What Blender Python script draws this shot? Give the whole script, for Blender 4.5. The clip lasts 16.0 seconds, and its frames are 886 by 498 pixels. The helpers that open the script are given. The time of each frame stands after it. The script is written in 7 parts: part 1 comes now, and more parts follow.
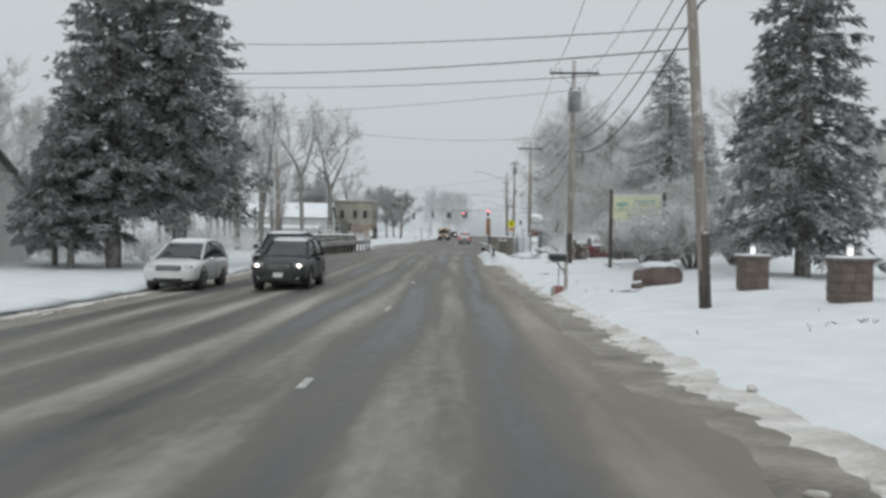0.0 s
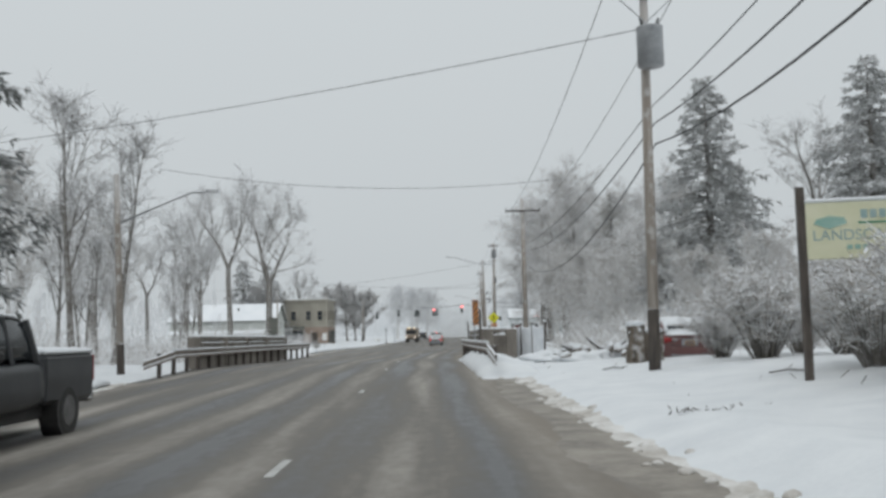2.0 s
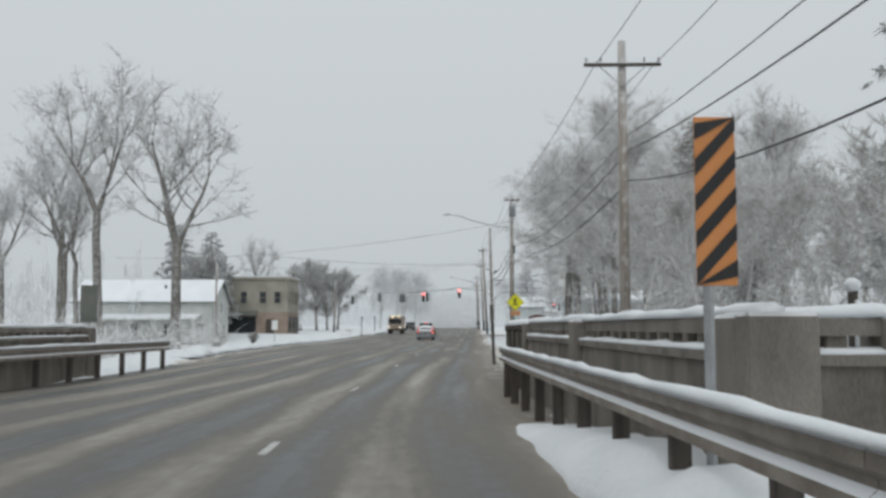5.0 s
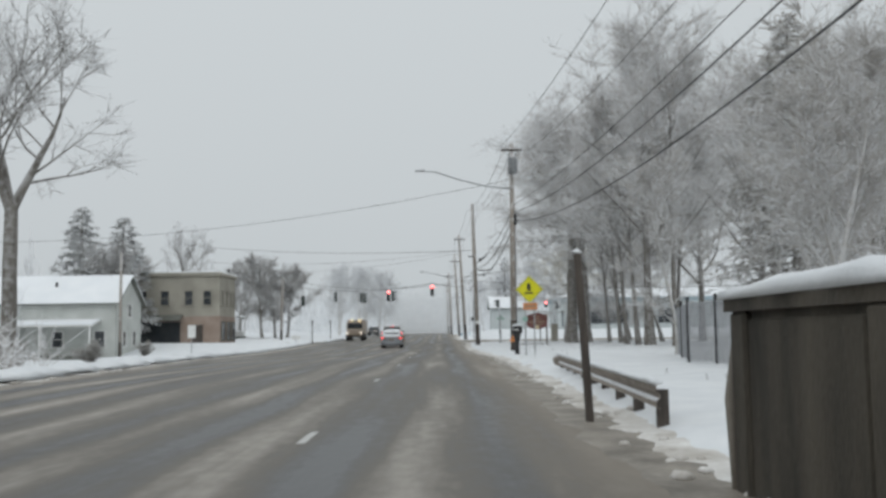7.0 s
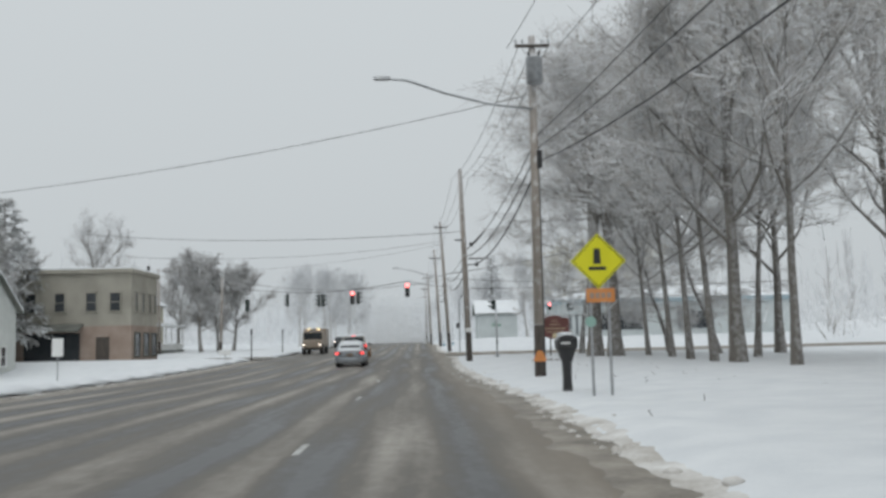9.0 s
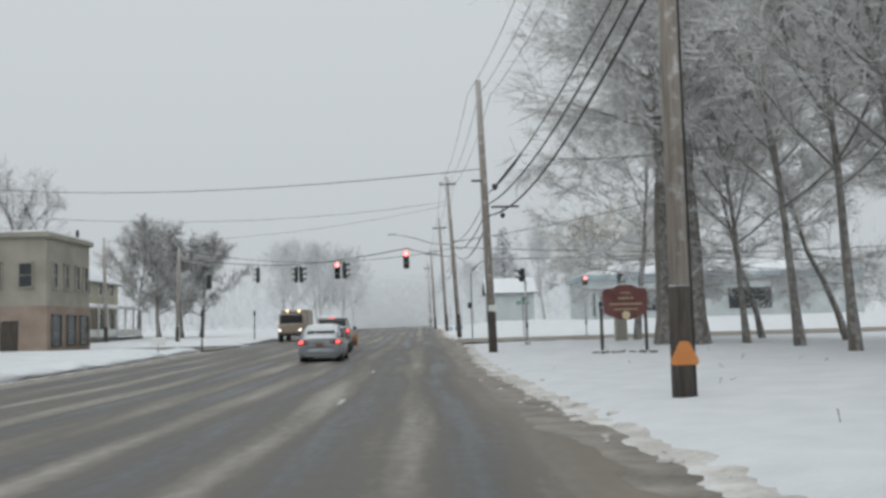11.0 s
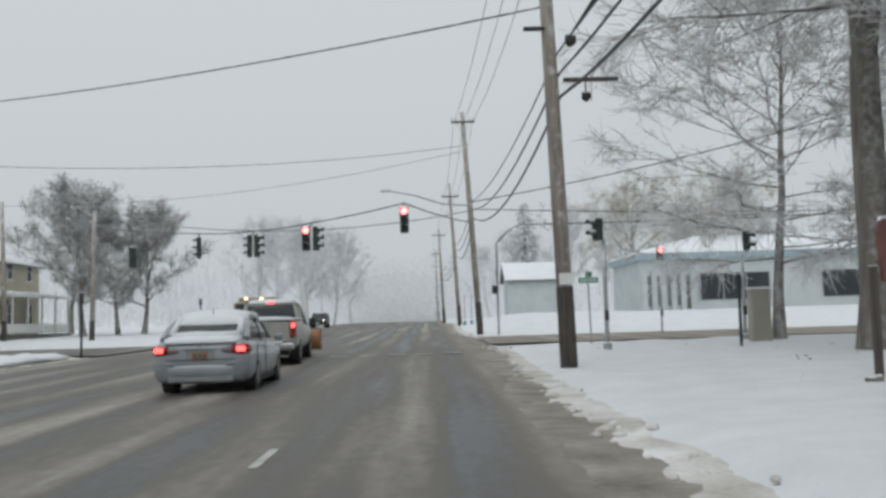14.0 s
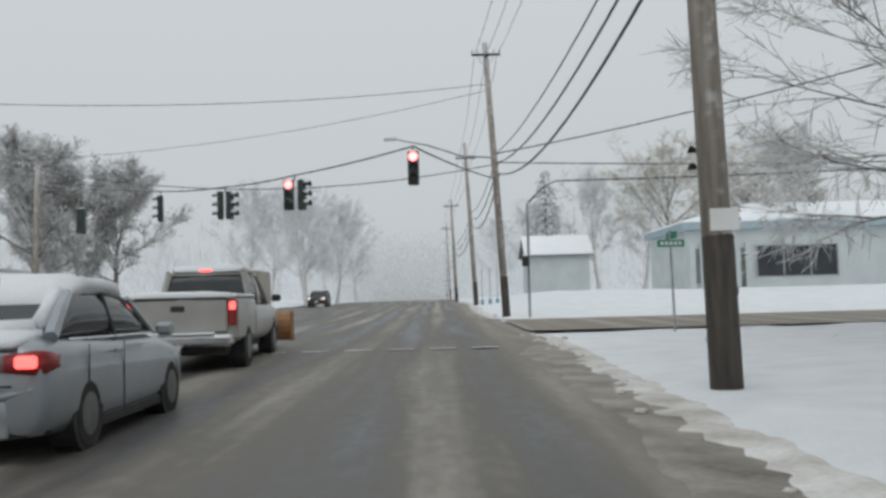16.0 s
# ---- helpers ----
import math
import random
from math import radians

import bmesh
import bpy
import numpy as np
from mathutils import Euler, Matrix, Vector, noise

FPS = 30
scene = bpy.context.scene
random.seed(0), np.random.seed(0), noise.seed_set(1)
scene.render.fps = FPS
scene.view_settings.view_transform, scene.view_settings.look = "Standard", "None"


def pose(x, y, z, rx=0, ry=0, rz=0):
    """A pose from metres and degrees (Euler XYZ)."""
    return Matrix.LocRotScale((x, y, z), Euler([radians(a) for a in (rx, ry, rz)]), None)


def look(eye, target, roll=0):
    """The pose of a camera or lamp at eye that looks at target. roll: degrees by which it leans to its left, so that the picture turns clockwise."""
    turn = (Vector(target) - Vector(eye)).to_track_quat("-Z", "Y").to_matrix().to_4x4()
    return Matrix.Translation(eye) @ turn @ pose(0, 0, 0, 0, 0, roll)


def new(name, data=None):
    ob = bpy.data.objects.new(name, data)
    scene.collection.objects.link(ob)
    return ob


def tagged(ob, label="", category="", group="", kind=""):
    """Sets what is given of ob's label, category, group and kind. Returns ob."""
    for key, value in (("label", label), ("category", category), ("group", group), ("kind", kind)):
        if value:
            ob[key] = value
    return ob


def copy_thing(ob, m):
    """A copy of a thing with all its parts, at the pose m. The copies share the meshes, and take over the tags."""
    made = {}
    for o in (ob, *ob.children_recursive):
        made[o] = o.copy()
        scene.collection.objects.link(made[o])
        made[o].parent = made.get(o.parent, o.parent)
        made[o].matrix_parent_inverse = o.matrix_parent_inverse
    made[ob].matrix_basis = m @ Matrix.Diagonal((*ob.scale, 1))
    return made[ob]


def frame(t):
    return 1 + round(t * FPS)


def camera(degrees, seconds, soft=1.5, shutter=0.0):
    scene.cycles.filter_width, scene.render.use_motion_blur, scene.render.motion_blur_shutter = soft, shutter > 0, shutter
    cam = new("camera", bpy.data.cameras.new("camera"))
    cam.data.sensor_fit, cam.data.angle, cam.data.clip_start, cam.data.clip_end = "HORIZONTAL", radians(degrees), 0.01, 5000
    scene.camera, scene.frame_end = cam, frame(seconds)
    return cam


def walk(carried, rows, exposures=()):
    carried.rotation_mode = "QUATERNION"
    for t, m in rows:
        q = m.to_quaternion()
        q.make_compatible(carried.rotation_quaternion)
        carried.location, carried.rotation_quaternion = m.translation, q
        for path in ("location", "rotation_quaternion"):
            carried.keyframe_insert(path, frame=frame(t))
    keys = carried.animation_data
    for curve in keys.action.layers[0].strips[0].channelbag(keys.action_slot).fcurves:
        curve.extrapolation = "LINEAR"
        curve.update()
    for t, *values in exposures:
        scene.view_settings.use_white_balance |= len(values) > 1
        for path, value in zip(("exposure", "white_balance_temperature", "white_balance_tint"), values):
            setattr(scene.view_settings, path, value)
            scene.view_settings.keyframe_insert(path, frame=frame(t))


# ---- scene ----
cam = camera(50.5, 16.0, soft=3.1)
PATH = [
    (0, (4.899, -0.897, 1.664), (4.743, 1.096, 1.633), 0.9),
    (0.5, (4.549, 5.154, 1.492), (4.415, 7.150, 1.505), 0.1),
    (1, (4.100, 11.203, 1.275), (4.002, 13.198, 1.380), -0.3),
    (1.5, (3.789, 17.307, 1.263), (3.689, 19.298, 1.421), -0.8),
    (2, (3.376, 23.393, 1.219), (3.287, 25.382, 1.406), -1.2),
    (2.5, (2.983, 29.514, 1.243), (2.858, 31.500, 1.441), -0.3),
    (3, (2.630, 35.574, 1.245), (2.508, 37.561, 1.438), -0.8),
    (3.5, (2.275, 41.551, 1.303), (2.167, 43.545, 1.422), -1.0),
    (4, (1.933, 47.623, 1.388), (1.829, 49.617, 1.496), -1.2),
    (4.5, (1.671, 53.403, 1.482), (1.583, 55.396, 1.640), -0.4),
    (7, (-0.019, 82.856, 1.264), (-0.013, 84.848, 1.442), -0.8),
    (7.5, (-0.022, 88.861, 1.342), (0.023, 90.847, 1.57), -1.2),
    (8, (-0.082, 94.598, 1.402), (-0.029, 96.589, 1.577), -1.5),
    (8.5, (-0.012, 100.19, 1.433), (0.031, 102.175, 1.67), -1.3),
    (9, (0.011, 105.646, 1.514), (0.065, 107.636, 1.708), -1.4),
    (9.2, (0.007, 107.627, 1.511), (0.066, 109.615, 1.72), -1.2),
    (11.3, (0.02, 126.674, 1.418), (0.069, 128.668, 1.57), -1.7),
    (11.5, (0.054, 128.329, 1.393), (0.11, 130.323, 1.538), -1.6),
    (12, (0.087, 132.141, 1.41), (0.137, 134.137, 1.527), -2.0),
    (12.5, (0.091, 135.81, 1.379), (0.14, 137.806, 1.507), -2.0),
    (13, (0.132, 139.301, 1.34), (0.179, 141.297, 1.468), -1.9),
    (13.5, (0.153, 142.637, 1.347), (0.188, 144.63, 1.51), -1.7),
    (14, (0.043, 145.789, 1.305), (0.077, 147.783, 1.456), -1.7),
    (14.5, (-0.012, 148.783, 1.312), (-0.002, 150.779, 1.44), -1.4),
    (15, (-0.095, 151.377, 1.304), (-0.089, 153.373, 1.433), -1.5),
    (15.5, (-0.115, 153.874, 1.281), (-0.114, 155.87, 1.405), -1.4),
    (16, (-0.233, 156.15, 1.3), (-0.219, 158.147, 1.407), -1.5),
]
walk(cam, [(t, look(eye, target, roll)) for t, eye, target, roll in PATH])

# ---------------------------------------------------------------- light
world = bpy.data.worlds.new("overcast")
scene.world = world
world.use_nodes = True
wn, wl = world.node_tree.nodes, world.node_tree.links
bg = wn["Background"]
sky = wn.new("ShaderNodeTexSky")
sky.sky_type, sky.sun_disc = "NISHITA", False
sky.sun_elevation, sky.sun_rotation = radians(38), radians(150)
sky.air_density, sky.dust_density, sky.ozone_density = 1.0, 6.0, 1.0
grey = wn.new("ShaderNodeHueSaturation")
grey.inputs["Saturation"].default_value = 0.0
wl.new(sky.outputs["Color"], grey.inputs["Color"])
# thick even cloud lies over the clear sky
cloud = wn.new("ShaderNodeMixRGB")
cloud.inputs["Fac"].default_value = 0.94
cloud_map = wn.new("ShaderNodeValToRGB")
cloud_map.color_ramp.elements[0].position, cloud_map.color_ramp.elements[0].color = 0.0, (5.25, 5.65, 5.87, 1)
cloud_map.color_ramp.elements[1].position, cloud_map.color_ramp.elements[1].color = 0.9, (7.5, 8.0, 8.25, 1)
mid = cloud_map.color_ramp.elements.new(0.35)
mid.color = (5.85, 6.27, 6.5, 1)
coord, sep = wn.new("ShaderNodeTexCoord"), wn.new("ShaderNodeSeparateXYZ")
wl.new(coord.outputs["Generated"], sep.inputs[0])
wl.new(sep.outputs["Z"], cloud_map.inputs["Fac"])
wl.new(grey.outputs["Color"], cloud.inputs["Color1"])
wl.new(cloud_map.outputs["Color"], cloud.inputs["Color2"])
wl.new(cloud.outputs["Color"], bg.inputs["Color"])
bg.inputs["Strength"].default_value = 0.104

sun_data = bpy.data.lights.new("sun", "SUN")
sun_data.energy, sun_data.angle, sun_data.color = 0.45, radians(40), (1.0, 0.985, 0.96)
sun = new("sun", sun_data)
sun.matrix_world = look((0, 0, 60), (14, 38, 0))


# ---------------------------------------------------------------- materials
def material(name, colour, other=None, rough=0.8, scale=6.0, bump=0.1, metal=0.0, snow=0.0, stretch=None, fine=60.0, coat=0.0, glow=None, snow_from=0.45, wind=0.0, cling_most=0.85, through_light=0.0):
    """Two scales of noise between two colours, a bump, and, where snow > 0, snow lying on what faces up."""
    m = bpy.data.materials.new(name)
    m.use_nodes = True
    n, l = m.node_tree.nodes, m.node_tree.links
    b = n["Principled BSDF"]
    tc, mp = n.new("ShaderNodeTexCoord"), n.new("ShaderNodeMapping")
    l.new(tc.outputs["Object"], mp.inputs["Vector"])
    if stretch:
        mp.inputs["Scale"].default_value = stretch
    big, small = n.new("ShaderNodeTexNoise"), n.new("ShaderNodeTexNoise")
    big.inputs["Scale"].default_value, big.inputs["Detail"].default_value = scale, 5
    small.inputs["Scale"].default_value, small.inputs["Detail"].default_value = fine, 3
    for t in (big, small):
        l.new(mp.outputs[0], t.inputs["Vector"])
    add = n.new("ShaderNodeMath")
    add.operation = "MULTIPLY_ADD"
    l.new(small.outputs["Fac"], add.inputs[0])
    add.inputs[1].default_value = 0.35
    l.new(big.outputs["Fac"], add.inputs[2])
    ramp = n.new("ShaderNodeValToRGB")
    e = ramp.color_ramp.elements
    e[0].position, e[0].color = 0.45, (*colour, 1)
    e[1].position, e[1].color = 0.9, (*(other or [min(1, c * 1.5) for c in colour]), 1)
    l.new(add.outputs[0], ramp.inputs["Fac"])
    out = ramp.outputs["Color"]
    b.inputs["Roughness"].default_value, b.inputs["Metallic"].default_value = rough, metal
    b.inputs["Coat Weight"].default_value = coat
    if snow:
        geo, sp = n.new("ShaderNodeNewGeometry"), n.new("ShaderNodeSeparateXYZ")
        l.new(geo.outputs["Normal"], sp.inputs[0])
        mul = n.new("ShaderNodeMath")
        mul.operation = "MULTIPLY_ADD"
        l.new(big.outputs["Fac"], mul.inputs[0])
        mul.inputs[1].default_value = 0.5
        l.new(sp.outputs["Z"], mul.inputs[2])
        rng = n.new("ShaderNodeMapRange")
        rng.inputs["From Min"].default_value, rng.inputs["From Max"].default_value = snow_from + 0.1, snow_from + 0.4
        rng.inputs["To Max"].default_value = snow
        l.new(mul.outputs[0], rng.inputs["Value"])
        mix = n.new("ShaderNodeMixRGB")
        l.new(rng.outputs[0], mix.inputs["Fac"])
        l.new(out, mix.inputs["Color1"])
        mix.inputs["Color2"].default_value = (0.84, 0.86, 0.89, 1)
        out = mix.outputs["Color"]
    if wind:
        # clinging wet snow in patches on the -y side, also paling it for haze
        geo2, dot = n.new("ShaderNodeNewGeometry"), n.new("ShaderNodeVectorMath")
        dot.operation = "DOT_PRODUCT"
        dot.inputs[1].default_value = (0.2, -0.95, 0.22)
        l.new(geo2.outputs["Normal"], dot.inputs[0])
        patch = n.new("ShaderNodeTexNoise")
        patch.inputs["Scale"].default_value, patch.inputs["Detail"].default_value = 4.5, 6
        l.new(tc.outputs["Object"], patch.inputs["Vector"])
        both = n.new("ShaderNodeMath")
        both.operation = "MULTIPLY_ADD"
        l.new(dot.outputs["Value"], both.inputs[0])
        both.inputs[1].default_value = 0.32
        l.new(patch.outputs["Fac"], both.inputs[2])
        cling = n.new("ShaderNodeMapRange")
        cling.inputs["From Min"].default_value, cling.inputs["From Max"].default_value = 0.9 - 0.45 * wind, 1.2 - 0.45 * wind
        cling.inputs["To Max"].default_value = cling_most
        l.new(both.outputs[0], cling.inputs["Value"])
        mix2 = n.new("ShaderNodeMixRGB")
        l.new(cling.outputs[0], mix2.inputs["Fac"])
        l.new(out, mix2.inputs["Color1"])
        mix2.inputs["Color2"].default_value = (0.8, 0.805, 0.815, 1)
        out = mix2.outputs["Color"]
    l.new(out, b.inputs["Base Color"])
    if bump:
        bp = n.new("ShaderNodeBump")
        bp.inputs["Strength"].default_value, bp.inputs["Distance"].default_value = bump, 0.05
        l.new(add.outputs[0], bp.inputs["Height"])
        l.new(bp.outputs[0], b.inputs["Normal"])
    if through_light:
        # light also passes through thin needles
        soft_side, blend = n.new("ShaderNodeBsdfTranslucent"), n.new("ShaderNodeMixShader")
        l.new(out, soft_side.inputs["Color"])
        blend.inputs["Fac"].default_value = through_light
        l.new(b.outputs[0], blend.inputs[1])
        l.new(soft_side.outputs[0], blend.inputs[2])
        l.new(blend.outputs[0], n["Material Output"].inputs["Surface"])
    if glow:
        b.inputs["Emission Color"].default_value, b.inputs["Emission Strength"].default_value = (*glow[:3], 1), glow[3]
    return m


SNOW = material("snow", (0.69, 0.715, 0.74), (0.8, 0.82, 0.835), 0.75, 1.1, 0.5, fine=18)
DIRTY_SNOW = material("dirty slush", (0.4, 0.365, 0.32), (0.82, 0.815, 0.8), 0.75, 1.1, 0.3, fine=16)
BROWN_SLUSH = material("churned brown slush", (0.13, 0.115, 0.095), (0.36, 0.325, 0.28), 0.6, 1.3, 0.35, fine=12)
BARK = material("bark", (0.115, 0.103, 0.09), (0.25, 0.23, 0.205), 0.9, 5, 0.7, snow=0.6, stretch=(1, 1, 0.2), snow_from=0.4, wind=0.5, cling_most=0.32)
# snowy bark for distant trees, its base colour lightened in place of haze
HAZE_BARK = material("haze-paled frosted bark", (0.35, 0.33, 0.3), (0.55, 0.525, 0.49), 0.9, 5, 0.4, snow=0.8, stretch=(1, 1, 0.3), snow_from=0.3, wind=0.8, cling_most=0.7)
TWIG = material("twig", (0.2, 0.185, 0.17), (0.36, 0.34, 0.32), 0.9, 3, 0.0, snow=0.9, snow_from=0.25, wind=0.9)
PALE_TWIG = material("frosted twig", (0.36, 0.325, 0.29), (0.57, 0.53, 0.485), 0.9, 3, 0.0, snow=1.0, snow_from=0.12, wind=0.9)
# far twigs: haze is put into this pale colour, besides the snow
HAZE_RIME = material("haze-paled rime on far twigs", (0.5, 0.51, 0.52), (0.68, 0.69, 0.7), 0.9, 0.4, 0.0, snow=1.0, snow_from=0.2, wind=1.1)
NEEDLE = material("frosted needles", (0.175, 0.183, 0.176), (0.33, 0.338, 0.33), 0.9, 0.9, 0.0, snow=0.45, snow_from=0.75, wind=0.6, fine=9, cling_most=0.42, through_light=0.4)
# lighter copy of the needles for farther conifers, imitating haze over them
HAZE_NEEDLE = material("haze-paled snowy needles", (0.28, 0.285, 0.275), (0.46, 0.465, 0.45), 0.9, 0.9, 0.0, snow=0.6, snow_from=0.7, wind=0.95, fine=9, cling_most=0.75, through_light=0.4)
BROWN_NEEDLE = material("brown needles", (0.27, 0.25, 0.22), (0.44, 0.415, 0.375), 0.9, 1.0, 0.0, snow=0.5, snow_from=0.75, wind=0.8, fine=9, cling_most=0.6, through_light=0.5)
POLE = material("weathered pole wood", (0.22, 0.188, 0.16), (0.42, 0.375, 0.33), 0.85, 3, 0.4, stretch=(4, 4, 0.3), snow=0.3, wind=0.25)
DARK_WOOD = material("dark wet wood", (0.05, 0.043, 0.038), (0.12, 0.1, 0.085), 0.8, 4, 0.4, stretch=(3, 3, 0.4), snow=0.8)
WIRE = material("black cable", (0.02, 0.02, 0.022), (0.05, 0.05, 0.05), 0.6, 4, 0.0, snow=0.5, snow_from=0.65, wind=0.6, cling_most=0.55)
STEEL = material("galvanised steel", (0.3, 0.31, 0.32), (0.48, 0.49, 0.5), 0.5, 5, 0.1, 0.6, snow=0.8)
RUSTY_RAIL = material("weathered guard rail", (0.2, 0.17, 0.145), (0.36, 0.32, 0.28), 0.75, 3, 0.2, 0.2, snow=0.9)
CONCRETE = material("weathered concrete", (0.115, 0.102, 0.088), (0.29, 0.262, 0.228), 0.85, 2.0, 0.4, snow=0.7, snow_from=0.6, stretch=(1, 1, 0.35))
STONE = material("field stone", (0.12, 0.105, 0.092), (0.25, 0.225, 0.2), 0.9, 4, 0.6, snow=0.95)
BOULDER = material("reddish boulder", (0.085, 0.062, 0.054), (0.185, 0.14, 0.122), 0.9, 2.5, 0.8, snow=0.8, snow_from=0.72)
BLACK_METAL = material("black metal", (0.015, 0.015, 0.016), (0.04, 0.04, 0.042), 0.5, 8, 0.1, 0.0, snow=0.6)
YELLOW = material("fluorescent yellow sheeting", (0.72, 0.68, 0.01), (0.8, 0.75, 0.02), 0.45, 2, 0.02)
ORANGE = material("orange sheeting", (0.6, 0.22, 0.06), (0.7, 0.3, 0.1), 0.5, 2, 0.02)
MARK_BLACK = material("sign black", (0.015, 0.015, 0.015), (0.03, 0.03, 0.03), 0.6, 3, 0.0)
GREEN = material("sign green", (0.02, 0.2, 0.12), (0.03, 0.26, 0.16), 0.5, 3, 0.0)
TEAL = material("faded teal paint", (0.24, 0.42, 0.36), (0.34, 0.5, 0.44), 0.7, 3, 0.05)
CREAM = material("cream sign board", (0.62, 0.62, 0.42), (0.74, 0.73, 0.55), 0.75, 2, 0.05)
NAVY = material("dark blue paint", (0.05, 0.09, 0.16), (0.1, 0.14, 0.2), 0.7, 3, 0.0)
MAROON = material("maroon sign paint", (0.125, 0.046, 0.04), (0.2, 0.085, 0.075), 0.7, 2, 0.1)
GOLD = material("gold lettering", (0.6, 0.5, 0.3), (0.7, 0.6, 0.4), 0.6, 4, 0.0)
WHITE = material("white paint", (0.7, 0.7, 0.68), (0.8, 0.8, 0.78), 0.7, 1.2, 0.1)
GREY_SIDING = material("pale blue siding", (0.5, 0.54, 0.545), (0.6, 0.64, 0.64), 0.8, 0.8, 0.1)
TEAL_FASCIA = material("teal fascia", (0.3, 0.4, 0.45), (0.4, 0.48, 0.52), 0.7, 1, 0.05)
CREAM_SIDING = material("cream clapboard", (0.5, 0.47, 0.36), (0.62, 0.58, 0.46), 0.8, 0.9, 0.1)
TAN_STUCCO = material("tan stucco", (0.3, 0.285, 0.24), (0.42, 0.395, 0.34), 0.9, 0.7, 0.3)
PINK_BRICK = material("faded pink brick", (0.29, 0.22, 0.18), (0.42, 0.335, 0.28), 0.9, 0.9, 0.3)
DARK_SIDING = material("dark green shingles", (0.1, 0.11, 0.095), (0.2, 0.2, 0.18), 0.9, 1, 0.3)
GLASS = material("window glass", (0.025, 0.03, 0.035), (0.05, 0.055, 0.06), 0.08, 1, 0.0)
CAR_GLASS = material("car glass", (0.018, 0.022, 0.025), (0.04, 0.045, 0.05), 0.07, 2, 0.0)
SILVER = material("silver car paint", (0.28, 0.305, 0.33), (0.36, 0.385, 0.41), 0.35, 1.5, 0.0, 0.4, coat=0.5)
TRUCK_TAN = material("silver tan truck paint", (0.36, 0.35, 0.32), (0.45, 0.44, 0.41), 0.4, 1.5, 0.0, 0.3, coat=0.4)
WHITE_PAINT = material("white car paint", (0.62, 0.63, 0.63), (0.72, 0.72, 0.71), 0.35, 1.5, 0.0, coat=0.5)
BLACK_PAINT = material("black car paint", (0.012, 0.014, 0.016), (0.03, 0.032, 0.035), 0.45, 2, 0.0, coat=0.15)
TYRE = material("tyre rubber", (0.012, 0.012, 0.012), (0.05, 0.048, 0.045), 0.9, 6, 0.1)
RIM = material("dirty alloy rim", (0.1, 0.1, 0.1), (0.22, 0.22, 0.22), 0.4, 5, 0.0, 0.7)
PLASTIC = material("dark plastic", (0.018, 0.018, 0.019), (0.05, 0.048, 0.046), 0.7, 5, 0.05)
CHROME = material("chrome", (0.6, 0.6, 0.6), (0.7, 0.7, 0.7), 0.2, 3, 0.0, 1.0)
PLATE = material("dull orange plate", (0.24, 0.13, 0.04), (0.34, 0.19, 0.07), 0.5, 8, 0.0)
RED_LENS = material("red lens", (0.25, 0.02, 0.02), (0.3, 0.03, 0.03), 0.2, 4, 0.0)
BRAKE = material("lit brake lamp", (0.6, 0.03, 0.03), None, 0.3, 4, 0.0, glow=(1.0, 0.1, 0.09, 3.0))
HEADLAMP = material("lit head lamp", (0.8, 0.75, 0.65), None, 0.2, 4, 0.0, glow=(1.0, 0.82, 0.7, 9.0))
AMBER = material("lit amber beacon", (0.8, 0.5, 0.1), None, 0.3, 4, 0.0, glow=(1.0, 0.75, 0.4, 4.0))
RED_SIGNAL = material("lit red signal", (0.7, 0.03, 0.03), None, 0.3, 4, 0.0, glow=(1.0, 0.2, 0.19, 4.5))
DARK_LENS = material("unlit lens", (0.02, 0.022, 0.02), (0.03, 0.03, 0.03), 0.25, 4, 0.0)
SIGNAL_GREEN = material("dark green housing", (0.02, 0.035, 0.03), (0.05, 0.065, 0.06), 0.6, 3, 0.05, snow=0.8)
RED_PLASTIC = material("faded red plastic", (0.28, 0.11, 0.09), (0.36, 0.17, 0.14), 0.5, 5, 0.05, snow=0.8)
LANTERN = material("lantern glass", (0.8, 0.8, 0.75), None, 0.3, 4, 0.0, glow=(1.0, 0.93, 0.86, 0.7))
SNOWY_MESH = material("snow-plastered netting", (0.66, 0.69, 0.72), (0.82, 0.84, 0.87), 0.85, 2.5, 0.4, fine=30)
GREY_FENCE = material("grey fence mesh", (0.3, 0.31, 0.32), (0.45, 0.46, 0.48), 0.8, 4, 0.3, snow=0.6)
ROOF_SNOW = material("roof snow", (0.8, 0.83, 0.86), (0.88, 0.9, 0.92), 0.75, 0.6, 0.3)


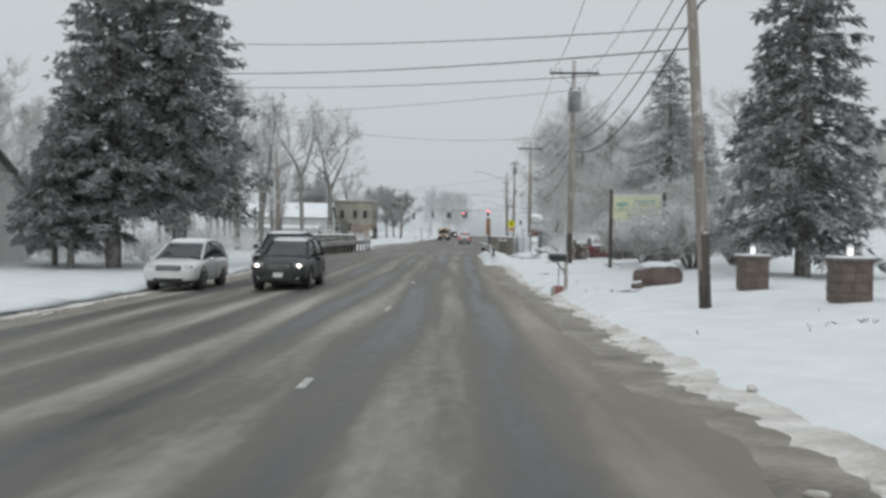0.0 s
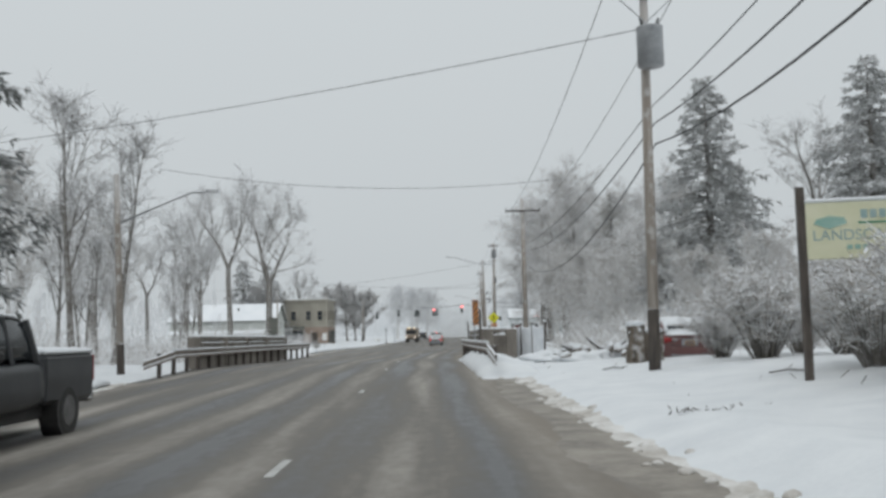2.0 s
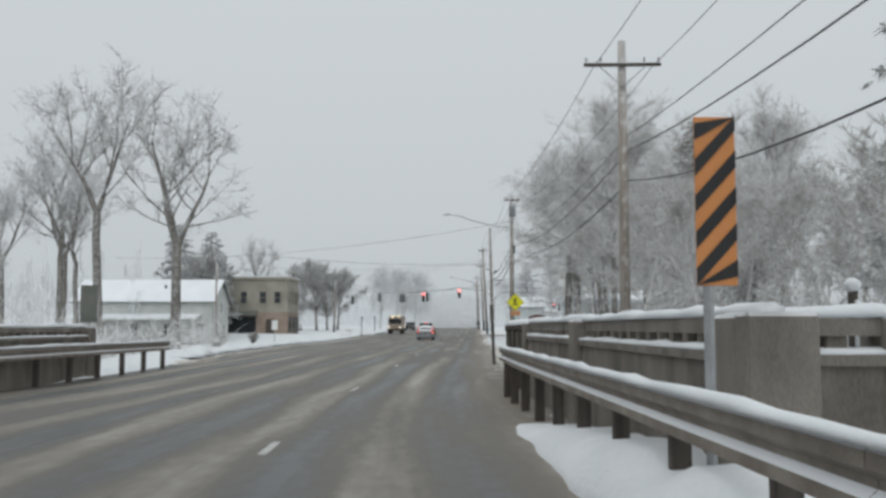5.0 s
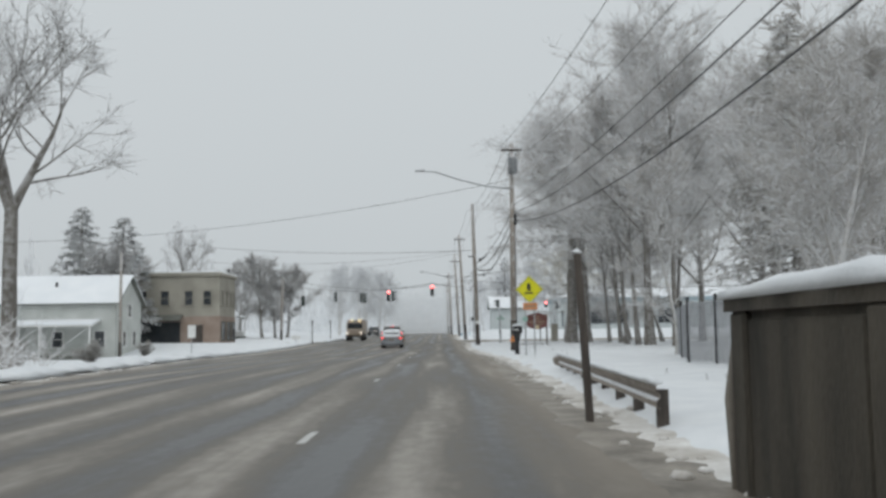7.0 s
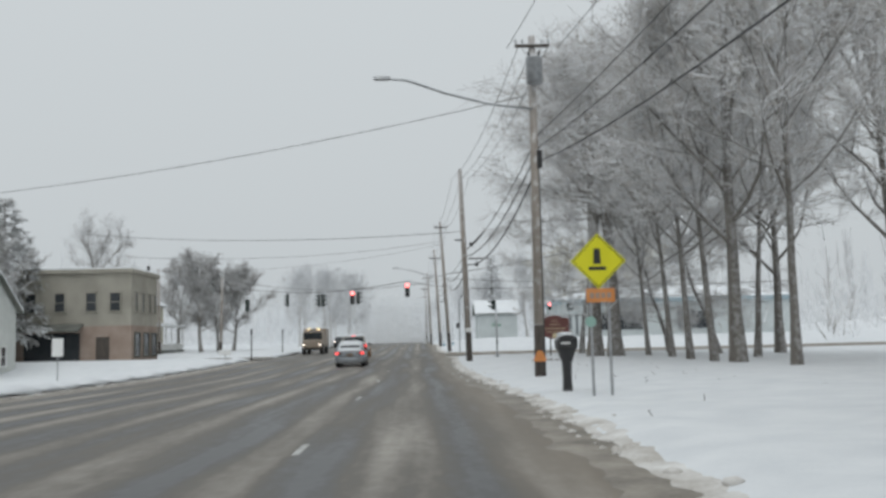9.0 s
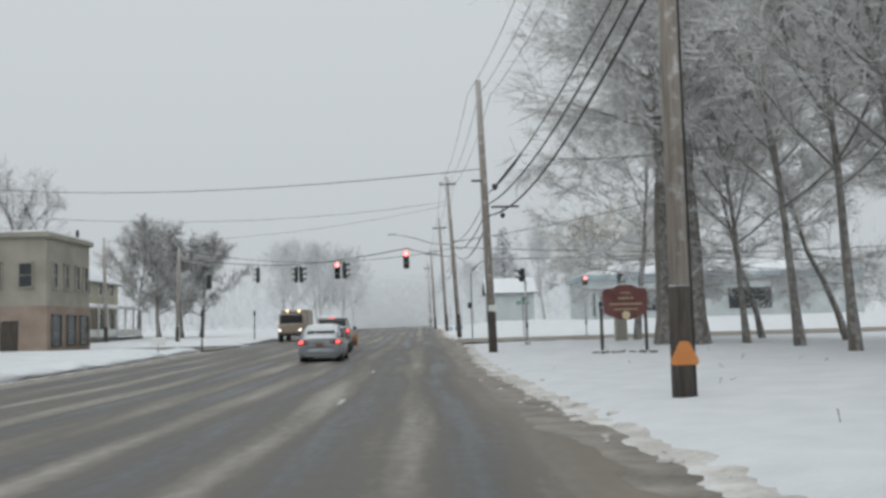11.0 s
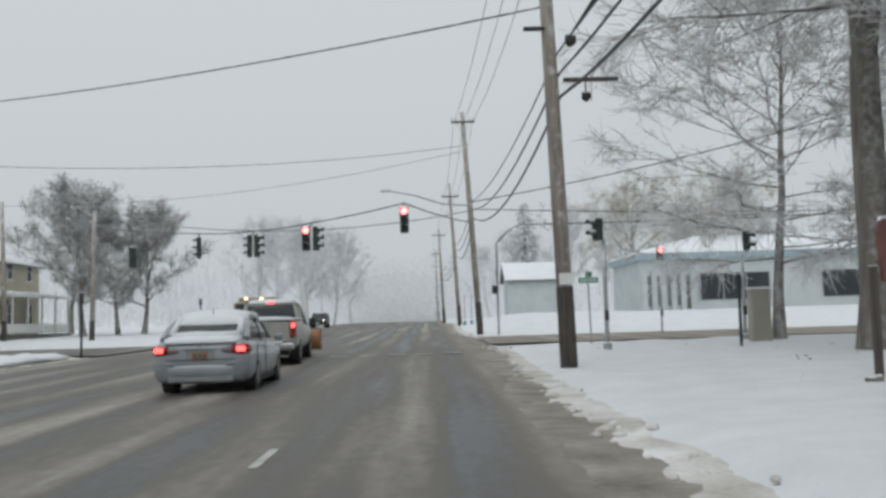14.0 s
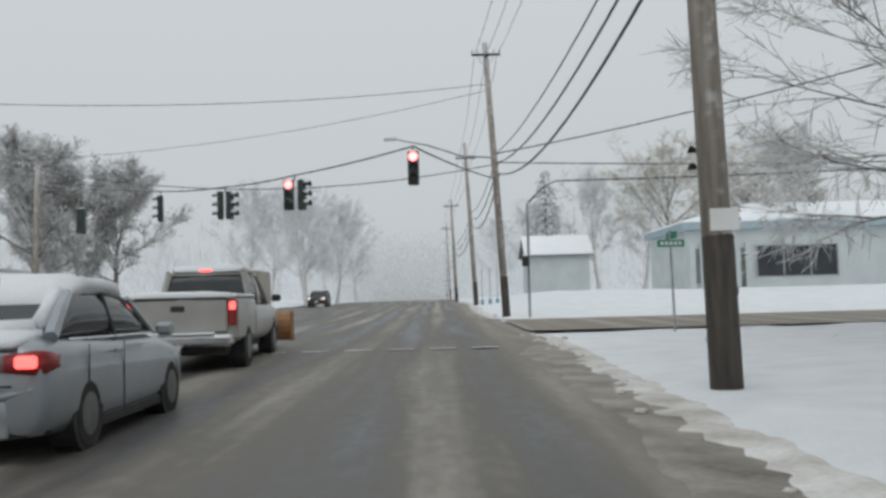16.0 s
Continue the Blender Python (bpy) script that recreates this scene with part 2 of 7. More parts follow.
def road_material():
    """Wet asphalt with slush that lies in long bands between the wheel tracks."""
    m = bpy.data.materials.new("slushy asphalt")
    m.use_nodes = True
    n, l = m.node_tree.nodes, m.node_tree.links
    b = n["Principled BSDF"]
    tc = n.new("ShaderNodeAttribute")
    tc.attribute_name = "lane"
    sp = n.new("ShaderNodeSeparateXYZ")
    l.new(tc.outputs["Vector"], sp.inputs[0])

    def noise_at(sx, sy, scale, detail=5):
        mp, t = n.new("ShaderNodeMapping"), n.new("ShaderNodeTexNoise")
        mp.inputs["Scale"].default_value = (sx, sy, 1)
        l.new(tc.outputs["Vector"], mp.inputs["Vector"])
        l.new(mp.outputs[0], t.inputs["Vector"])
        t.inputs["Scale"].default_value, t.inputs["Detail"].default_value = scale, detail
        return t.outputs["Fac"]

    def calc(op, a, c, d=None):
        k = n.new("ShaderNodeMath")
        k.operation = op
        for i, v in enumerate((a, c, d)):
            if v is None:
                continue
            if isinstance(v, (int, float)):
                k.inputs[i].default_value = v
            else:
                l.new(v, k.inputs[i])
        return k.outputs[0]

    bend = calc("MULTIPLY_ADD", noise_at(0.3, 0.03, 1.0, 2), 0.5, sp.outputs["X"])
    # the wheel tracks of lanes 3.4 m wide repeat every 1.7 m
    wave = calc("COSINE", calc("MULTIPLY", calc("ADD", bend, 0.05), 2 * math.pi / 1.75), 0)
    band = calc("MULTIPLY_ADD", wave, 0.16, noise_at(1.0, 0.06, 1.3, 6))
    band = calc("MULTIPLY_ADD", noise_at(1, 0.4, 6, 5), 0.28, band)
    ramp = n.new("ShaderNodeValToRGB")
    e = ramp.color_ramp.elements
    e[0].position, e[0].color = 0.42, (0.055, 0.055, 0.056, 1)
    e[1].position, e[1].color = 1.0, (0.38, 0.355, 0.32, 1)
    k = ramp.color_ramp.elements.new(0.66)
    k.color = (0.135, 0.122, 0.105, 1)
    l.new(band, ramp.inputs["Fac"])
    # dirty slush builds up towards both edges
    edge = n.new("ShaderNodeMapRange")
    edge.inputs["From Min"].default_value, edge.inputs["From Max"].default_value = 1.0, 2.7
    l.new(calc("MULTIPLY_ADD", noise_at(0.6, 0.12, 1.2, 4), 1.0, calc("SUBTRACT", sp.outputs["X"], 0.2)), edge.inputs["Value"])
    mix = n.new("ShaderNodeMixRGB")
    l.new(calc("MULTIPLY", edge.outputs[0], 0.8), mix.inputs["Fac"])
    l.new(ramp.outputs["Color"], mix.inputs["Color1"])
    mix.inputs["Color2"].default_value = (0.25, 0.21, 0.165, 1)
    l.new(mix.outputs["Color"], b.inputs["Base Color"])
    rr = n.new("ShaderNodeMapRange")
    rr.inputs["From Min"].default_value, rr.inputs["From Max"].default_value = 0.4, 0.8
    rr.inputs["To Min"].default_value, rr.inputs["To Max"].default_value = 0.38, 0.8
    l.new(band, rr.inputs["Value"])
    l.new(rr.outputs[0], b.inputs["Roughness"])
    bp = n.new("ShaderNodeBump")
    bp.inputs["Strength"].default_value, bp.inputs["Distance"].default_value = 0.5, 0.04
    l.new(band, bp.inputs["Height"])
    l.new(bp.outputs[0], b.inputs["Normal"])
    return m


ROAD = road_material()


# ---------------------------------------------------------------- mesh helpers
class Geo:
    """Vertices and faces of one mesh."""

    def __init__(self):
        self.v, self.f = [], []

    def add(self, verts, faces, m=None):
        k = len(self.v)
        self.v += [tuple(m @ Vector(p)) for p in verts] if m is not None else [tuple(p) for p in verts]
        self.f += [tuple(i + k for i in f) for f in faces]
        return self

    def box(self, c, s, e=0.0, m=None):
        """A box at c of size s, its edges chamfered by e."""
        h = [d / 2 for d in s]
        e = min(e, min(h) * 0.9)
        if e <= 0:
            vs = [(c[0] + i * h[0], c[1] + j * h[1], c[2] + k * h[2]) for i in (-1, 1) for j in (-1, 1) for k in (-1, 1)]
            return self.add(vs, [(0, 1, 3, 2), (4, 6, 7, 5), (0, 4, 5, 1), (2, 3, 7, 6), (0, 2, 6, 4), (1, 5, 7, 3)], m)
        vs, at = [], {}
        for i in (-1, 1):
            for j in (-1, 1):
                for k in (-1, 1):
                    for a in range(3):
                        q = [h[0] - e, h[1] - e, h[2] - e]
                        q[a] = h[a]
                        at[i, j, k, a] = len(vs)
                        vs.append((c[0] + i * q[0], c[1] + j * q[1], c[2] + k * q[2]))
        fs = []
        for s2 in (-1, 1):
            fs.append([at[s2, -1, -1, 0], at[s2, 1, -1, 0], at[s2, 1, 1, 0], at[s2, -1, 1, 0]][::s2])
            fs.append([at[-1, s2, -1, 1], at[-1, s2, 1, 1], at[1, s2, 1, 1], at[1, s2, -1, 1]][::s2])
            fs.append([at[-1, -1, s2, 2], at[1, -1, s2, 2], at[1, 1, s2, 2], at[-1, 1, s2, 2]][::s2])
        for i in (-1, 1):
            for j in (-1, 1):
                fs.append([at[i, j, -1, 0], at[i, j, -1, 1], at[i, j, 1, 1], at[i, j, 1, 0]][:: i * j])
                fs.append([at[i, -1, j, 0], at[i, 1, j, 0], at[i, 1, j, 2], at[i, -1, j, 2]][:: i * j])
                fs.append([at[-1, i, j, 1], at[-1, i, j, 2], at[1, i, j, 2], at[1, i, j, 1]][:: i * j])
                for k in (-1, 1):
                    fs.append([at[i, j, k, 0], at[i, j, k, 1], at[i, j, k, 2]][:: i * j * k])
        return self.add(vs, fs, m)

    def tube(self, path, radii, sides=6, cap=True, m=None):
        vs, fs = [], []
        path = [Vector(p) for p in path]
        if isinstance(radii, (int, float)):
            radii = [radii] * len(path)
        for i, p in enumerate(path):
            d = (path[min(i + 1, len(path) - 1)] - path[max(i - 1, 0)]).normalized()
            u = d.cross(Vector((0, 0, 1)) if abs(d.z) < 0.9 else Vector((1, 0, 0))).normalized()
            w = d.cross(u)
            for s in range(sides):
                a = 2 * math.pi * s / sides
                vs.append(p + (u * math.cos(a) + w * math.sin(a)) * radii[i])
        for i in range(len(path) - 1):
            for s in range(sides):
                a, b = i * sides + s, i * sides + (s + 1) % sides
                fs.append((a, b, b + sides, a + sides))
        if cap:
            fs.append(tuple(range(sides))[::-1])
            fs.append(tuple(range((len(path) - 1) * sides, len(path) * sides)))
        return self.add(vs, fs, m)

    def loft(self, rings, cap=True, m=None):
        k = len(rings[0])
        vs = [p for r in rings for p in r]
        fs = [(i * k + s, i * k + (s + 1) % k, (i + 1) * k + (s + 1) % k, (i + 1) * k + s) for i in range(len(rings) - 1) for s in range(k)]
        if cap:
            fs += [tuple(range(k))[::-1], tuple(range((len(rings) - 1) * k, len(rings) * k))]
        return self.add(vs, fs, m)

    def prism(self, outline, depth, m=None):
        """The outline, in x and z, drawn out along y by depth, centred."""
        k = len(outline)
        vs = [(x, -depth / 2, z) for x, z in outline] + [(x, depth / 2, z) for x, z in outline]
        fs = [tuple(range(k)), tuple(range(k, 2 * k))[::-1]] + [(i, i + k, (i + 1) % k + k, (i + 1) % k) for i in range(k)]
        return self.add(vs, fs, m)

    def blob(self, c, s, rng, rough=0.18, rings=7, segs=10, flat=None, square=1.0):
        """An uneven lump; flat: the height below which it is cut level."""
        vs, fs = [], []
        for i in range(rings + 1):
            a = math.pi * i / rings
            for j in range(segs):
                b = 2 * math.pi * j / segs
                p = Vector((math.sin(a) * math.cos(b), math.sin(a) * math.sin(b), math.cos(a)))
                p = Vector([math.copysign(abs(v) ** square, v) for v in p])
                k = 1 + rough * 2 * noise.noise(p * 1.7 + Vector((rng.random() * 0.15 + c[0], c[1], c[2])))
                q = [c[n] + p[n] * s[n] * k for n in range(3)]
                if flat is not None:
                    q[2] = max(q[2], flat)
                vs.append(q)
        for i in range(rings):
            for j in range(segs):
                fs.append((i * segs + j, (i + 1) * segs + j, (i + 1) * segs + (j + 1) % segs, i * segs + (j + 1) % segs))
        return self.add(vs, fs)


def part(name, geo, mat, parent=None, label="", smooth=False):
    me = bpy.data.meshes.new(name)
    me.from_pydata(geo.v, [], geo.f)
    me.materials.append(mat)
    if smooth:
        me.polygons.foreach_set("use_smooth", [True] * len(me.polygons))
    me.update()
    ob = new(name, me)
    if parent is not None:
        ob.parent = parent
    if label:
        ob["label"] = label
    return ob


def thing(name, x, y, z, label, category, group="", turn=0.0, kind=""):
    ob = new(name)
    ob.empty_display_size = 0.1
    ob.matrix_world = pose(x, y, z, 0, 0, turn)
    return tagged(ob, label, category, group, kind)


# ---------------------------------------------------------------- ground and road
def step(a, b, v):
    t = min(1, max(0, (v - a) / (b - a)))
    return t * t * (3 - 2 * t)


PROFILE = ((-300, 2.0), (-60, 1.1), (-1, 0.25), (5, 0.09), (11, -0.08), (18, -0.14), (30, -0.16), (41, -0.1), (48, 0.0), (54, 0.07), (66, 0.08), (83, -0.08), (95, 0.0), (106, 0.08), (127, 0.02), (142, -0.05), (152, -0.07), (165, 0.02), (180, 0.2), (200, 0.32), (240, 0.8), (300, 1.2), (1500, 1.2))


def road_z(y):
    """The road's height: a dip before the bridge, then a slow rise past the lights."""
    for (a, za), (b, zb) in zip(PROFILE[:-1], PROFILE[1:]):
        if y <= b:
            t = min(1, max(0, (y - a) / (b - a)))
            return za + (zb - za) * (0.5 * t + 0.5 * t * t * (3 - 2 * t))
    return PROFILE[-1][1]


def fall(x, y):
    """The road falls away to the far side before the bridge."""
    return -0.035 * max(0.0, -3.0 - x) * (1 - step(50, 64, y)) if x > -30 else -0.35 * (1 - step(50, 64, y))


def left_edge(y):
    t = min(1, max(0, (y - 92) / 45))
    return -9.95 - 3.4 * t


def right_edge(y):
    return 2.45 + 0.25 * math.sin(y * 0.11) - 0.25 * min(1, max(0, (y - 100) / 40))


def ground_z(x, y):
    base = road_z(y) + fall(max(x, -11.5), y)
    cross = 1 - step(0, 1.5, max(184.5 - y, y - 197.5, 0))
    if x > 0:
        out = x - right_edge(y)
        z = 0.22 * step(0, 1.0, out) + 0.5 * step(1, 7, out) * (1 - 0.6 * step(44, 54, y) - 0.4 * step(58, 90, y)) + 0.12 * step(1, 6, out) * step(90, 130, y)
        # a ploughed bank along the edge by the mailbox
        z += 0.2 * step(0.5, 1.1, out) * (1 - step(1.2, 3.0, out)) * step(15, 22, y) * (1 - step(32, 42, y))
        # trodden flat towards the corner
        z *= 1 - 0.6 * step(158, 176, y) * (1 - step(197, 205, y))
    else:
        out = left_edge(y) - x
        z = 0.2 * step(0, 1.0, out) + 0.25 * step(1, 6, out) * step(50, 62, y)
    # the far side drops towards the stream beyond the bridge
    z -= 1.05 * step(2.2, 8, left_edge(y) - x) * step(60, 72, y) * (1 - step(166, 182, y)) if x < 0 else 0.0
    z += 0.75 * step(199, 216, y) * step(3, 10, x) * (1 - step(230, 300, y))
    lump = 0.07 * noise.noise(Vector((x * 0.5, y * 0.5, 0))) + 0.03 * noise.noise(Vector((x * 1.9, y * 1.9, 4)))
    far = 7.0 * step(60, 220, abs(x)) * (0.6 + 0.8 * noise.noise(Vector((x * 0.01, y * 0.01, 7))))
    return base - 0.06 + (z + lump * step(0, 1, out)) * (1 - 0.9 * cross) + far


def sheet(xs, ys, height, mat, name, label, category):
    g = Geo()
    g.v = [(x, y, height(x, y)) for y in ys for x in xs]
    k = len(xs)
    g.f = [(j * k + i, j * k + i + 1, (j + 1) * k + i + 1, (j + 1) * k + i) for j in range(len(ys) - 1) for i in range(k - 1)]
    return tagged(part(name, g, mat, smooth=True), label, category, kind="structure")


def spaced(lo, hi, near_lo, near_hi, fine, coarse):
    out, v = [], lo
    while v < hi:
        out.append(v)
        v += fine if near_lo <= v <= near_hi else coarse
    return out + [hi]


BEND = 0.06


def bent(x, y):
    """The road swings to one side before the bridge: the place and the turn there of a point given along the straight road."""
    t = min(1, max(0, (85 - y) / 10))
    # integral of the smooth turn along the way, from 85 back to y
    run = 10 * (t ** 3 - t ** 4 / 2) + max(0, 75 - y)
    turn = BEND * t * t * (3 - 2 * t)
    side = min(120, max(-120, x))
    return x * math.cos(turn) + BEND * run, y + math.sin(turn) * side + max(0, 75 - y) * (1 - math.cos(turn)), turn


GX = spaced(-900, 900, -18, 14, 0.6, 14)
GY = spaced(-120, 1400, -6, 215, 1.1, 16)
sheet(GX, GY, ground_z, SNOW, "ground", "fresh trampled snow over grass and verges", "snow ground")

g = Geo()
ys = spaced(-120, 1400, -6, 230, 2.0, 20)
for y in ys:
    a, b = left_edge(y) - 0.2, right_edge(y) + 0.2
    for i in range(13):
        x = a + (b - a) * i / 12
        g.v.append((x, y, road_z(y) + fall(x, y) + 0.03 * math.sin(math.pi * i / 12)))
g.f = [(j * 13 + i, j * 13 + i + 1, (j + 1) * 13 + i + 1, (j + 1) * 13 + i) for j in range(len(ys) - 1) for i in range(12)]
road = tagged(part("road", g, ROAD, smooth=True), "wet asphalt road with slush and wheel tracks", "road", kind="structure")
g = Geo()
for x0, x1 in ((-150, left_edge(190) - 0.1), (right_edge(190) + 0.1, 150)):
    n0 = len(g.v)
    for i in range(30):
        x = x0 + (x1 - x0) * i / 29
        for y in (185, 188, 191, 194, 197):
            g.v.append((x, y, road_z(y) + 0.05))
    g.f += [(n0 + i * 5 + j, n0 + (i + 1) * 5 + j, n0 + (i + 1) * 5 + j + 1, n0 + i * 5 + j + 1) for i in range(29) for j in range(4)]
tagged(part("side_road", g, ROAD), "slushy side road that crosses at the lights", "road", kind="structure")

# ---------------------------------------------------------------- trees
# snowy thicket twigs whose colour is also lightened to stand for haze
HAZE_TWIG = material("haze-paled snowy thicket twigs", (0.4, 0.375, 0.345), (0.58, 0.555, 0.525), 0.9, 0.8, 0.0, snow=0.8, snow_from=0.3, wind=0.8, cling_most=0.6, through_light=0.45)


def bare_tree_meshes(seed, height, radius, limbs_n, fork_at, spread, density, droop=0.0, leaves=0.0, leader=0.72, width=0.34, forks=0, fork_lean=(0.25, 0.6), lean=None, limb_thick=1.0):
    """The limbs and the twigs of a leafless tree: a leading trunk, limbs, boughs, branchlets and fine twigs."""
    rng = random.Random(seed)
    wood, fine = Geo(), Geo()

    def jitter(k):
        return Vector((rng.gauss(0, k), rng.gauss(0, k), rng.gauss(0, k * 0.6)))

    def sliver(p, e, w):
        f = (e - p).cross(Vector((rng.gauss(0, 1), rng.gauss(0, 1), rng.gauss(0, 1)))).normalized() * w
        fine.add([p - f, p + f, e + f * 0.45, e - f * 0.45], [(0, 1, 2, 3)])

    def branch(p, d, length, segs, bend, lift):
        path = [p]
        for i in range(segs):
            d = (d + jitter(bend) + Vector((0, 0, lift))).normalized()
            path.append(path[-1] + d * length / segs)
        return path

    def along(path, t):
        t *= len(path) - 1
        k = min(len(path) - 2, int(t))
        return path[k].lerp(path[k + 1], t - k), (path[k + 1] - path[k]).normalized()

    up = Vector(lean or (rng.uniform(-.05, .05), rng.uniform(-.05, .05), 1)).normalized()
    if forks:
        # a clean bole that divides into a few rising leaders
        bole = branch(Vector((0, 0, -0.25)), up, fork_at + 0.25, 5, 0.04, 0.03)
        wood.tube(bole, [radius * (1.4 if i == 0 else 1.02 - 0.05 * i) for i in range(6)], 9, cap=False)
        leaders = []
        for k in range(forks):
            a = 2 * math.pi * (k + rng.uniform(-0.15, 0.15)) / forks
            lean = rng.uniform(*fork_lean)
            d0 = (Vector((math.cos(a), math.sin(a), 0)) * math.sin(lean) + Vector((0, 0, math.cos(lean)))).normalized()
            leaders.append((branch(bole[-1] - up * 0.3, d0, (height - fork_at) * rng.uniform(0.62, 0.82), 6, 0.13, 0.1), radius * 0.62, 0.15))
    else:
        leaders = [(branch(Vector((0, 0, -0.25)), up, height * leader + 0.25, 7, 0.07 if not lean else 0.035, 0.05 if not lean else 0.02), radius, fork_at / (height * leader))]
    for n_lead, (trunk, r0, t0) in enumerate(leaders):
        n = len(trunk)
        wood.tube(trunk, [r0 * (1.45 if i == 0 and not forks else 1.05 - 0.9 * i / (n - 1)) for i in range(n)], 9 if not forks else 7, cap=False)
    for i in range(limbs_n * len(leaders)):
        trunk, r0, t0 = leaders[i % len(leaders)]
        t = t0 + (1 - t0) * ((i // len(leaders) + rng.random() * 0.8) / limbs_n) ** 0.9
        p, d = along(trunk, min(1, t))
        u = (t - t0) / (1 - t0)
        a = i * 2.4 + rng.uniform(-0.5, 0.5)
        out = Vector((math.cos(a), math.sin(a), 0))
        rise = spread * (1.15 - 0.75 * u) * rng.uniform(0.8, 1.2)
        d1 = (Vector((0, 0, 1)) * math.cos(rise) + out * math.sin(rise)).normalized()
        ln = height * width * (0.62 + 0.75 * math.sin(math.pi * min(1, 0.18 + 0.72 * u))) * rng.uniform(0.75, 1.15) * (1.0 if u < 0.85 else 0.8)
        r = r0 * (0.4 - 0.24 * u) * rng.uniform(0.75, 1.1) * limb_thick
        limb = branch(p, d1, ln, 5, 0.13, 0.07 - droop * 0.25)
        wood.tube(limb, [r * (1 - 0.17 * k) for k in range(6)], 5, cap=False)
        for j in range(7):
            tb = 0.22 + 0.78 * (j + rng.random()) / 7
            q, dq = along(limb, tb)
            db = (dq + jitter(0.55) + Vector((0, 0, 0.12 - droop))).normalized()
            bl = ln * rng.uniform(0.28, 0.52) * (1.15 - 0.5 * tb)
            bough = branch(q, db, bl, 3, 0.2, 0.06 - droop * 0.35)
            rb = r * (1 - 0.75 * tb) * 0.55 + 0.006
            wood.tube(bough, [rb, rb * 0.75, rb * 0.5, rb * 0.3], 3, cap=False)
            for m in range(max(2, int(6 * density))):
                tm = rng.uniform(0.1, 1)
                v, dv = along(bough, tm)
                dm = (dv + jitter(0.6) + Vector((0, 0, -droop))).normalized()
                ml = bl * rng.uniform(0.3, 0.6)
                lets = branch(v, dm, ml, 2, 0.2, 0.04 - droop * 0.4)
                sliver(lets[0], lets[1], 0.02)
                sliver(lets[1], lets[2], 0.017)
                for w in range(int(10 * density)):
                    x, dx = along(lets, rng.random())
                    dw = (dx + jitter(0.75) + Vector((0, 0, 0.1 - droop))).normalized()
                    e = x + dw * rng.uniform(0.35, 1.05) * height / 15
                    sliver(x, e, rng.uniform(0.011, 0.02))
                    if leaves and rng.random() < leaves:
                        sliver(e, e + jitter(0.09), rng.uniform(0.03, 0.06))
    return wood, fine


def bare_tree(name, seed, height, radius, limbs_n, fork_at, spread, density, label, group, droop=0.0, crown=None, leaves=0.0, leader=0.72, width=0.34, bark=None, forks=0, fork_lean=(0.25, 0.6), lean=None, limb_thick=1.0):
    root = thing(name, 0, 0, 0, label, "tree", group)
    wood, fine = bare_tree_meshes(seed, height, radius, limbs_n, fork_at, spread, density, droop, leaves, leader, width, forks, fork_lean, lean, limb_thick)
    part("trunk", wood, bark or BARK, root, smooth=True)
    part("crown", fine, crown or TWIG, root, "fine twigs dusted with snow")
    return root


def conifer(name, seed, height, radius, bare, branches, clumps, label, group, mat=None, clump=0.34):
    rng = random.Random(seed)
    root = thing(name, 0, 0, 0, label, "tree", group)
    trunk, boughs, crown = Geo(), Geo(), Geo()
    trunk.tube([(0, 0, -0.3), (0.05, 0, height * 0.4), (0, 0.05, height * 0.97)], [height * 0.022, height * 0.015, 0.03], 8, cap=False)
    for n in range(branches):
        t = (n + rng.random()) / branches
        z = bare + (height - bare) * t ** 1.08
        a = n * 2.399 + rng.uniform(-0.4, 0.4)
        ln = radius * (1 - t) ** 0.75 * rng.uniform(0.65 if name != "pine" else 0.45, 1.15) + 0.25
        if t < 0.12:
            ln *= 0.75
        out = Vector((math.cos(a), math.sin(a), 0))
        up = rng.uniform(0.0, 0.25) - 0.35 * (1 - t)
        pts = [Vector((0, 0, z)) + out * ln * s + Vector((0, 0, up * ln * s - 0.22 * ln * s * s + 0.1 * ln * s ** 3)) for s in (0, 0.35, 0.7, 1.0)]
        boughs.tube(pts, [0.05, 0.035, 0.02, 0.008], 3, cap=False)
        for c in range(max(3, int(clumps * ln / radius))):
            s = rng.uniform(0.12, 1.0) ** 0.8 * 3
            k = min(2, int(s))
            q = pts[k].lerp(pts[k + 1], s - k) + Vector((rng.gauss(0, 0.1), rng.gauss(0, 0.1), rng.gauss(-0.05, 0.07))) * ln * 0.55
            side = Vector((-out.y, out.x, 0))
            for b in range(5):
                w = (out * rng.uniform(0.1, 1) + side * rng.uniform(-1, 1) + Vector((0, 0, rng.uniform(-0.75, 0.15)))).normalized()
                f = w.cross(Vector((rng.gauss(0, 0.5), rng.gauss(0, 0.5), 1))).normalized()
                sz = clump * rng.uniform(0.5, 1.5)
                e = q + w * sz
                h = q + w * sz * 0.5 + Vector((0, 0, 0.05 * sz))
                crown.add([q, h + f * sz * 0.13, e, h - f * sz * 0.13], [(0, 1, 2, 3)])
    part("trunk", trunk, BARK, root, smooth=True)
    part("branchwork", boughs, BARK, root)["kind"] = "stuff"
    part("crown", crown, mat or NEEDLE, root, "dense needles with clumps of snow")
    return root


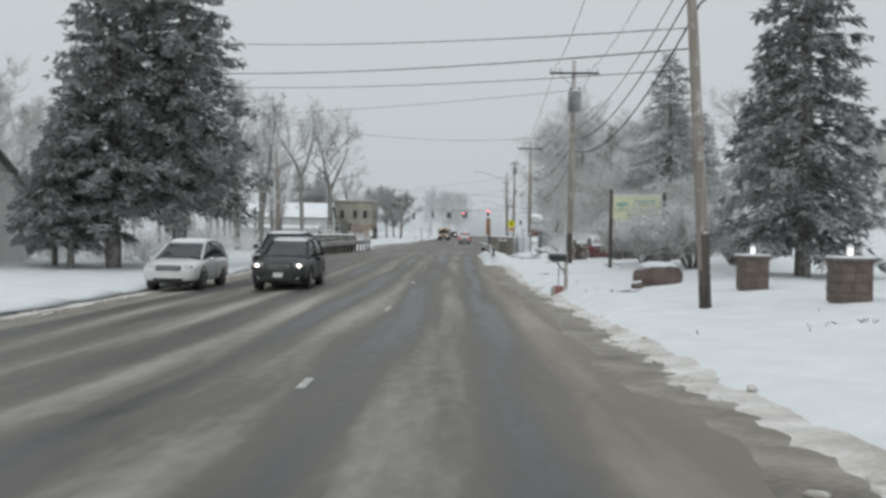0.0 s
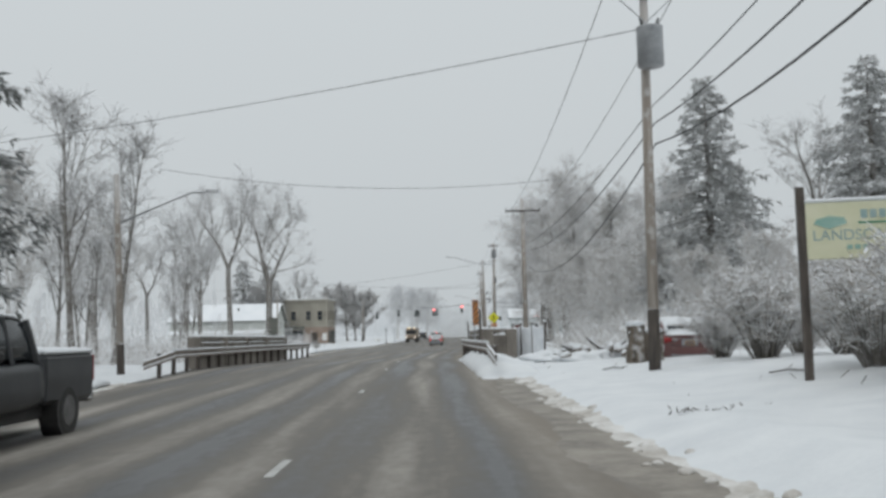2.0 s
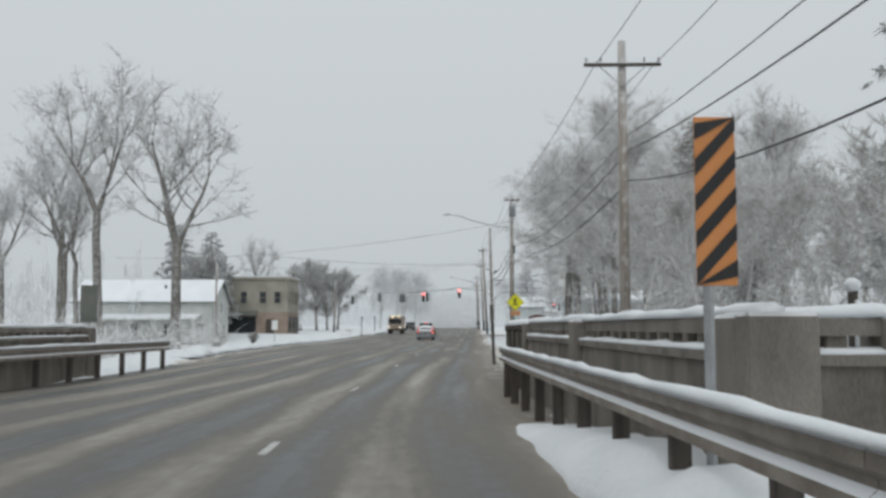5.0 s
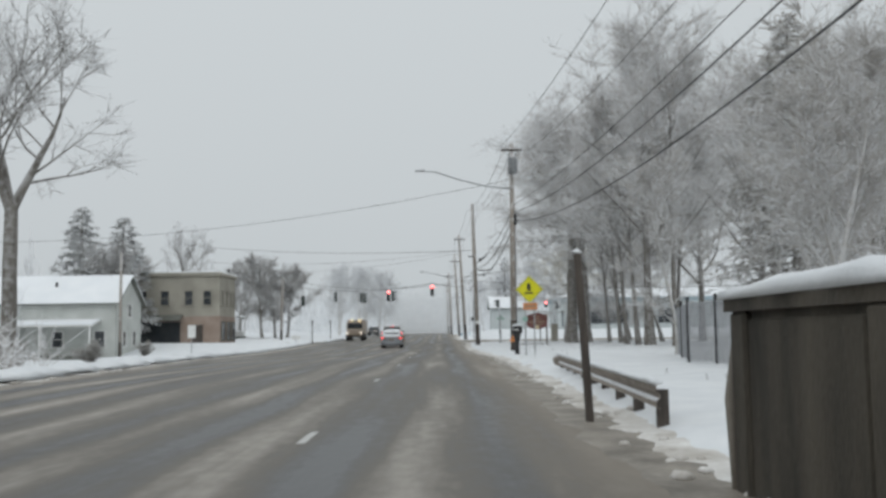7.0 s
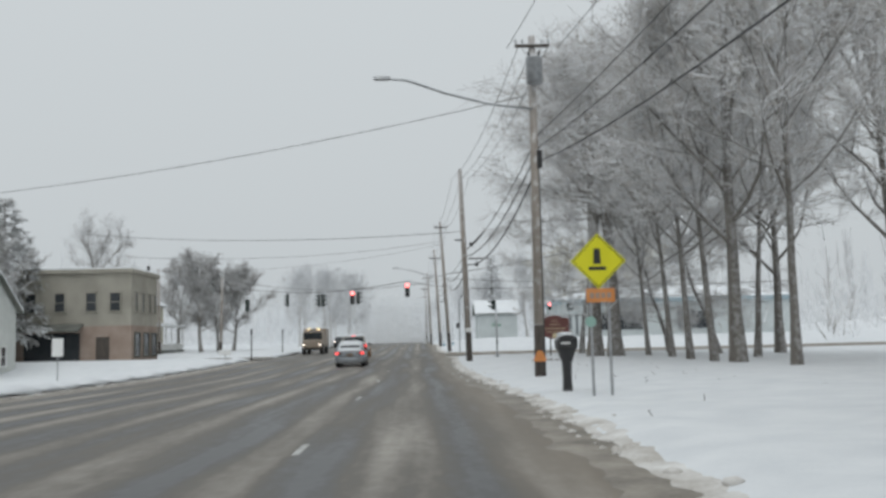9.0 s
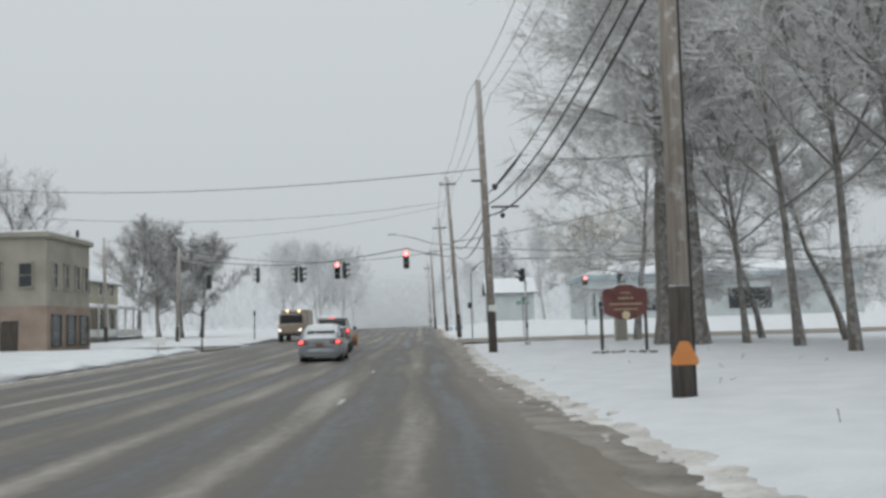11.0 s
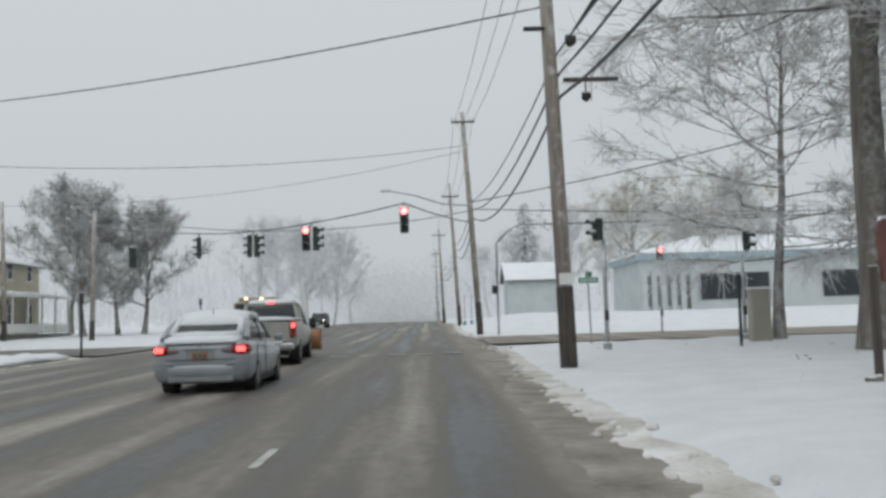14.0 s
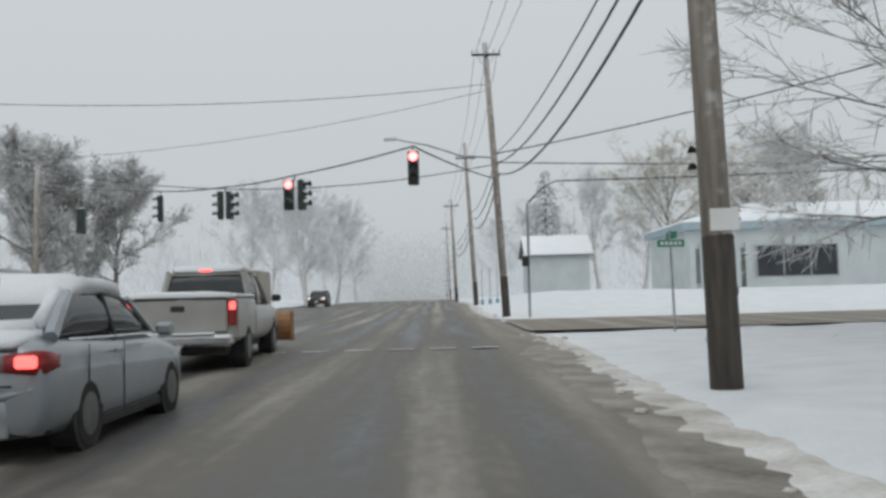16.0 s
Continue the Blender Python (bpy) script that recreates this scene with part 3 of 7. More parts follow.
def shrub(name, seed, height, width, stems, twigs, label, group, mat=None):
    rng = random.Random(seed)
    root = thing(name, 0, 0, 0, label, "bush", group)
    wood, fine = Geo(), Geo()
    for s in range(stems):
        a, k = rng.uniform(0, 2 * math.pi), rng.uniform(0.2, 1) ** 0.6
        top = Vector((math.cos(a) * width / 2 * k, math.sin(a) * width / 2 * k, height * (1.05 - 0.45 * k * k) * rng.uniform(0.75, 1.05)))
        mid1 = top * 0.5 + Vector((rng.uniform(-.2, .2), rng.uniform(-.2, .2), height * 0.12))
        base = Vector((top.x * 0.15, top.y * 0.15, -0.1))
        wood.tube([base, mid1, top], [0.025, 0.016, 0.006], 3, cap=False)
        for n in range(2 * twigs // stems):
            t = rng.uniform(0.25, 1)
            q = base.lerp(mid1, t * 2) if t < 0.5 else mid1.lerp(top, t * 2 - 1)
            w = Vector((rng.gauss(0, 1), rng.gauss(0, 1), rng.gauss(0.2, 0.7))).normalized()
            ln = rng.uniform(0.15, 0.5) * height / 2.4
            f = w.cross(Vector((rng.gauss(0, 1), rng.gauss(0, 1), rng.gauss(0, 1)))).normalized() * rng.uniform(0.008, 0.016)
            fine.add([q - f, q + f, q + w * ln + f * 0.5, q + w * ln - f * 0.5], [(0, 1, 2, 3)])
            if rng.random() < 0.45:
                e, f = q + w * ln * rng.uniform(0.4, 1), Vector((rng.gauss(0, 1), rng.gauss(0, 1), rng.gauss(0, 0.4))).normalized() * rng.uniform(0.03, 0.08)
                h = f.cross(Vector((0.2, 0.1, 1))).normalized() * rng.uniform(0.02, 0.06)
                fine.add([e - f, e + h, e + f, e - h], [(0, 1, 2, 3)])
    part("stem", wood, BARK, root)
    part("foliage", fine, mat or PALE_TWIG, root, "twigs and dry leaves laden with snow")
    return root


def plant(proto, spots):
    """The first spot takes the tree itself; spots: x, y, scale, turn."""
    for n, (x, y, s, turn) in enumerate(spots):
        m = pose(x, y, ground_z(x, y), 0, 0, turn)
        if n == 0:
            proto.matrix_world = m @ Matrix.Diagonal((s, s, s, 1))
        else:
            ob = copy_thing(proto, m)
            ob.scale = (s, s, s)


rr = random.Random(5)
# tall bare trees past the bridge and on the far bank
plant(bare_tree("bare_tree", 11, 16.6, 0.36, 7, 7.6, 1.0, 0.6, "leafless tree that forks high, dusted with snow", "trees on the far bank", forks=3, width=0.25),
      [(-21.3, 129, 1.12, 20), (-33, 136, 1.1, 140), (-41, 128, 1.2, 250), (-31, 198, 0.8, 30)])
plant(bare_tree("bare_tree", 12, 19, 0.3, 7, 9.6, 0.8, 0.6, "tall slender leafless tree with snow on its limbs", "trees on the far bank", forks=2, width=0.19),
      [(-22.6, 118, 1.0, 0), (-27, 122, 0.72, 80), (-34, 116, 0.7, 200), (-30, 132, 0.75, 310), (-37, 134, 0.8, 30), (25.5, 88, 0.85, 60)])
plant(bare_tree("bare_tree", 13, 13, 0.17, 11, 3.6, 0.5, 0.6, "slender leafless tree that leans over the verge", "trees by the bridge", leader=0.82, width=0.22),
      [(-15.3, 64, 0.95, 0), (-14.6, 67, 0.9, 120), (-18.5, 70, 0.75, 200), (-20, 78, 0.7, 60), (-24, 86, 0.75, 300), (-18.5, 59, 0.8, 40), (-26, 97, 0.72, 10), (-22, 103, 0.66, 160), (-20, 63, 0.8, 250), (-22, 68, 0.8, 330), (-18.5, 76, 0.65, 20), (-17.5, 86, 0.6, 140), (-20, 93, 0.65, 220), (-27, 76, 0.85, 80)])
# the park side after the bridge
plant(bare_tree("bare_tree", 21, 21, 0.32, 24, 5.5, 0.8, 1.2, "old leafless park tree with frosted branches", "park trees", crown=PALE_TWIG, leader=0.85, width=0.3, lean=(0.01, 0.0, 1)),
      [(14.4, 148, 1.0, 180), (23.6, 151, 0.9, 70), (22.5, 164, 0.9, 190), (19, 137, 0.75, 260), (28, 141, 0.9, 100)])
plant(bare_tree("bare_tree", 22, 18, 0.19, 18, 5.5, 0.75, 1.1, "slim leafless park tree that leans a little, dusted with snow", "park trees", crown=PALE_TWIG, width=0.3, leader=0.82, lean=(-0.1, 0.0, 1)),
      [(14.8, 142.4, 1.0, 70), (14.2, 150.8, 0.95, 0), (14.1, 154.5, 0.92, 25), (14.9, 161, 0.95, -20), (15.2, 168, 0.8, 10), (18.5, 157, 0.95, 130), (20, 126, 0.7, 60), (16.5, 118, 0.6, 180)])
plant(bare_tree("bare_tree", 23, 23, 0.5, 23, 8.2, 1.35, 0.85, "massive old leafless tree with rising stems and long snowy boughs", "trees by the corner", droop=0.16, crown=PALE_TWIG, width=0.26, forks=2, fork_lean=(0.03, 0.11), limb_thick=0.62),
      [(12.2, 171, 1.0, 30), (13.3, 169.3, 0.97, 200)])
plant(bare_tree("bare_tree", 24, 15, 0.2, 34, 2.8, 1.45, 0.95, "straight leafless tree with level snowy branches", "trees by the corner", droop=0.14, crown=PALE_TWIG, width=0.34, leader=0.93, limb_thick=0.62),
      [(12.8, 180, 1.0, 0), (18.5, 175, 0.8, 150), (20, 168, 0.8, 80)])
# across the road at the lights
DRY_LEAF = material("withered leaves on twigs", (0.21, 0.195, 0.18), (0.37, 0.35, 0.325), 0.9, 3, 0.0, snow=0.85, snow_from=0.35, wind=0.75, cling_most=0.7)
plant(bare_tree("bare_tree", 31, 10.5, 0.22, 18, 2.4, 0.9, 1.3, "broad tree with withered brown leaves and snow", "trees across the road", leaves=0.6, leader=0.8, width=0.36, crown=DRY_LEAF),
      [(-25.0, 214.5, 1.0, 0), (-24.0, 219, 0.82, 90), (-22.6, 221, 0.9, 200), (-31, 228, 1.0, 300), (-34, 181, 0.9, 130)])
WILLOW = material("yellowish willow twigs", (0.4, 0.36, 0.27), (0.58, 0.54, 0.44), 0.9, 3, 0.0, snow=0.7, snow_from=0.4, wind=0.7, cling_most=0.5)
plant(bare_tree("willow", 33, 14, 0.3, 16, 3.0, 1.0, 1.2, "broad leafless willow with yellowish hanging twigs", "willows behind the shop", droop=0.3, crown=WILLOW, width=0.42, leader=0.7),
      [(22.5, 246, 1.0, 0), (31.5, 249, 1.1, 120)])
# beyond the crossing, bark and twigs coloured pale to imitate distance haze
plant(bare_tree("bare_tree", 32, 12, 0.2, 15, 2.2, 0.9, 1.0, "leafless street tree in haze-pale colours far down the road", "far street trees", crown=HAZE_RIME, leader=0.75, width=0.36, bark=HAZE_BARK),
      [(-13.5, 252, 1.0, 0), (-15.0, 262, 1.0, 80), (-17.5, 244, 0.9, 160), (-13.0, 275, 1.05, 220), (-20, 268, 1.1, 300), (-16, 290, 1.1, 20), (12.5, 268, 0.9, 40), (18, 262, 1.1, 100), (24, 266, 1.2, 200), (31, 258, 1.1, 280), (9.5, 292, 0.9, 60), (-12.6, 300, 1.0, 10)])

# conifers
plant(conifer("spruce", 41, 18, 4.5, 3.4, 290, 58, "huge dark spruce with snow caught in it", "spruces over the verge", clump=0.32),
      [(-14.1, 46.0, 1.0, 0), (-16.9, 44.6, 0.98, 120)])
plant(conifer("spruce", 42, 8.5, 2.7, 1.6, 140, 26, "lower dark spruce beside the tall ones", "spruces over the verge", clump=0.4),
      [(-18.6, 43.6, 1.0, 0), (-20.4, 46, 0.85, 90)])
plant(conifer("spruce", 43, 12.5, 3.0, 1.1, 190, 34, "dark blue spruce with snowy branch tips", "spruces in the garden"),
      [(11.1, 29.5, 1.0, 0)])
plant(conifer("pine", 44, 19, 6.6, 2.6, 200, 44, "tall pale pine with layered snowy boughs", "pines behind the hedge", HAZE_NEEDLE, clump=0.45),
      [(19.1, 89.2, 1.0, 0), (25, 75, 0.86, 90), (25, 104, 0.8, 200), (31, 92, 0.9, 130)])
plant(conifer("spruce", 46, 11.6, 3.5, 2.0, 100, 20, "pale spruce behind the white house", "spruces behind the house", HAZE_NEEDLE, clump=0.5),
      [(-38.0, 182, 1.25, 0), (-34.2, 184, 1.2, 90)])
# needles in the pale far-twig colour, as haze would veil them
plant(conifer("spruce", 47, 14, 2.7, 1.5, 90, 20, "tall spruce in haze-pale colours far behind the shed", "far spruces", HAZE_RIME, clump=0.5),
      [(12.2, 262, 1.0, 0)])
# brown needles lightened as if seen through haze, with some snow
HAZE_BROWN = material("haze-paled brown needles", (0.36, 0.34, 0.31), (0.52, 0.5, 0.465), 0.9, 1.0, 0.0, snow=0.7, snow_from=0.5, wind=0.9, fine=9, cling_most=0.6, through_light=0.5)
plant(conifer("hemlock", 45, 14, 3.9, 0.8, 200, 30, "brownish hemlock with snowy hanging boughs", "hemlocks by the bridge", HAZE_BROWN),
      [(17.6, 129, 1.2, 0), (13.6, 101, 0.5, 100)])
# thickets
plant(bare_tree("bare_tree", 51, 10, 0.11, 11, 1.4, 0.6, 0.85, "thin leafless tree in a snowy thicket", "thicket behind the bridge", crown=HAZE_TWIG, width=0.28, bark=HAZE_BARK),
      [(8.5 + rr.uniform(0, 9), 64 + n * 2.0 + rr.uniform(-1, 1), rr.uniform(0.42, 0.62) + 0.4 * step(80, 100, 64 + n * 2.0), rr.uniform(0, 360)) for n in range(28)])
plant(bare_tree("bare_tree", 52, 12, 0.14, 12, 2.0, 0.6, 0.85, "thin leafless tree at the edge of the woods", "woods past the verge", crown=HAZE_TWIG, width=0.28, bark=HAZE_BARK),
      [(-rr.uniform(24, 46), 40 + n * 6 + rr.uniform(-2, 2), rr.uniform(0.85, 1.3), rr.uniform(0, 360)) for n in range(12)] +
      [(rr.uniform(32, 44), 50 + n * 12 + rr.uniform(-2, 2), rr.uniform(0.85, 1.2), rr.uniform(0, 360)) for n in range(5)] +
      [(rr.uniform(22, 40), 225 + n * 9, rr.uniform(0.7, 1.1), rr.uniform(0, 360)) for n in range(6)])
plant(shrub("bush", 61, 2.9, 4.2, 60, 2600, "big rounded bush laden with snow", "bushes by the drive"),
      [(8.9, 34.6, 0.95, 0), (8.3, 37.8, 0.88, 150), (8.4, 41.0, 0.8, 90), (9.4, 50.0, 0.8, 60), (8.75, 51.7, 0.62, 10), (11.8, 39, 0.9, 200), (8.2, 46.5, 0.85, 30), (11, 48, 0.95, 130), (13.5, 44, 1.0, 300), (12.5, 55, 0.8, 60)])
plant(shrub("bush", 62, 1.9, 2.0, 30, 900, "small dark evergreen bush with snow on it", "bushes before the house", BROWN_NEEDLE),
      [(-24.0, 136, 1.0, 0), (-20.3, 137, 0.95, 80), (-26.5, 139, 0.9, 10), (-17.8, 139.5, 0.6, 10)])


def far_woods():
    """Snowy woods that close the distance on both sides, paled to imitate haze: many small twiggy tufts on thin stems.
    """
    rng = random.Random(9)
    g = Geo()
    for n in range(1500):
        side = rng.choice((-1, 1))
        if rng.random() < 0.72:
            x, y = side * rng.uniform(38, 110), rng.uniform(-30, 420)
        else:
            x, y = side * rng.uniform(10 if side > 0 else 22, 70), rng.uniform(268, 440)
        h = rng.uniform(6, 13)
        z = ground_z(x, y)
        for k in range(38):
            t = rng.uniform(0.0, 1.0)
            a, o = rng.uniform(0, 6.28), rng.uniform(0.1, 2.6) * (1.15 - t)
            p = Vector((x + math.cos(a) * o * 0.4, y + math.sin(a) * o * 0.4, z + h * t * 0.9))
            e = p + Vector((math.cos(a) * o * 0.7, math.sin(a) * o * 0.7, rng.uniform(0.5, 2.2)))
            w = Vector((-math.sin(a), math.cos(a), 0)) * rng.uniform(0.03, 0.09)
            g.add([p - w, p + w, e + w * 0.5, e - w * 0.5], [(0, 1, 2, 3)])
    tagged(part("woods", g, HAZE_RIME), "distant leafless snowy woods in haze-pale colours", "woods", kind="stuff")


far_woods()


def undergrowth(x0, x1, y0, y1, count, seed, label):
    """Brambles and saplings: upright bundles of thin twigs."""
    rng = random.Random(seed)
    g = Geo()
    for n in range(count):
        x, y = rng.uniform(x0, x1), rng.uniform(y0, y1)
        z, h = ground_z(x, y), rng.uniform(0.7, 3.4) * rng.uniform(0.6, 1)
        for k in range(26):
            a, o = rng.uniform(0, 6.28), rng.uniform(0, 0.5)
            p = Vector((x + math.cos(a) * o, y + math.sin(a) * o, z + h * rng.uniform(-0.05, 0.7)))
            e = p + Vector((math.cos(a) * o + rng.gauss(0, 0.3), math.sin(a) * o + rng.gauss(0, 0.3), rng.uniform(0.1, 0.45) * h))
            w = (e - p).cross(Vector((rng.gauss(0, 1), rng.gauss(0, 1), 0.2))).normalized() * rng.uniform(0.01, 0.022)
            g.add([p - w, p + w, e + w * 0.4, e - w * 0.4], [(0, 1, 2, 3)])
    tagged(part("undergrowth", g, PALE_TWIG), label, "undergrowth", kind="stuff")


undergrowth(-34, -13.5, 48, 118, 1100, 71, "frosted brambles and saplings under the bare trees")
undergrowth(8.5, 20, 61, 100, 520, 72, "snowy brambles and saplings behind the bridge")


# ---------------------------------------------------------------- poles and wires
FOOT_BLUE = material("faded blue paint", (0.16, 0.3, 0.38), (0.26, 0.4, 0.47), 0.6, 5, 0.1)


def hang(a, b, sag, n=14):
    a, b = Vector(a), Vector(b)
    return [a.lerp(b, i / n) - Vector((0, 0, 4 * sag * (i / n) * (1 - i / n))) for i in range(n + 1)]


def wire(a, b, sag=0.5, r=0.018, label="black overhead cable with snow on it", group="overhead cables"):
    a, b = [(*bent(p[0], p[1])[:2], p[2]) for p in (a, b)]
    g = Geo().tube(hang(a, b, sag), r, 5, cap=False)
    return tagged(part("overhead_cable", g, WIRE), label, "cable", group)


def utility_pole(x, y, height, lean=(0.0, 0.0), arm=0.0, arm_z=None, transformer=None, label="weathered wooden utility pole in the snow", r=0.16):
    z = ground_z(x, y)
    root = thing("utility_pole", x, y, z, label, "utility pole", "utility poles")
    top = Vector((lean[0], lean[1], height - z))
    part("post", Geo().tube([(0, 0, -0.4), top * 0.5, top], [r * 1.15, r, r * 0.78], 12), POLE, root, smooth=True)
    part("base", Geo().tube([(0, 0, -0.4), top * 0.145, top * 0.15], [r * 1.22, r * 1.17, r * 1.05], 12), DARK_WOOD, root, "dark stained butt of the pole", smooth=True)
    if arm:
        k = (arm_z - z) / top.z
        c = top * k
        part("crossarm", Geo().box((c.x, c.y - 0.14, c.z), (arm, 0.1, 0.12), 0.015), DARK_WOOD, root)
        for s in (-1, 1):
            part("brace", Geo().tube([(c.x + s * arm * 0.3, c.y - 0.16, c.z - 0.05), (c.x, c.y - 0.16, c.z - 0.75)], 0.018, 5), STEEL, root)
        for s in (-0.47, -0.28, 0.28, 0.47):
            part("insulator", Geo().tube([(c.x + s * arm, c.y - 0.14, c.z + 0.05), (c.x + s * arm, c.y - 0.14, c.z + 0.12), (c.x + s * arm, c.y - 0.14, c.z + 0.14), (c.x + s * arm, c.y - 0.14, c.z + 0.24)], [0.02, 0.02, 0.05, 0.03], 8), STEEL, root)
    if transformer:
        tz, tr, th = transformer
        c = top * ((tz - z) / top.z) + Vector((0.02, -0.16 - tr, 0))
        can = part("transformer", Geo().tube([c + Vector((0, 0, -th / 2)), c + Vector((0, 0, th / 2 - 0.03)), c + Vector((0, 0, th / 2)), c + Vector((0, 0, th / 2 + 0.05))], [tr, tr, tr * 1.05, tr * 0.7], 14), STEEL, root, "grey transformer can", smooth=True)
        for s in (-1, 1):
            part("bushing", Geo().tube([c + Vector((s * tr * 0.5, 0, th / 2)), c + Vector((s * tr * 0.7, 0, th / 2 + 0.25))], [0.05, 0.03], 6), BLACK_METAL, can)
    return root


P = [(5.5, 19.8, 11.3), (5.6, 47.0, 10.6), (6.1, 89.5, 10.8), (4.35, 139.9, 12.8), (3.27, 167.65, 12.9), (3.04, 200.9, 13.6), (2.8, 230, 13.6), (2.0, 266, 13), (1.7, 301, 13), (1.6, 336, 13)]
LEAN = [(-0.75, 0), (0.1, 0), (0, 0), (0.1, 0), (-0.33, 0), (-0.69, 0), (-0.6, 0), (-0.4, 0), (-0.3, 0), (0, 0)]
utility_pole(*P[0], LEAN[0], r=0.115)
utility_pole(*P[1], LEAN[1], 2.5, 9.95, (8.45, 0.33, 1.0), r=0.13)
utility_pole(*P[2], LEAN[2], 2.5, 9.99)
p4 = utility_pole(*P[3], LEAN[3], 1.3, 12.4, (11.35, 0.3, 0.95), label="wooden utility pole with a street lamp arm and an orange plate")
p5 = utility_pole(*P[4], LEAN[4], 0, label="leaning wooden utility pole at the street corner", r=0.17)
p6 = utility_pole(*P[5], LEAN[5], 1.4, 13.0, label="leaning wooden utility pole across the side road")
utility_pole(*P[6], LEAN[6], 1.6, 12.4)
for k in (7, 8, 9):
    utility_pole(*P[k], LEAN[k], 1.8, 12.2)
# orange plate and tag, small crossarm, cable cases
part("marker_plate", Geo().prism([(-0.21, 0.55), (0.21, 0.55), (0.235, 0.6), (0.22, 0.66), (0.09, 0.92), (0.05, 0.945), (-0.05, 0.945), (-0.09, 0.92), (-0.22, 0.66), (-0.235, 0.6)], 0.012, pose(0, -0.2, 0)), ORANGE, p4, "orange three-cornered warning plate")
part("conduit", Geo().tube([(0.19, -0.05, -0.2), (0.2, -0.05, 8.2)], 0.035, 6), BLACK_METAL, p4)
part("cable_box", Geo().box((0.24, -0.05, 8.0), (0.2, 0.2, 0.7), 0.03), BLACK_METAL, p4)
part("side_arm", Geo().box((0.75, -0.1, 6.75), (1.3, 0.09, 0.1), 0.01), DARK_WOOD, p5, "short wooden side arm")
part("notice", Geo().box((-0.02, -0.235, 2.05), (0.36, 0.02, 0.27), 0.005), WHITE, p5, "small white notice")


def lamp_arm(parent, pts, head, label=""):
    arm = part("lamp_arm", Geo().tube(pts, [0.05] * (len(pts) - 1) + [0.035], 6), STEEL, parent, label, smooth=True)
    e, d = Vector(pts[-1]), Vector(head)
    part("lamp_head", Geo().loft([[(e.x + d.x * s, e.y - 0.13 * w, e.z + d.z * s - 0.02), (e.x + d.x * s, e.y + 0.13 * w, e.z + d.z * s - 0.02), (e.x + d.x * s, e.y + 0.09 * w, e.z + d.z * s + 0.1), (e.x + d.x * s, e.y - 0.09 * w, e.z + d.z * s + 0.1)] for s, w in ((0, 0.4), (0.3, 1), (0.8, 1), (1, 0.5))]), STEEL, arm)


z4 = ground_z(*P[3][:2])
lamp_arm(p4, [(0.05, -0.1, 10.0 - z4), (-1.5, -0.3, 10.15 - z4), (-3.2, -0.5, 10.55 - z4), (-4.6, -0.7, 11.0 - z4), (-5.2, -0.8, 11.02 - z4)], (-0.6, 0, 0))
lp = utility_pole(-11.4, 58.2, 7.55, (-0.25, 0), label="short wooden pole with a street lamp arm over the road", r=0.12)
zl = ground_z(-11.4, 58.2)
lamp_arm(lp, [(-0.1, 0, 5.7 - zl), (1.2, 0.5, 6.4 - zl), (2.3, 0.9, 6.95 - zl), (2.8, 1.2, 7.0 - zl)], (0.5, 0.1, -0.02))
utility_pole(-28.2, 208.9, 10.1, (-0.2, 0), label="wooden utility pole before the porch house", r=0.15)
utility_pole(-29, 168, 9.0, (0, 0), label="wooden utility pole beside the white house", r=0.13)
utility_pole(-20.5, 203.5, 8.6, (0.2, 0), label="wooden pole that holds the signal wire", r=0.14)


def at_pole(k, z, dx=0.0, dy=0.0):
    x, y, h = P[k]
    t = max(0, z / h)
    return (x + LEAN[k][0] * t + dx, y + LEAN[k][1] * t + dy, z)


P.insert(0, (4.6, -26, 11.5))
LEAN.insert(0, (0, 0))
for a, b, za, zb in ((0, 1, 10.9, 10.9), (1, 2, 10.9, 10.25), (2, 3, 10.25, 9.9), (3, 4, 9.9, 12.3), (4, 5, 12.3, 12.2), (5, 6, 12.2, 13.0), (6, 7, 13.0, 12.5), (7, 8, 12.5, 12.3), (8, 9, 12.3, 12.3), (9, 10, 12.3, 12.3)):
    for dx in (-0.95, 0.95) if min(a, b) < 4 else (-0.55, 0.0, 0.55):
        wire(at_pole(a, za, dx, -0.14), at_pole(b, zb, dx, -0.14), 0.7, 0.012)
for k in range(10):
    b = k + 1
    z0 = {0: 7.6, 1: 7.4, 2: 6.6, 3: 7.2, 4: 8.6, 5: 7.05, 6: 7.8, 7: 7.6}.get(k, 7.2)
    z1 = {0: 7.6, 1: 7.4, 2: 6.6, 3: 7.2, 4: 8.6, 5: 7.05, 6: 7.8, 7: 7.6}.get(b, 7.2)
    for n, (dz, r) in enumerate(((0.5, 0.022), (0.0, 0.03), (-0.55, 0.035))):
        low = -0.45 if n == 2 else 0.0
        wire(at_pole(k, z0 + dz + low * (k == 3), 0.2), at_pole(b, z1 + dz + low * (b == 3), 0.2), 0.6 + 0.25 * n + 0.5 * (n == 2 and k == 2), r * (0.65 if k < 4 else 1.0))
part("cable_clamp", Geo().box((-0.55, -0.1, 8.0), (0.5, 0.12, 0.1), 0.02), BLACK_METAL, p5)
coil_rng = random.Random(3)
for x, z, r in ((0.3, 7.7, 0.15), (0.62, 6.35, 0.12)):
    part("cable_coil", Geo().blob((x, -0.12, z), (r, r * 0.6, r * 1.1), coil_rng, 0.15, 6, 10), BLACK_METAL, p5, "black coil of cable", smooth=True)
part("cable_strap", Geo().tube([(0.62, -0.12, 6.45), (0.62, -0.1, 6.72)], 0.02, 5), BLACK_METAL, p5)
sleeve = hang(at_pole(4, 9.1, 0.2), at_pole(5, 7.55, 0.2), 0.6)
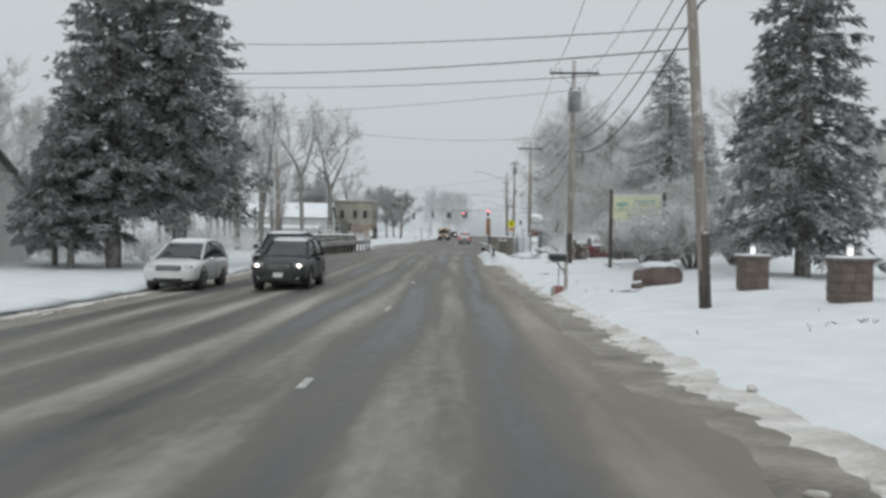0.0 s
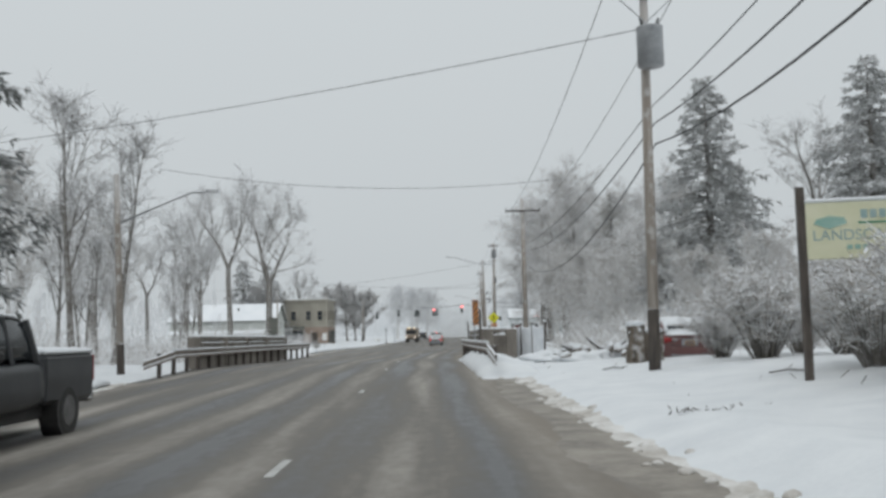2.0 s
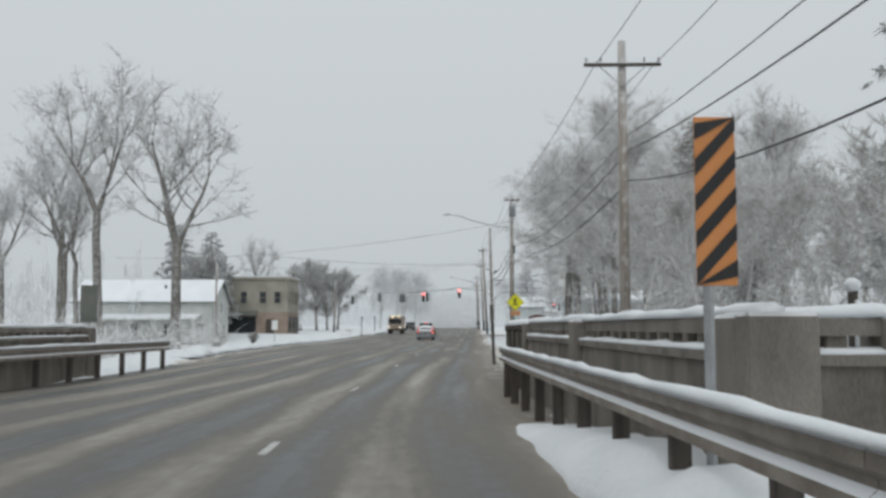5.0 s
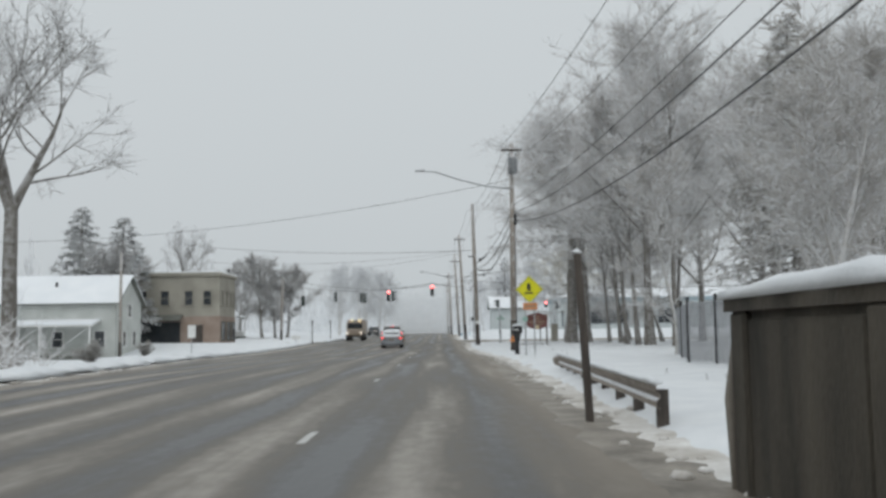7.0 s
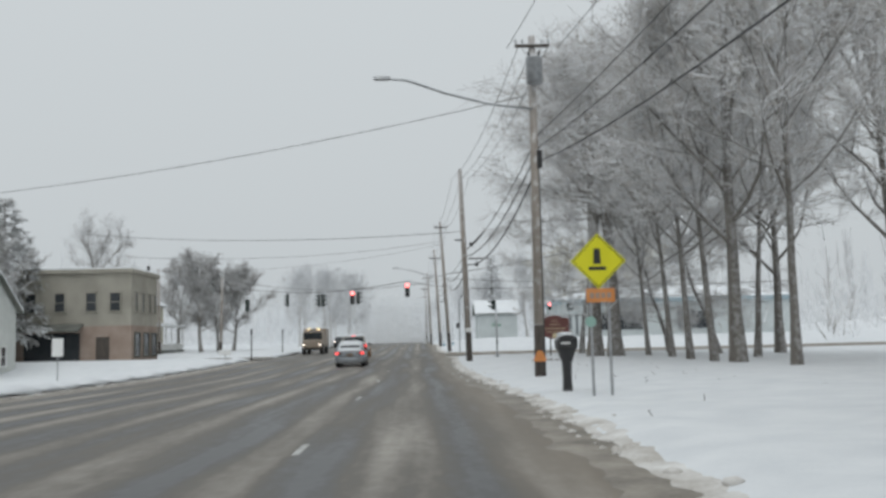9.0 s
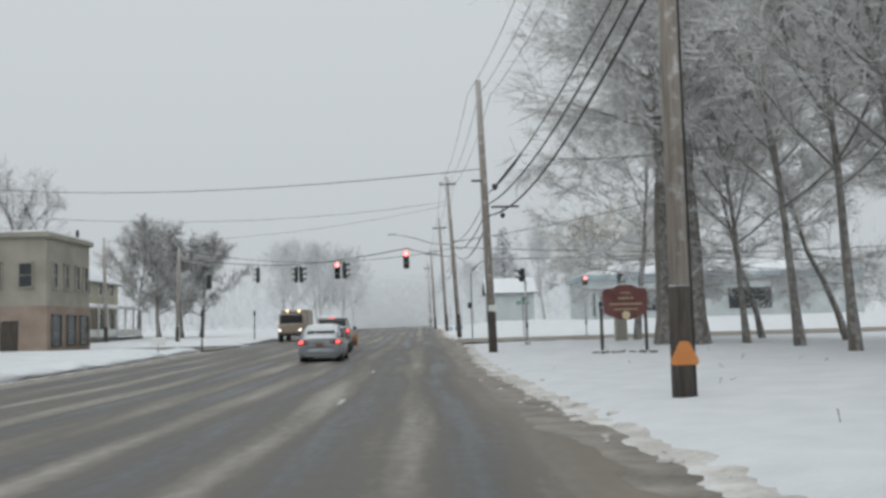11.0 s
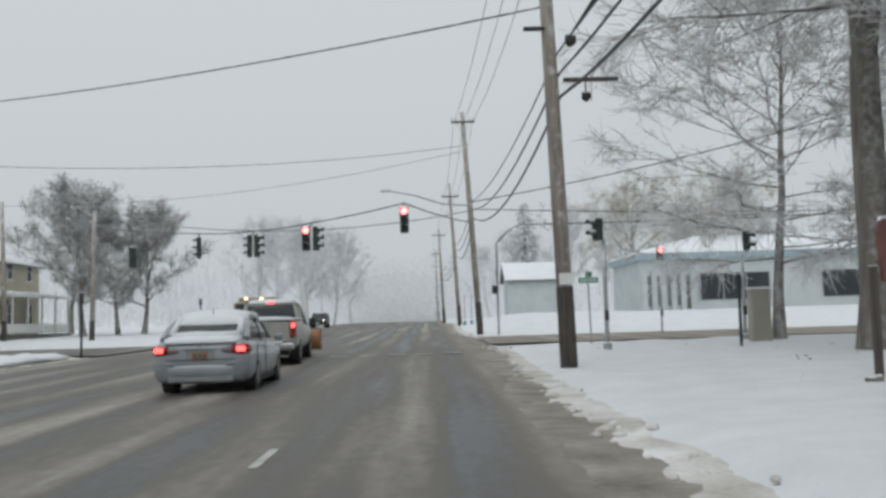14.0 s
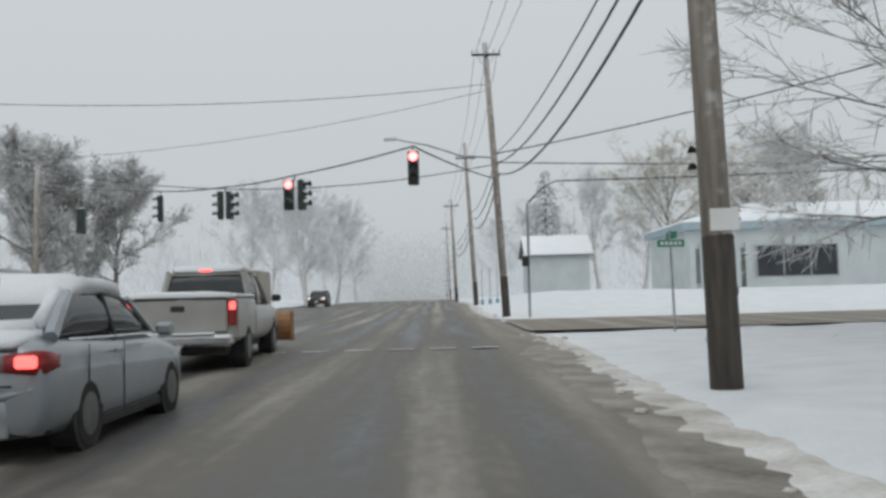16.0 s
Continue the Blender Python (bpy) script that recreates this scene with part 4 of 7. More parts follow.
tagged(part("cable_splice", Geo().tube(sleeve[9:14], [0.03, 0.06, 0.065, 0.06, 0.03], 7), WIRE, smooth=True), "thick black splice sleeve on an overhead cable", "cable splice")
# cables over the road
wire((-15, 44, 10.8), (5.1, 19.8, 6.3), 0.3, 0.014)
wire((-15, 44, 9.3), (5.15, 19.8, 5.85), 0.3, 0.018)
wire((-15, 44, 8.7), (5.2, 19.8, 5.4), 0.3, 0.012)
wire((-22, 62, 9.2), at_pole(2, 9.1), 0.3, 0.014)
wire((-13.9, 71.5, 10.2), (7.0, 71.5, 9.3), 0.75, 0.016)
wire((-34, 150, 8.2), at_pole(4, 10.6), 1.0, 0.016)
wire(at_pole(5, 8.7), (-30, 190, 11.8), 0.6, 0.024)
wire(at_pole(6, 11.6), (-28, 190, 9.8), 0.9, 0.02)
wire(at_pole(6, 11.3), (-28.2, 208.9, 9.8), 0.9, 0.016)
wire(at_pole(6, 7.8), (24, 193, 6.3), 0.15, 0.034)
wire((5.3, 199.2, 6.62), (34, 190, 6.2), 0.15, 0.045)
wire(at_pole(6, 8.2), (24, 188, 11.4), 0.4, 0.036)
z6 = ground_z(*P[6][:2])
lamp_arm(p6, [(-0.4, -0.1, 8.0 - z6), (-2.0, -0.4, 8.1 - z6), (-3.6, -0.7, 8.6 - z6), (-5.0, -0.9, 8.85 - z6)], (-0.6, 0, -0.02))
slim = thing("signal_mast", 4.0, 199.5, ground_z(4.0, 199.5), "slim grey mast that carries a cable", "mast")
zs = ground_z(4.0, 199.5)
part("shaft", Geo().tube([(0, 0, -0.2), (0.03, 0, 5.6 - zs), (0.12, 0, 5.75 - zs)], 0.06, 8), STEEL, slim, smooth=True)
part("stay_arm", Geo().tube([(0.1, 0, 5.7 - zs), (0.7, -0.1, 6.3 - zs), (1.3, -0.3, 6.62 - zs)], [0.05, 0.035, 0.025], 6), BLACK_METAL, slim, smooth=True)
part("cap_box", Geo().box((-0.15, -0.1, 2.6), (0.3, 0.2, 0.5), 0.03), BLACK_METAL, slim)


for x in (3.15, 3.75, 4.3):
    post = thing("slim_post", x, 227.5, ground_z(x, 227.5), "thin grey post with a blue foot in the snow", "post", "posts with blue feet")
    part("shaft", Geo().tube([(0, 0, -0.2), (0.01, 0, 2.7)], 0.035, 6), STEEL, post)
    part("foot", Geo().tube([(0, 0, -0.2), (0, 0, 0.32), (0, 0, 0.36)], [0.15, 0.13, 0.05], 8), FOOT_BLUE, post, "faded blue foot")


# ---------------------------------------------------------------- traffic signals
def signal_head(root, name, c, turn, lit=None, h=1.28, w=0.41, lamps=3):
    """A signal head whose faces look to -y before it is turned."""
    m = pose(*c, 0, 0, turn)
    head = part(name, Geo().box((0, 0, 0), (w, 0.26, h), 0.05, m), SIGNAL_GREEN, root)
    for n in range(lamps):
        z = h * (0.95 * ((lamps - 1) / 2 - n) / lamps)
        ring = [(math.cos(a) * w * 0.42, math.sin(a) * w * 0.42) for a in [2 * math.pi * i / 14 for i in range(14)]]
        g = Geo().loft([[(x, -0.131, z + v) for x, v in ring], [(x * 0.7, -0.15, z + v * 0.7) for x, v in ring]], m=m)
        part("lens", g, RED_SIGNAL if lit == n else DARK_LENS, head)
        g = Geo()
        for i in range(9):
            a0, a1 = math.pi * (i / 9) - 0.15, math.pi * ((i + 1) / 9) - 0.15
            q = [(math.cos(a) * w * 0.46, math.sin(a) * w * 0.46) for a in (a0, a1)]
            g.add([(q[0][0], -0.13, z + q[0][1]), (q[1][0], -0.13, z + q[1][1]), (q[1][0], -0.36, z + q[1][1] - 0.03), (q[0][0], -0.36, z + q[0][1] - 0.03)], [(0, 1, 2, 3)], m)
        part("visor", g, SIGNAL_GREEN, head)
    return head


S = [(4.4, 184.8, 6.9), (-1.0, 190.36, 6.94), (-6.0, 194.63, 6.56), (-9.51, 197.54, 6.51), (-13.12, 200.12, 6.71), (-20.4, 203.5, 7.6)]
wire(at_pole(6, 7.0), S[1], 0.1, 0.034, "signal span wire over the crossing")
for a, b in zip(S[1:-1], S[2:]):
    wire(a, b, 0.06, 0.034, "signal span wire over the crossing")
wire(at_pole(6, 7.7), (-20.4, 203.5, 8.4), 1.1, 0.03, "upper signal span wire over the crossing")
for k, heads in ((1, ((0, 0, 0),)), (2, ((-0.24, 0, 0), (0.3, 75, None))), (3, ((-0.2, -80, None), (0.2, 80, None))), (4, ((0, -75, None),))):
    x, y, z = S[k]
    sig = thing("traffic_signal", x, y, z - 1.4, "hanging traffic signal showing red" if k < 3 else "hanging dark green traffic signal seen from the side", "traffic light", "signals on the span wire")
    part("hanger", Geo().tube([(0, 0, 1.4), (0, 0, 1.18)], 0.03, 6), BLACK_METAL, sig)
    for dx, turn, lit in heads:
        signal_head(sig, "signal_head", (dx, 0, 0.6), turn, lit)
sig = thing("traffic_signal", -17.4, 201.6, 5.0, "hanging dark signal above the far corner", "traffic light", "signals on the span wire")
part("hanger", Geo().tube([(0, 0, 2.35), (0, 0, 1.1)], 0.02, 6), BLACK_METAL, sig)
signal_head(sig, "signal_head", (0, 0, 0.55), 180)


def signal_post(x, y, height, head_z, turn, lit, label, r=0.07, pad=True):
    z = ground_z(x, y)
    root = thing("signal_post", x, y, z, label, "traffic light", "signal posts")
    part("post", Geo().tube([(0, 0, -0.2), (0, 0, height)], r, 10), STEEL, root, smooth=True)
    part("foot", Geo().tube([(0, 0, -0.2), (0, 0, 0.2), (0, 0, 0.25)], [r * 2, r * 2, r], 10), STEEL, root)
    for t in turn:
        signal_head(root, "signal_head", (math.sin(radians(t)) * 0.2, -0.2 * math.cos(radians(t)), head_z - z), t, lit, 0.76, 0.36, 2)
    if pad:
        part("push_button", Geo().box((0, -0.1, 1.1), (0.13, 0.1, 0.35), 0.02), BLACK_METAL, root)
    return root


signal_post(5.8, 176.25, 3.6, 4.12, (-70,), None, "silver signal post with a hooded dark walk signal")
signal_post(12.67, 196.7, 4.0, 4.58, (0,), 0, "slim signal post with a small red light", 0.045)
signal_post(11.8, 180.7, 3.2, 3.95, (75,), None, "signal post seen from the side before the blue building")
for x, y, h in ((9.6, 174.6, 2.2), (-13.8, 183.5, 2.6), (-14.5, 206, 2.6)):
    z = ground_z(x, y)
    post = thing("bollard_post", x, y, z, "dark slim metal post standing in the snow", "post", "dark posts")
    part("post", Geo().tube([(0, 0, -0.2), (0.02, 0, h)], 0.05, 8), BLACK_METAL, post)
    part("cap_box", Geo().box((0.02, 0, h - 0.2), (0.16, 0.12, 0.45), 0.03), BLACK_METAL, post)


# ---------------------------------------------------------------- bridge, rails and fences
def wall_between(g, a, b, z0, z1, thick):
    a, b = Vector((*a, 0)), Vector((*b, 0))
    d = (b - a).normalized()
    n = Vector((-d.y, d.x, 0)) * thick / 2
    g.add([(*(a - n).xy, z0), (*(a + n).xy, z0), (*(b + n).xy, z0), (*(b - n).xy, z0), (*(a - n).xy, z1), (*(a + n).xy, z1), (*(b + n).xy, z1), (*(b - n).xy, z1)],
          [(0, 1, 2, 3), (4, 7, 6, 5), (0, 4, 5, 1), (1, 5, 6, 2), (2, 6, 7, 3), (3, 7, 4, 0)])
    return g


def snow_cap(parent, a, b, z, width, thick=0.1, seed=1):
    """An uneven ridge of snow along a wall or rail top."""
    rng = random.Random(seed)
    a, b = Vector((*a, z)), Vector((*b, z))
    d = (b - a).normalized()
    n = Vector((-d.y, d.x, 0))
    count = max(4, int((b - a).length / 0.5))
    rings = []
    for i in range(count + 1):
        p = a.lerp(b, i / count)
        w, h = width / 2 * rng.uniform(0.85, 1.12), thick * rng.uniform(0.7, 1.3)
        rings.append([p - n * w, p - n * w * 0.95 + Vector((0, 0, h * 0.6)), p - n * w * 0.4 + Vector((0, 0, h)), p + n * w * 0.4 + Vector((0, 0, h)), p + n * w * 0.95 + Vector((0, 0, h * 0.6)), p + n * w])
    return part("snow_cap", Geo().loft(rings), SNOW, parent, "ridge of snow", smooth=True)


def parapet(runs, z0, z1, thick, label, seed):
    root = thing("parapet", 0, 0, 0, label, "bridge parapet", "bridge parapets")
    for n, (a, b) in enumerate(runs):
        z1, thick = z1 - 0.012 * (n > 0), thick - 0.02 * (n > 0)
        part("wall", wall_between(Geo(), a, b, z0, z1 - 0.34, thick), CONCRETE, root)
        part("coping", wall_between(Geo(), a, b, z1 - 0.34, z1 - 0.26, thick + 0.1), CONCRETE, root)
        part("top_rail", wall_between(Geo(), a, b, z1 - 0.13, z1, thick * 0.7), CONCRETE, root)
        dd = Vector((b[0] - a[0], b[1] - a[1]))
        short = max(2, int(dd.length / 0.45))
        for k in range(1, short):
            p = Vector(a) + dd * k / short
            part("baluster", Geo().box((p.x, p.y, z1 - 0.2), (thick * 0.5, 0.14, 0.17), 0.01), CONCRETE, root)
        d = Vector((b[0] - a[0], b[1] - a[1]))
        count = max(1, int(d.length / 4.9))
        for k in range(count + 1):
            p = Vector(a) + d * k / count
            part("pilaster", Geo().box((p.x, p.y, (z0 + z1) / 2), (thick + 0.18, thick + 0.18, z1 - z0 + 0.05), 0.03), CONCRETE, root)
        snow_cap(root, a, b, z1 + 0.005, thick * 0.8, 0.09, seed + n)
        snow_cap(root, a, b, z1 - 0.262, thick + 0.06, 0.05, seed + n + 50)
    return root


parapet([((2.52, 65.7), (2.55, 80.0)), ((2.49, 65.86), (3.62, 65.92))], -0.2, 1.54, 0.34, "brown weathered concrete bridge parapet with a snow cap", 3)


# the solid end wall of the same parapet
STAINED = material("wet stained brown concrete", (0.022, 0.019, 0.015), (0.115, 0.098, 0.075), 0.8, 1.8, 0.7, stretch=(1, 1, 0.22))
root = thing("parapet", 0, 0, 0, "dark brown stained bridge wall under a thick snow cap", "bridge parapet", "bridge parapets")
part("wall", wall_between(Geo(), (2.56, 80.1), (2.5, 90.5), -0.2, 1.4, 0.26), STAINED, root)
ends = [80.1 + 2.6 * k for k in range(5)]
for k, y in enumerate(ends):
    part("pilaster", Geo().box((2.555 - 0.0062 * (y - 80.1), min(y, 90.3), 0.6), (0.36, 0.34, 1.6), 0.03), STAINED, root)
for y in ends[:-1]:
    x = 2.555 - 0.0062 * (y + 1.2 - 80.1)
    part("panel", Geo().box((x - 0.135, y + 1.3, 0.66), (0.03, 2.14, 1.36), 0.02), STAINED, root)
part("coping", wall_between(Geo(), (2.56, 80.1), (2.5, 90.55), 1.4, 1.5, 0.42), STAINED, root)
part("end_curb", Geo().tube([(2.36, 90.52, -0.1), (2.33, 90.58, 0.7), (2.4, 90.5, 1.38)], [0.06, 0.05, 0.035], 8), CONCRETE, root, "pale worn edge", smooth=True)
snow_cap(root, (2.56, 80.1), (2.5, 90.65), 1.502, 0.46, 0.13, 31)
parapet([((-10.15, 64.0), (-10.15, 80.0)), ((-10.15, 80.1), (-10.6, 87.5))], -0.2, 1.45, 0.34, "weathered concrete bridge parapet on the far side", 8)


def guard_rail(x, y0, y1, z, side, label, seed, turned=True, out=0.0):
    """A steel beam on wooden posts; out: by how much it has moved aside at its far end."""

    def at(y):
        return x + out * (y - y0) / (y1 - y0)

    root = thing("guard_rail", 0, 0, 0, label, "guard rail", "guard rails")
    n = int((y1 - y0) / 3.8)
    prof = [(0.0, -0.155), (0.05, -0.13), (0.05, -0.06), (0.0, -0.02), (0.0, 0.02), (0.05, 0.06), (0.05, 0.13), (0.0, 0.155)]
    for k in range(n):
        a, b = y0 + (y1 - y0) * k / n, y0 + (y1 - y0) * (k + 1) / n
        za, zb = z(a), z(b)
        if turned and k == 0:
            za -= 0.32
        rings = []
        for y, zz in ((a, za), (b, zb)):
            rings.append([(at(y) - side * (q + 0.004 * (k % 2)), y, zz + h) for q, h in prof] + [(at(y) - side * (q - 0.012 + 0.004 * (k % 2)), y, zz + h) for q, h in prof[::-1]])
        part("rail_beam", Geo().loft(rings), RUSTY_RAIL, root)
    count = int((y1 - y0) / 1.9)
    for k in range(count + 1):
        y = y0 + (y1 - y0) * (k + 0.2) / (count + 0.4)
        if k or not turned:
            part("rail_post", Geo().box((at(y) + side * 0.1, y, z(y) / 2 - 0.1), (0.15, 0.1, z(y) + 0.35), 0.01), DARK_WOOD, root)
    snow_cap(root, (at(y0 + 3.8 * turned) - side * 0.02, y0 + 3.8 * turned), (at(y1) - side * 0.02, y1), z((y0 + y1) / 2) + 0.15, 0.13, 0.06, seed)
    return root


guard_rail(1.82, 49.8, 80.0, lambda y: 0.86, 1, "snowy steel guard rail on wooden posts before the bridge", 21)
guard_rail(2.65, 94.5, 110.0, lambda y: 0.45, 1, "low snowy guard rail after the bridge", 22, False, 0.7)
END_X = 3.35
end = thing("rail_end", END_X, 110.0, 0.45, "dark rounded end piece of the low guard rail", "rail end")
part("cap", Geo().tube([(0, -0.25, 0), (0, 0.0, 0), (0.08, 0.12, 0)], [0.17, 0.18, 0.1], 10), RUSTY_RAIL, end, smooth=True)
part("rail_post", Geo().box((0.1, -0.1, -0.35), (0.15, 0.12, 0.8), 0.01), DARK_WOOD, end)
guard_rail(-9.8, 55.5, 93.0, lambda y: 0.78, -1, "snowy steel guard rail along the far side", 23)


def post_thing(name, x, y, z1, r, mat, label, category, lean=(0, 0), square=False, group=""):
    z = ground_z(x, y)
    root = thing(name, x, y, z, label, category, group)
    top = Vector((lean[0], lean[1], z1 - z))
    part("shaft", Geo().tube([(0, 0, -0.3), top * 0.5, top], [r, r, r * 0.92], 4 if square else 9), mat, root)
    part("snow_top", Geo().blob(top + Vector((0, 0, 0.01)), (r * 1.05, r * 1.05, r * 0.8), random.Random(int(x * 10)), 0.1, 4, 8), SNOW, root, "small cap of snow")
    return root


post_thing("marker_post", 1.98, 61.1, 2.34, 0.05, DARK_WOOD, "slim dark wooden post before the parapet", "post")
post_thing("leaning_post", 2.04, 96.0, 2.36, 0.06, DARK_WOOD, "thick dark wooden post leaning in the snow", "post", (-0.14, 0))

# striped bridge marker
root = thing("object_marker", 2.0, 65.2, ground_z(2.0, 65.2), "orange and black striped bridge marker on a post", "road sign")
zb = ground_z(2.0, 65.2)
part("post", Geo().tube([(-0.05, 0.03, -0.3), (-0.05, 0.03, 2.75 - zb)], 0.035, 6), STEEL, root)
W, H0, H1 = 0.135, 1.73 - zb, 2.845 - zb
panel = part("panel", Geo().box((0, 0, (H0 + H1) / 2), (2 * W, 0.012, H1 - H0), 0.004), ORANGE, root)
for k in range(-1, 6):
    z = H0 + k * 0.24
    lo, hi = [(-W, z), (W, z + 0.3)], [(-W, z + 0.11), (W, z + 0.41)]
    pts = [lo[0], lo[1], hi[1], hi[0]]
    pts = [(x, min(max(v, H0), H1)) for x, v in pts]
    if pts[2][1] - pts[1][1] > 0.01 or pts[3][1] - pts[0][1] > 0.01:
        part("stripe", Geo().prism(pts, 0.006, pose(0, -0.012, 0)), MARK_BLACK, panel, "black slanting stripe")

# snow-plastered net fence beside the parapet
root = thing("net_fence", 0, 0, 0, "net fence plastered white with snow on dark posts", "fence")
F = [(3.85, 67.3), (4.1, 66.3), (4.5, 65.2), (4.9, 64.0)]
for n, (x, y) in enumerate(F):
    part("post", Geo().tube([(x, y, 0.0), (x + 0.02, y, 1.82)], 0.045, 7), DARK_WOOD, root)
    part("snow_cap", Geo().blob((x + 0.02, y, 1.83), (0.075, 0.075, 0.07), random.Random(n), 0.12, 6, 9), SNOW, root, "knob of snow", smooth=True)
for a, b in zip(F[:-1], F[1:]):
    g, rings = Geo(), 7
    d = Vector((b[0] - a[0], b[1] - a[1], 0))
    nn = Vector((-d.y, d.x, 0)).normalized()
    for i in range(rings + 1):
        t = i / rings
        p = Vector((*a, 0)) + d * t
        for z in (0.1, 0.6, 1.1, 1.5, 1.72 - 0.16 * math.sin(math.pi * t)):
            g.v.append(p + nn * 0.05 * noise.noise(Vector((t * 3, z * 2, a[1]))) + Vector((0, 0, z)))
    k = len(g.v)
    g.v += [Vector(v) + nn * 0.03 for v in g.v]
    for i in range(rings):
        for j in range(4):
            q = (i * 5 + j, (i + 1) * 5 + j, (i + 1) * 5 + j + 1, i * 5 + j + 1)
            g.f += [q, tuple(v + k for v in q[::-1])]
        g.f.append((i * 5 + 4, (i + 1) * 5 + 4, (i + 1) * 5 + 4 + k, i * 5 + 4 + k))
    g.v = [tuple(v) for v in g.v]
    part("net_panel", g, SNOWY_MESH, root, smooth=True)

# grey wire fence after the bridge
root = thing("wire_fence", 0, 0, 0, "grey wire fence with dark posts in the snow", "fence")
F = [(7.5, 101.6), (7.6, 105.5), (7.6, 109.0), (7.45, 111.4), (8.3, 115.5), (9.3, 120.3)]
for x, y in F:
    z = ground_z(x, y)
    part("post", Geo().tube([(x, y, z - 0.2), (x + 0.01, y, z + 1.95)], 0.05, 7), BLACK_METAL, root)
for a, b in zip(F[:-1], F[1:]):
    g = Geo()
    a, b = Vector((*a, ground_z(*a))), Vector((*b, ground_z(*b)))
    for k in range(28):
        z = 0.06 + k * 0.062
        g.tube([a + Vector((0, 0, z)), b + Vector((0, 0, z))], 0.008, 3, cap=False)
    count = int((b - a).length / 0.06)
    for k in range(1, count):
        p = a.lerp(b, k / count)
        g.tube([p + Vector((0, 0, 0.06)), p + Vector((0, 0, 1.735))], 0.008, 3, cap=False)
    part("mesh_panel", g, GREY_FENCE, root)
    part("top_rail", Geo().tube([a + Vector((0, 0, 1.74)), b + Vector((0, 0, 1.74))], 0.018, 5), GREY_FENCE, root)


# ---------------------------------------------------------------- roadside things before the bridge
def boulder(name, x, y, s, label, mat=BOULDER, seed=1, category="boulder", group="", turn=0, rough=0.18):
    z = ground_z(x, y)
    rng = random.Random(seed)
    root = thing(name, x, y, z, label, category, group, turn)
    part("rock", Geo().blob((0, 0, s[2] * 0.2), (s[0] / 2, s[1] / 2, s[2] * 0.74), rng, rough, 10, 18, None, 0.8), mat, root, smooth=True)
    part("snow_cap", Geo().blob((0, 0, s[2] * 0.76), (s[0] * 0.4, s[1] * 0.42, s[2] * 0.2), rng, rough * 0.7, 8, 18, None, 0.85), SNOW, root, "layer of snow", smooth=True)
    return root


boulder("boulder", 6.2, 28.2, (1.52, 1.0, 0.74), "large reddish boulder capped with snow", seed=4, turn=-30, rough=0.09)


BROWN_STONE = material("brown pillar stone", (0.095, 0.075, 0.064), (0.19, 0.155, 0.135), 0.9, 3.5, 0.6)


def lantern_pillar(x, y, h, w, seed):
    z = ground_z(x, y)
    rng = random.Random(seed)
    root = thing("stone_pillar", x, y, z, "square brown stone gate pillar with a lantern on top", "gate pillar", "gate pillars")
    part("core", Geo().box((0, 0, h / 2 - 0.1), (w - 0.05, w - 0.05, h), 0.02), BROWN_STONE, root)
    rows = 4
    for r in range(rows):
        for side in range(4):
            x0 = -w / 2
            while x0 < w / 2 - 0.05:
                ln = min(rng.uniform(0.26, 0.5), w / 2 - x0)
                m = pose(0, 0, 0, 0, 0, 90 * side)
                part("stone", Geo().box((x0 + ln / 2, -w / 2 + 0.035 - rng.uniform(0, 0.006), (r + 0.5) * h / rows), (ln - 0.006, 0.1, h / rows - 0.006), 0.008, m), BROWN_STONE, root)
                x0 += ln
    part("cap", Geo().box((0, 0, h + 0.03), (w + 0.1, w + 0.1, 0.07), 0.015), BROWN_STONE, root)
    part("snow_cap", Geo().box((0, 0, h + 0.085), (w + 0.09, w + 0.09, 0.06), 0.028), SNOW, root, "cushion of snow", smooth=False)
    lan = part("lantern", Geo().box((0, 0, h + 0.21), (0.11, 0.11, 0.17), 0.02), LANTERN, root, "small bright lantern")
    part("roof", Geo().tube([(0, 0, h + 0.295), (0, 0, h + 0.37)], [0.1, 0.02], 6), BLACK_METAL, lan)


lantern_pillar(7.55, 23.2, 0.8, 0.62, 3)
lantern_pillar(8.05, 18.4, 0.84, 0.66, 5)
boulder("boulder", 5.45, 27.6, (0.36, 0.3, 0.24), "small snow-capped stone beside the boulder", seed=9, turn=10)

# business board
BLUE_LETTER = material("faded blue-green lettering", (0.26, 0.38, 0.38), (0.38, 0.48, 0.46), 0.7, 5, 0.0)
root = thing("sign_board", 0, 0, 0, "cream painted business board on two wooden posts", "sign")
zz = ground_z(7, 39.8)
for x, y, zt in ((6.52, 39.6, 3.68), (8.7, 39.15, 3.55)):
    part("post", Geo().box((x, y, (zt + zz) / 2 - 0.1), (0.13, 0.13, zt - zz + 0.3), 0.015), DARK_WOOD, root)
m = pose(7.55, 39.37, 2.93, 0, 0, -12)
board = part("board", Geo().box((0, 0, 0), (1.98, 0.05, 1.0), 0.01, m), CREAM, root)
part("snow_cap", Geo().box((0, 0, 0.53), (2.0, 0.12, 0.07), 0.03, m), SNOW, root, "strip of snow")
part("logo", Geo().prism([(-0.85, 0.12), (-0.6, 0.02), (-0.3, 0.12), (-0.35, 0.22), (-0.6, 0.25), (-0.8, 0.2)], 0.012, m @ pose(0, -0.03, 0)), TEAL, board)
part("line", Geo().box((0.35, -0.03, 0.12), (0.95, 0.01, 0.03), 0.0, m), GREEN, board)
for k in range(6):
    part("letter_bar", Geo().box((-0.02 + k * 0.15, -0.03, 0.27), (0.11, 0.01, 0.15), 0.0, m), BLUE_LETTER, board)
word = bpy.data.curves.new("lettering", "FONT")
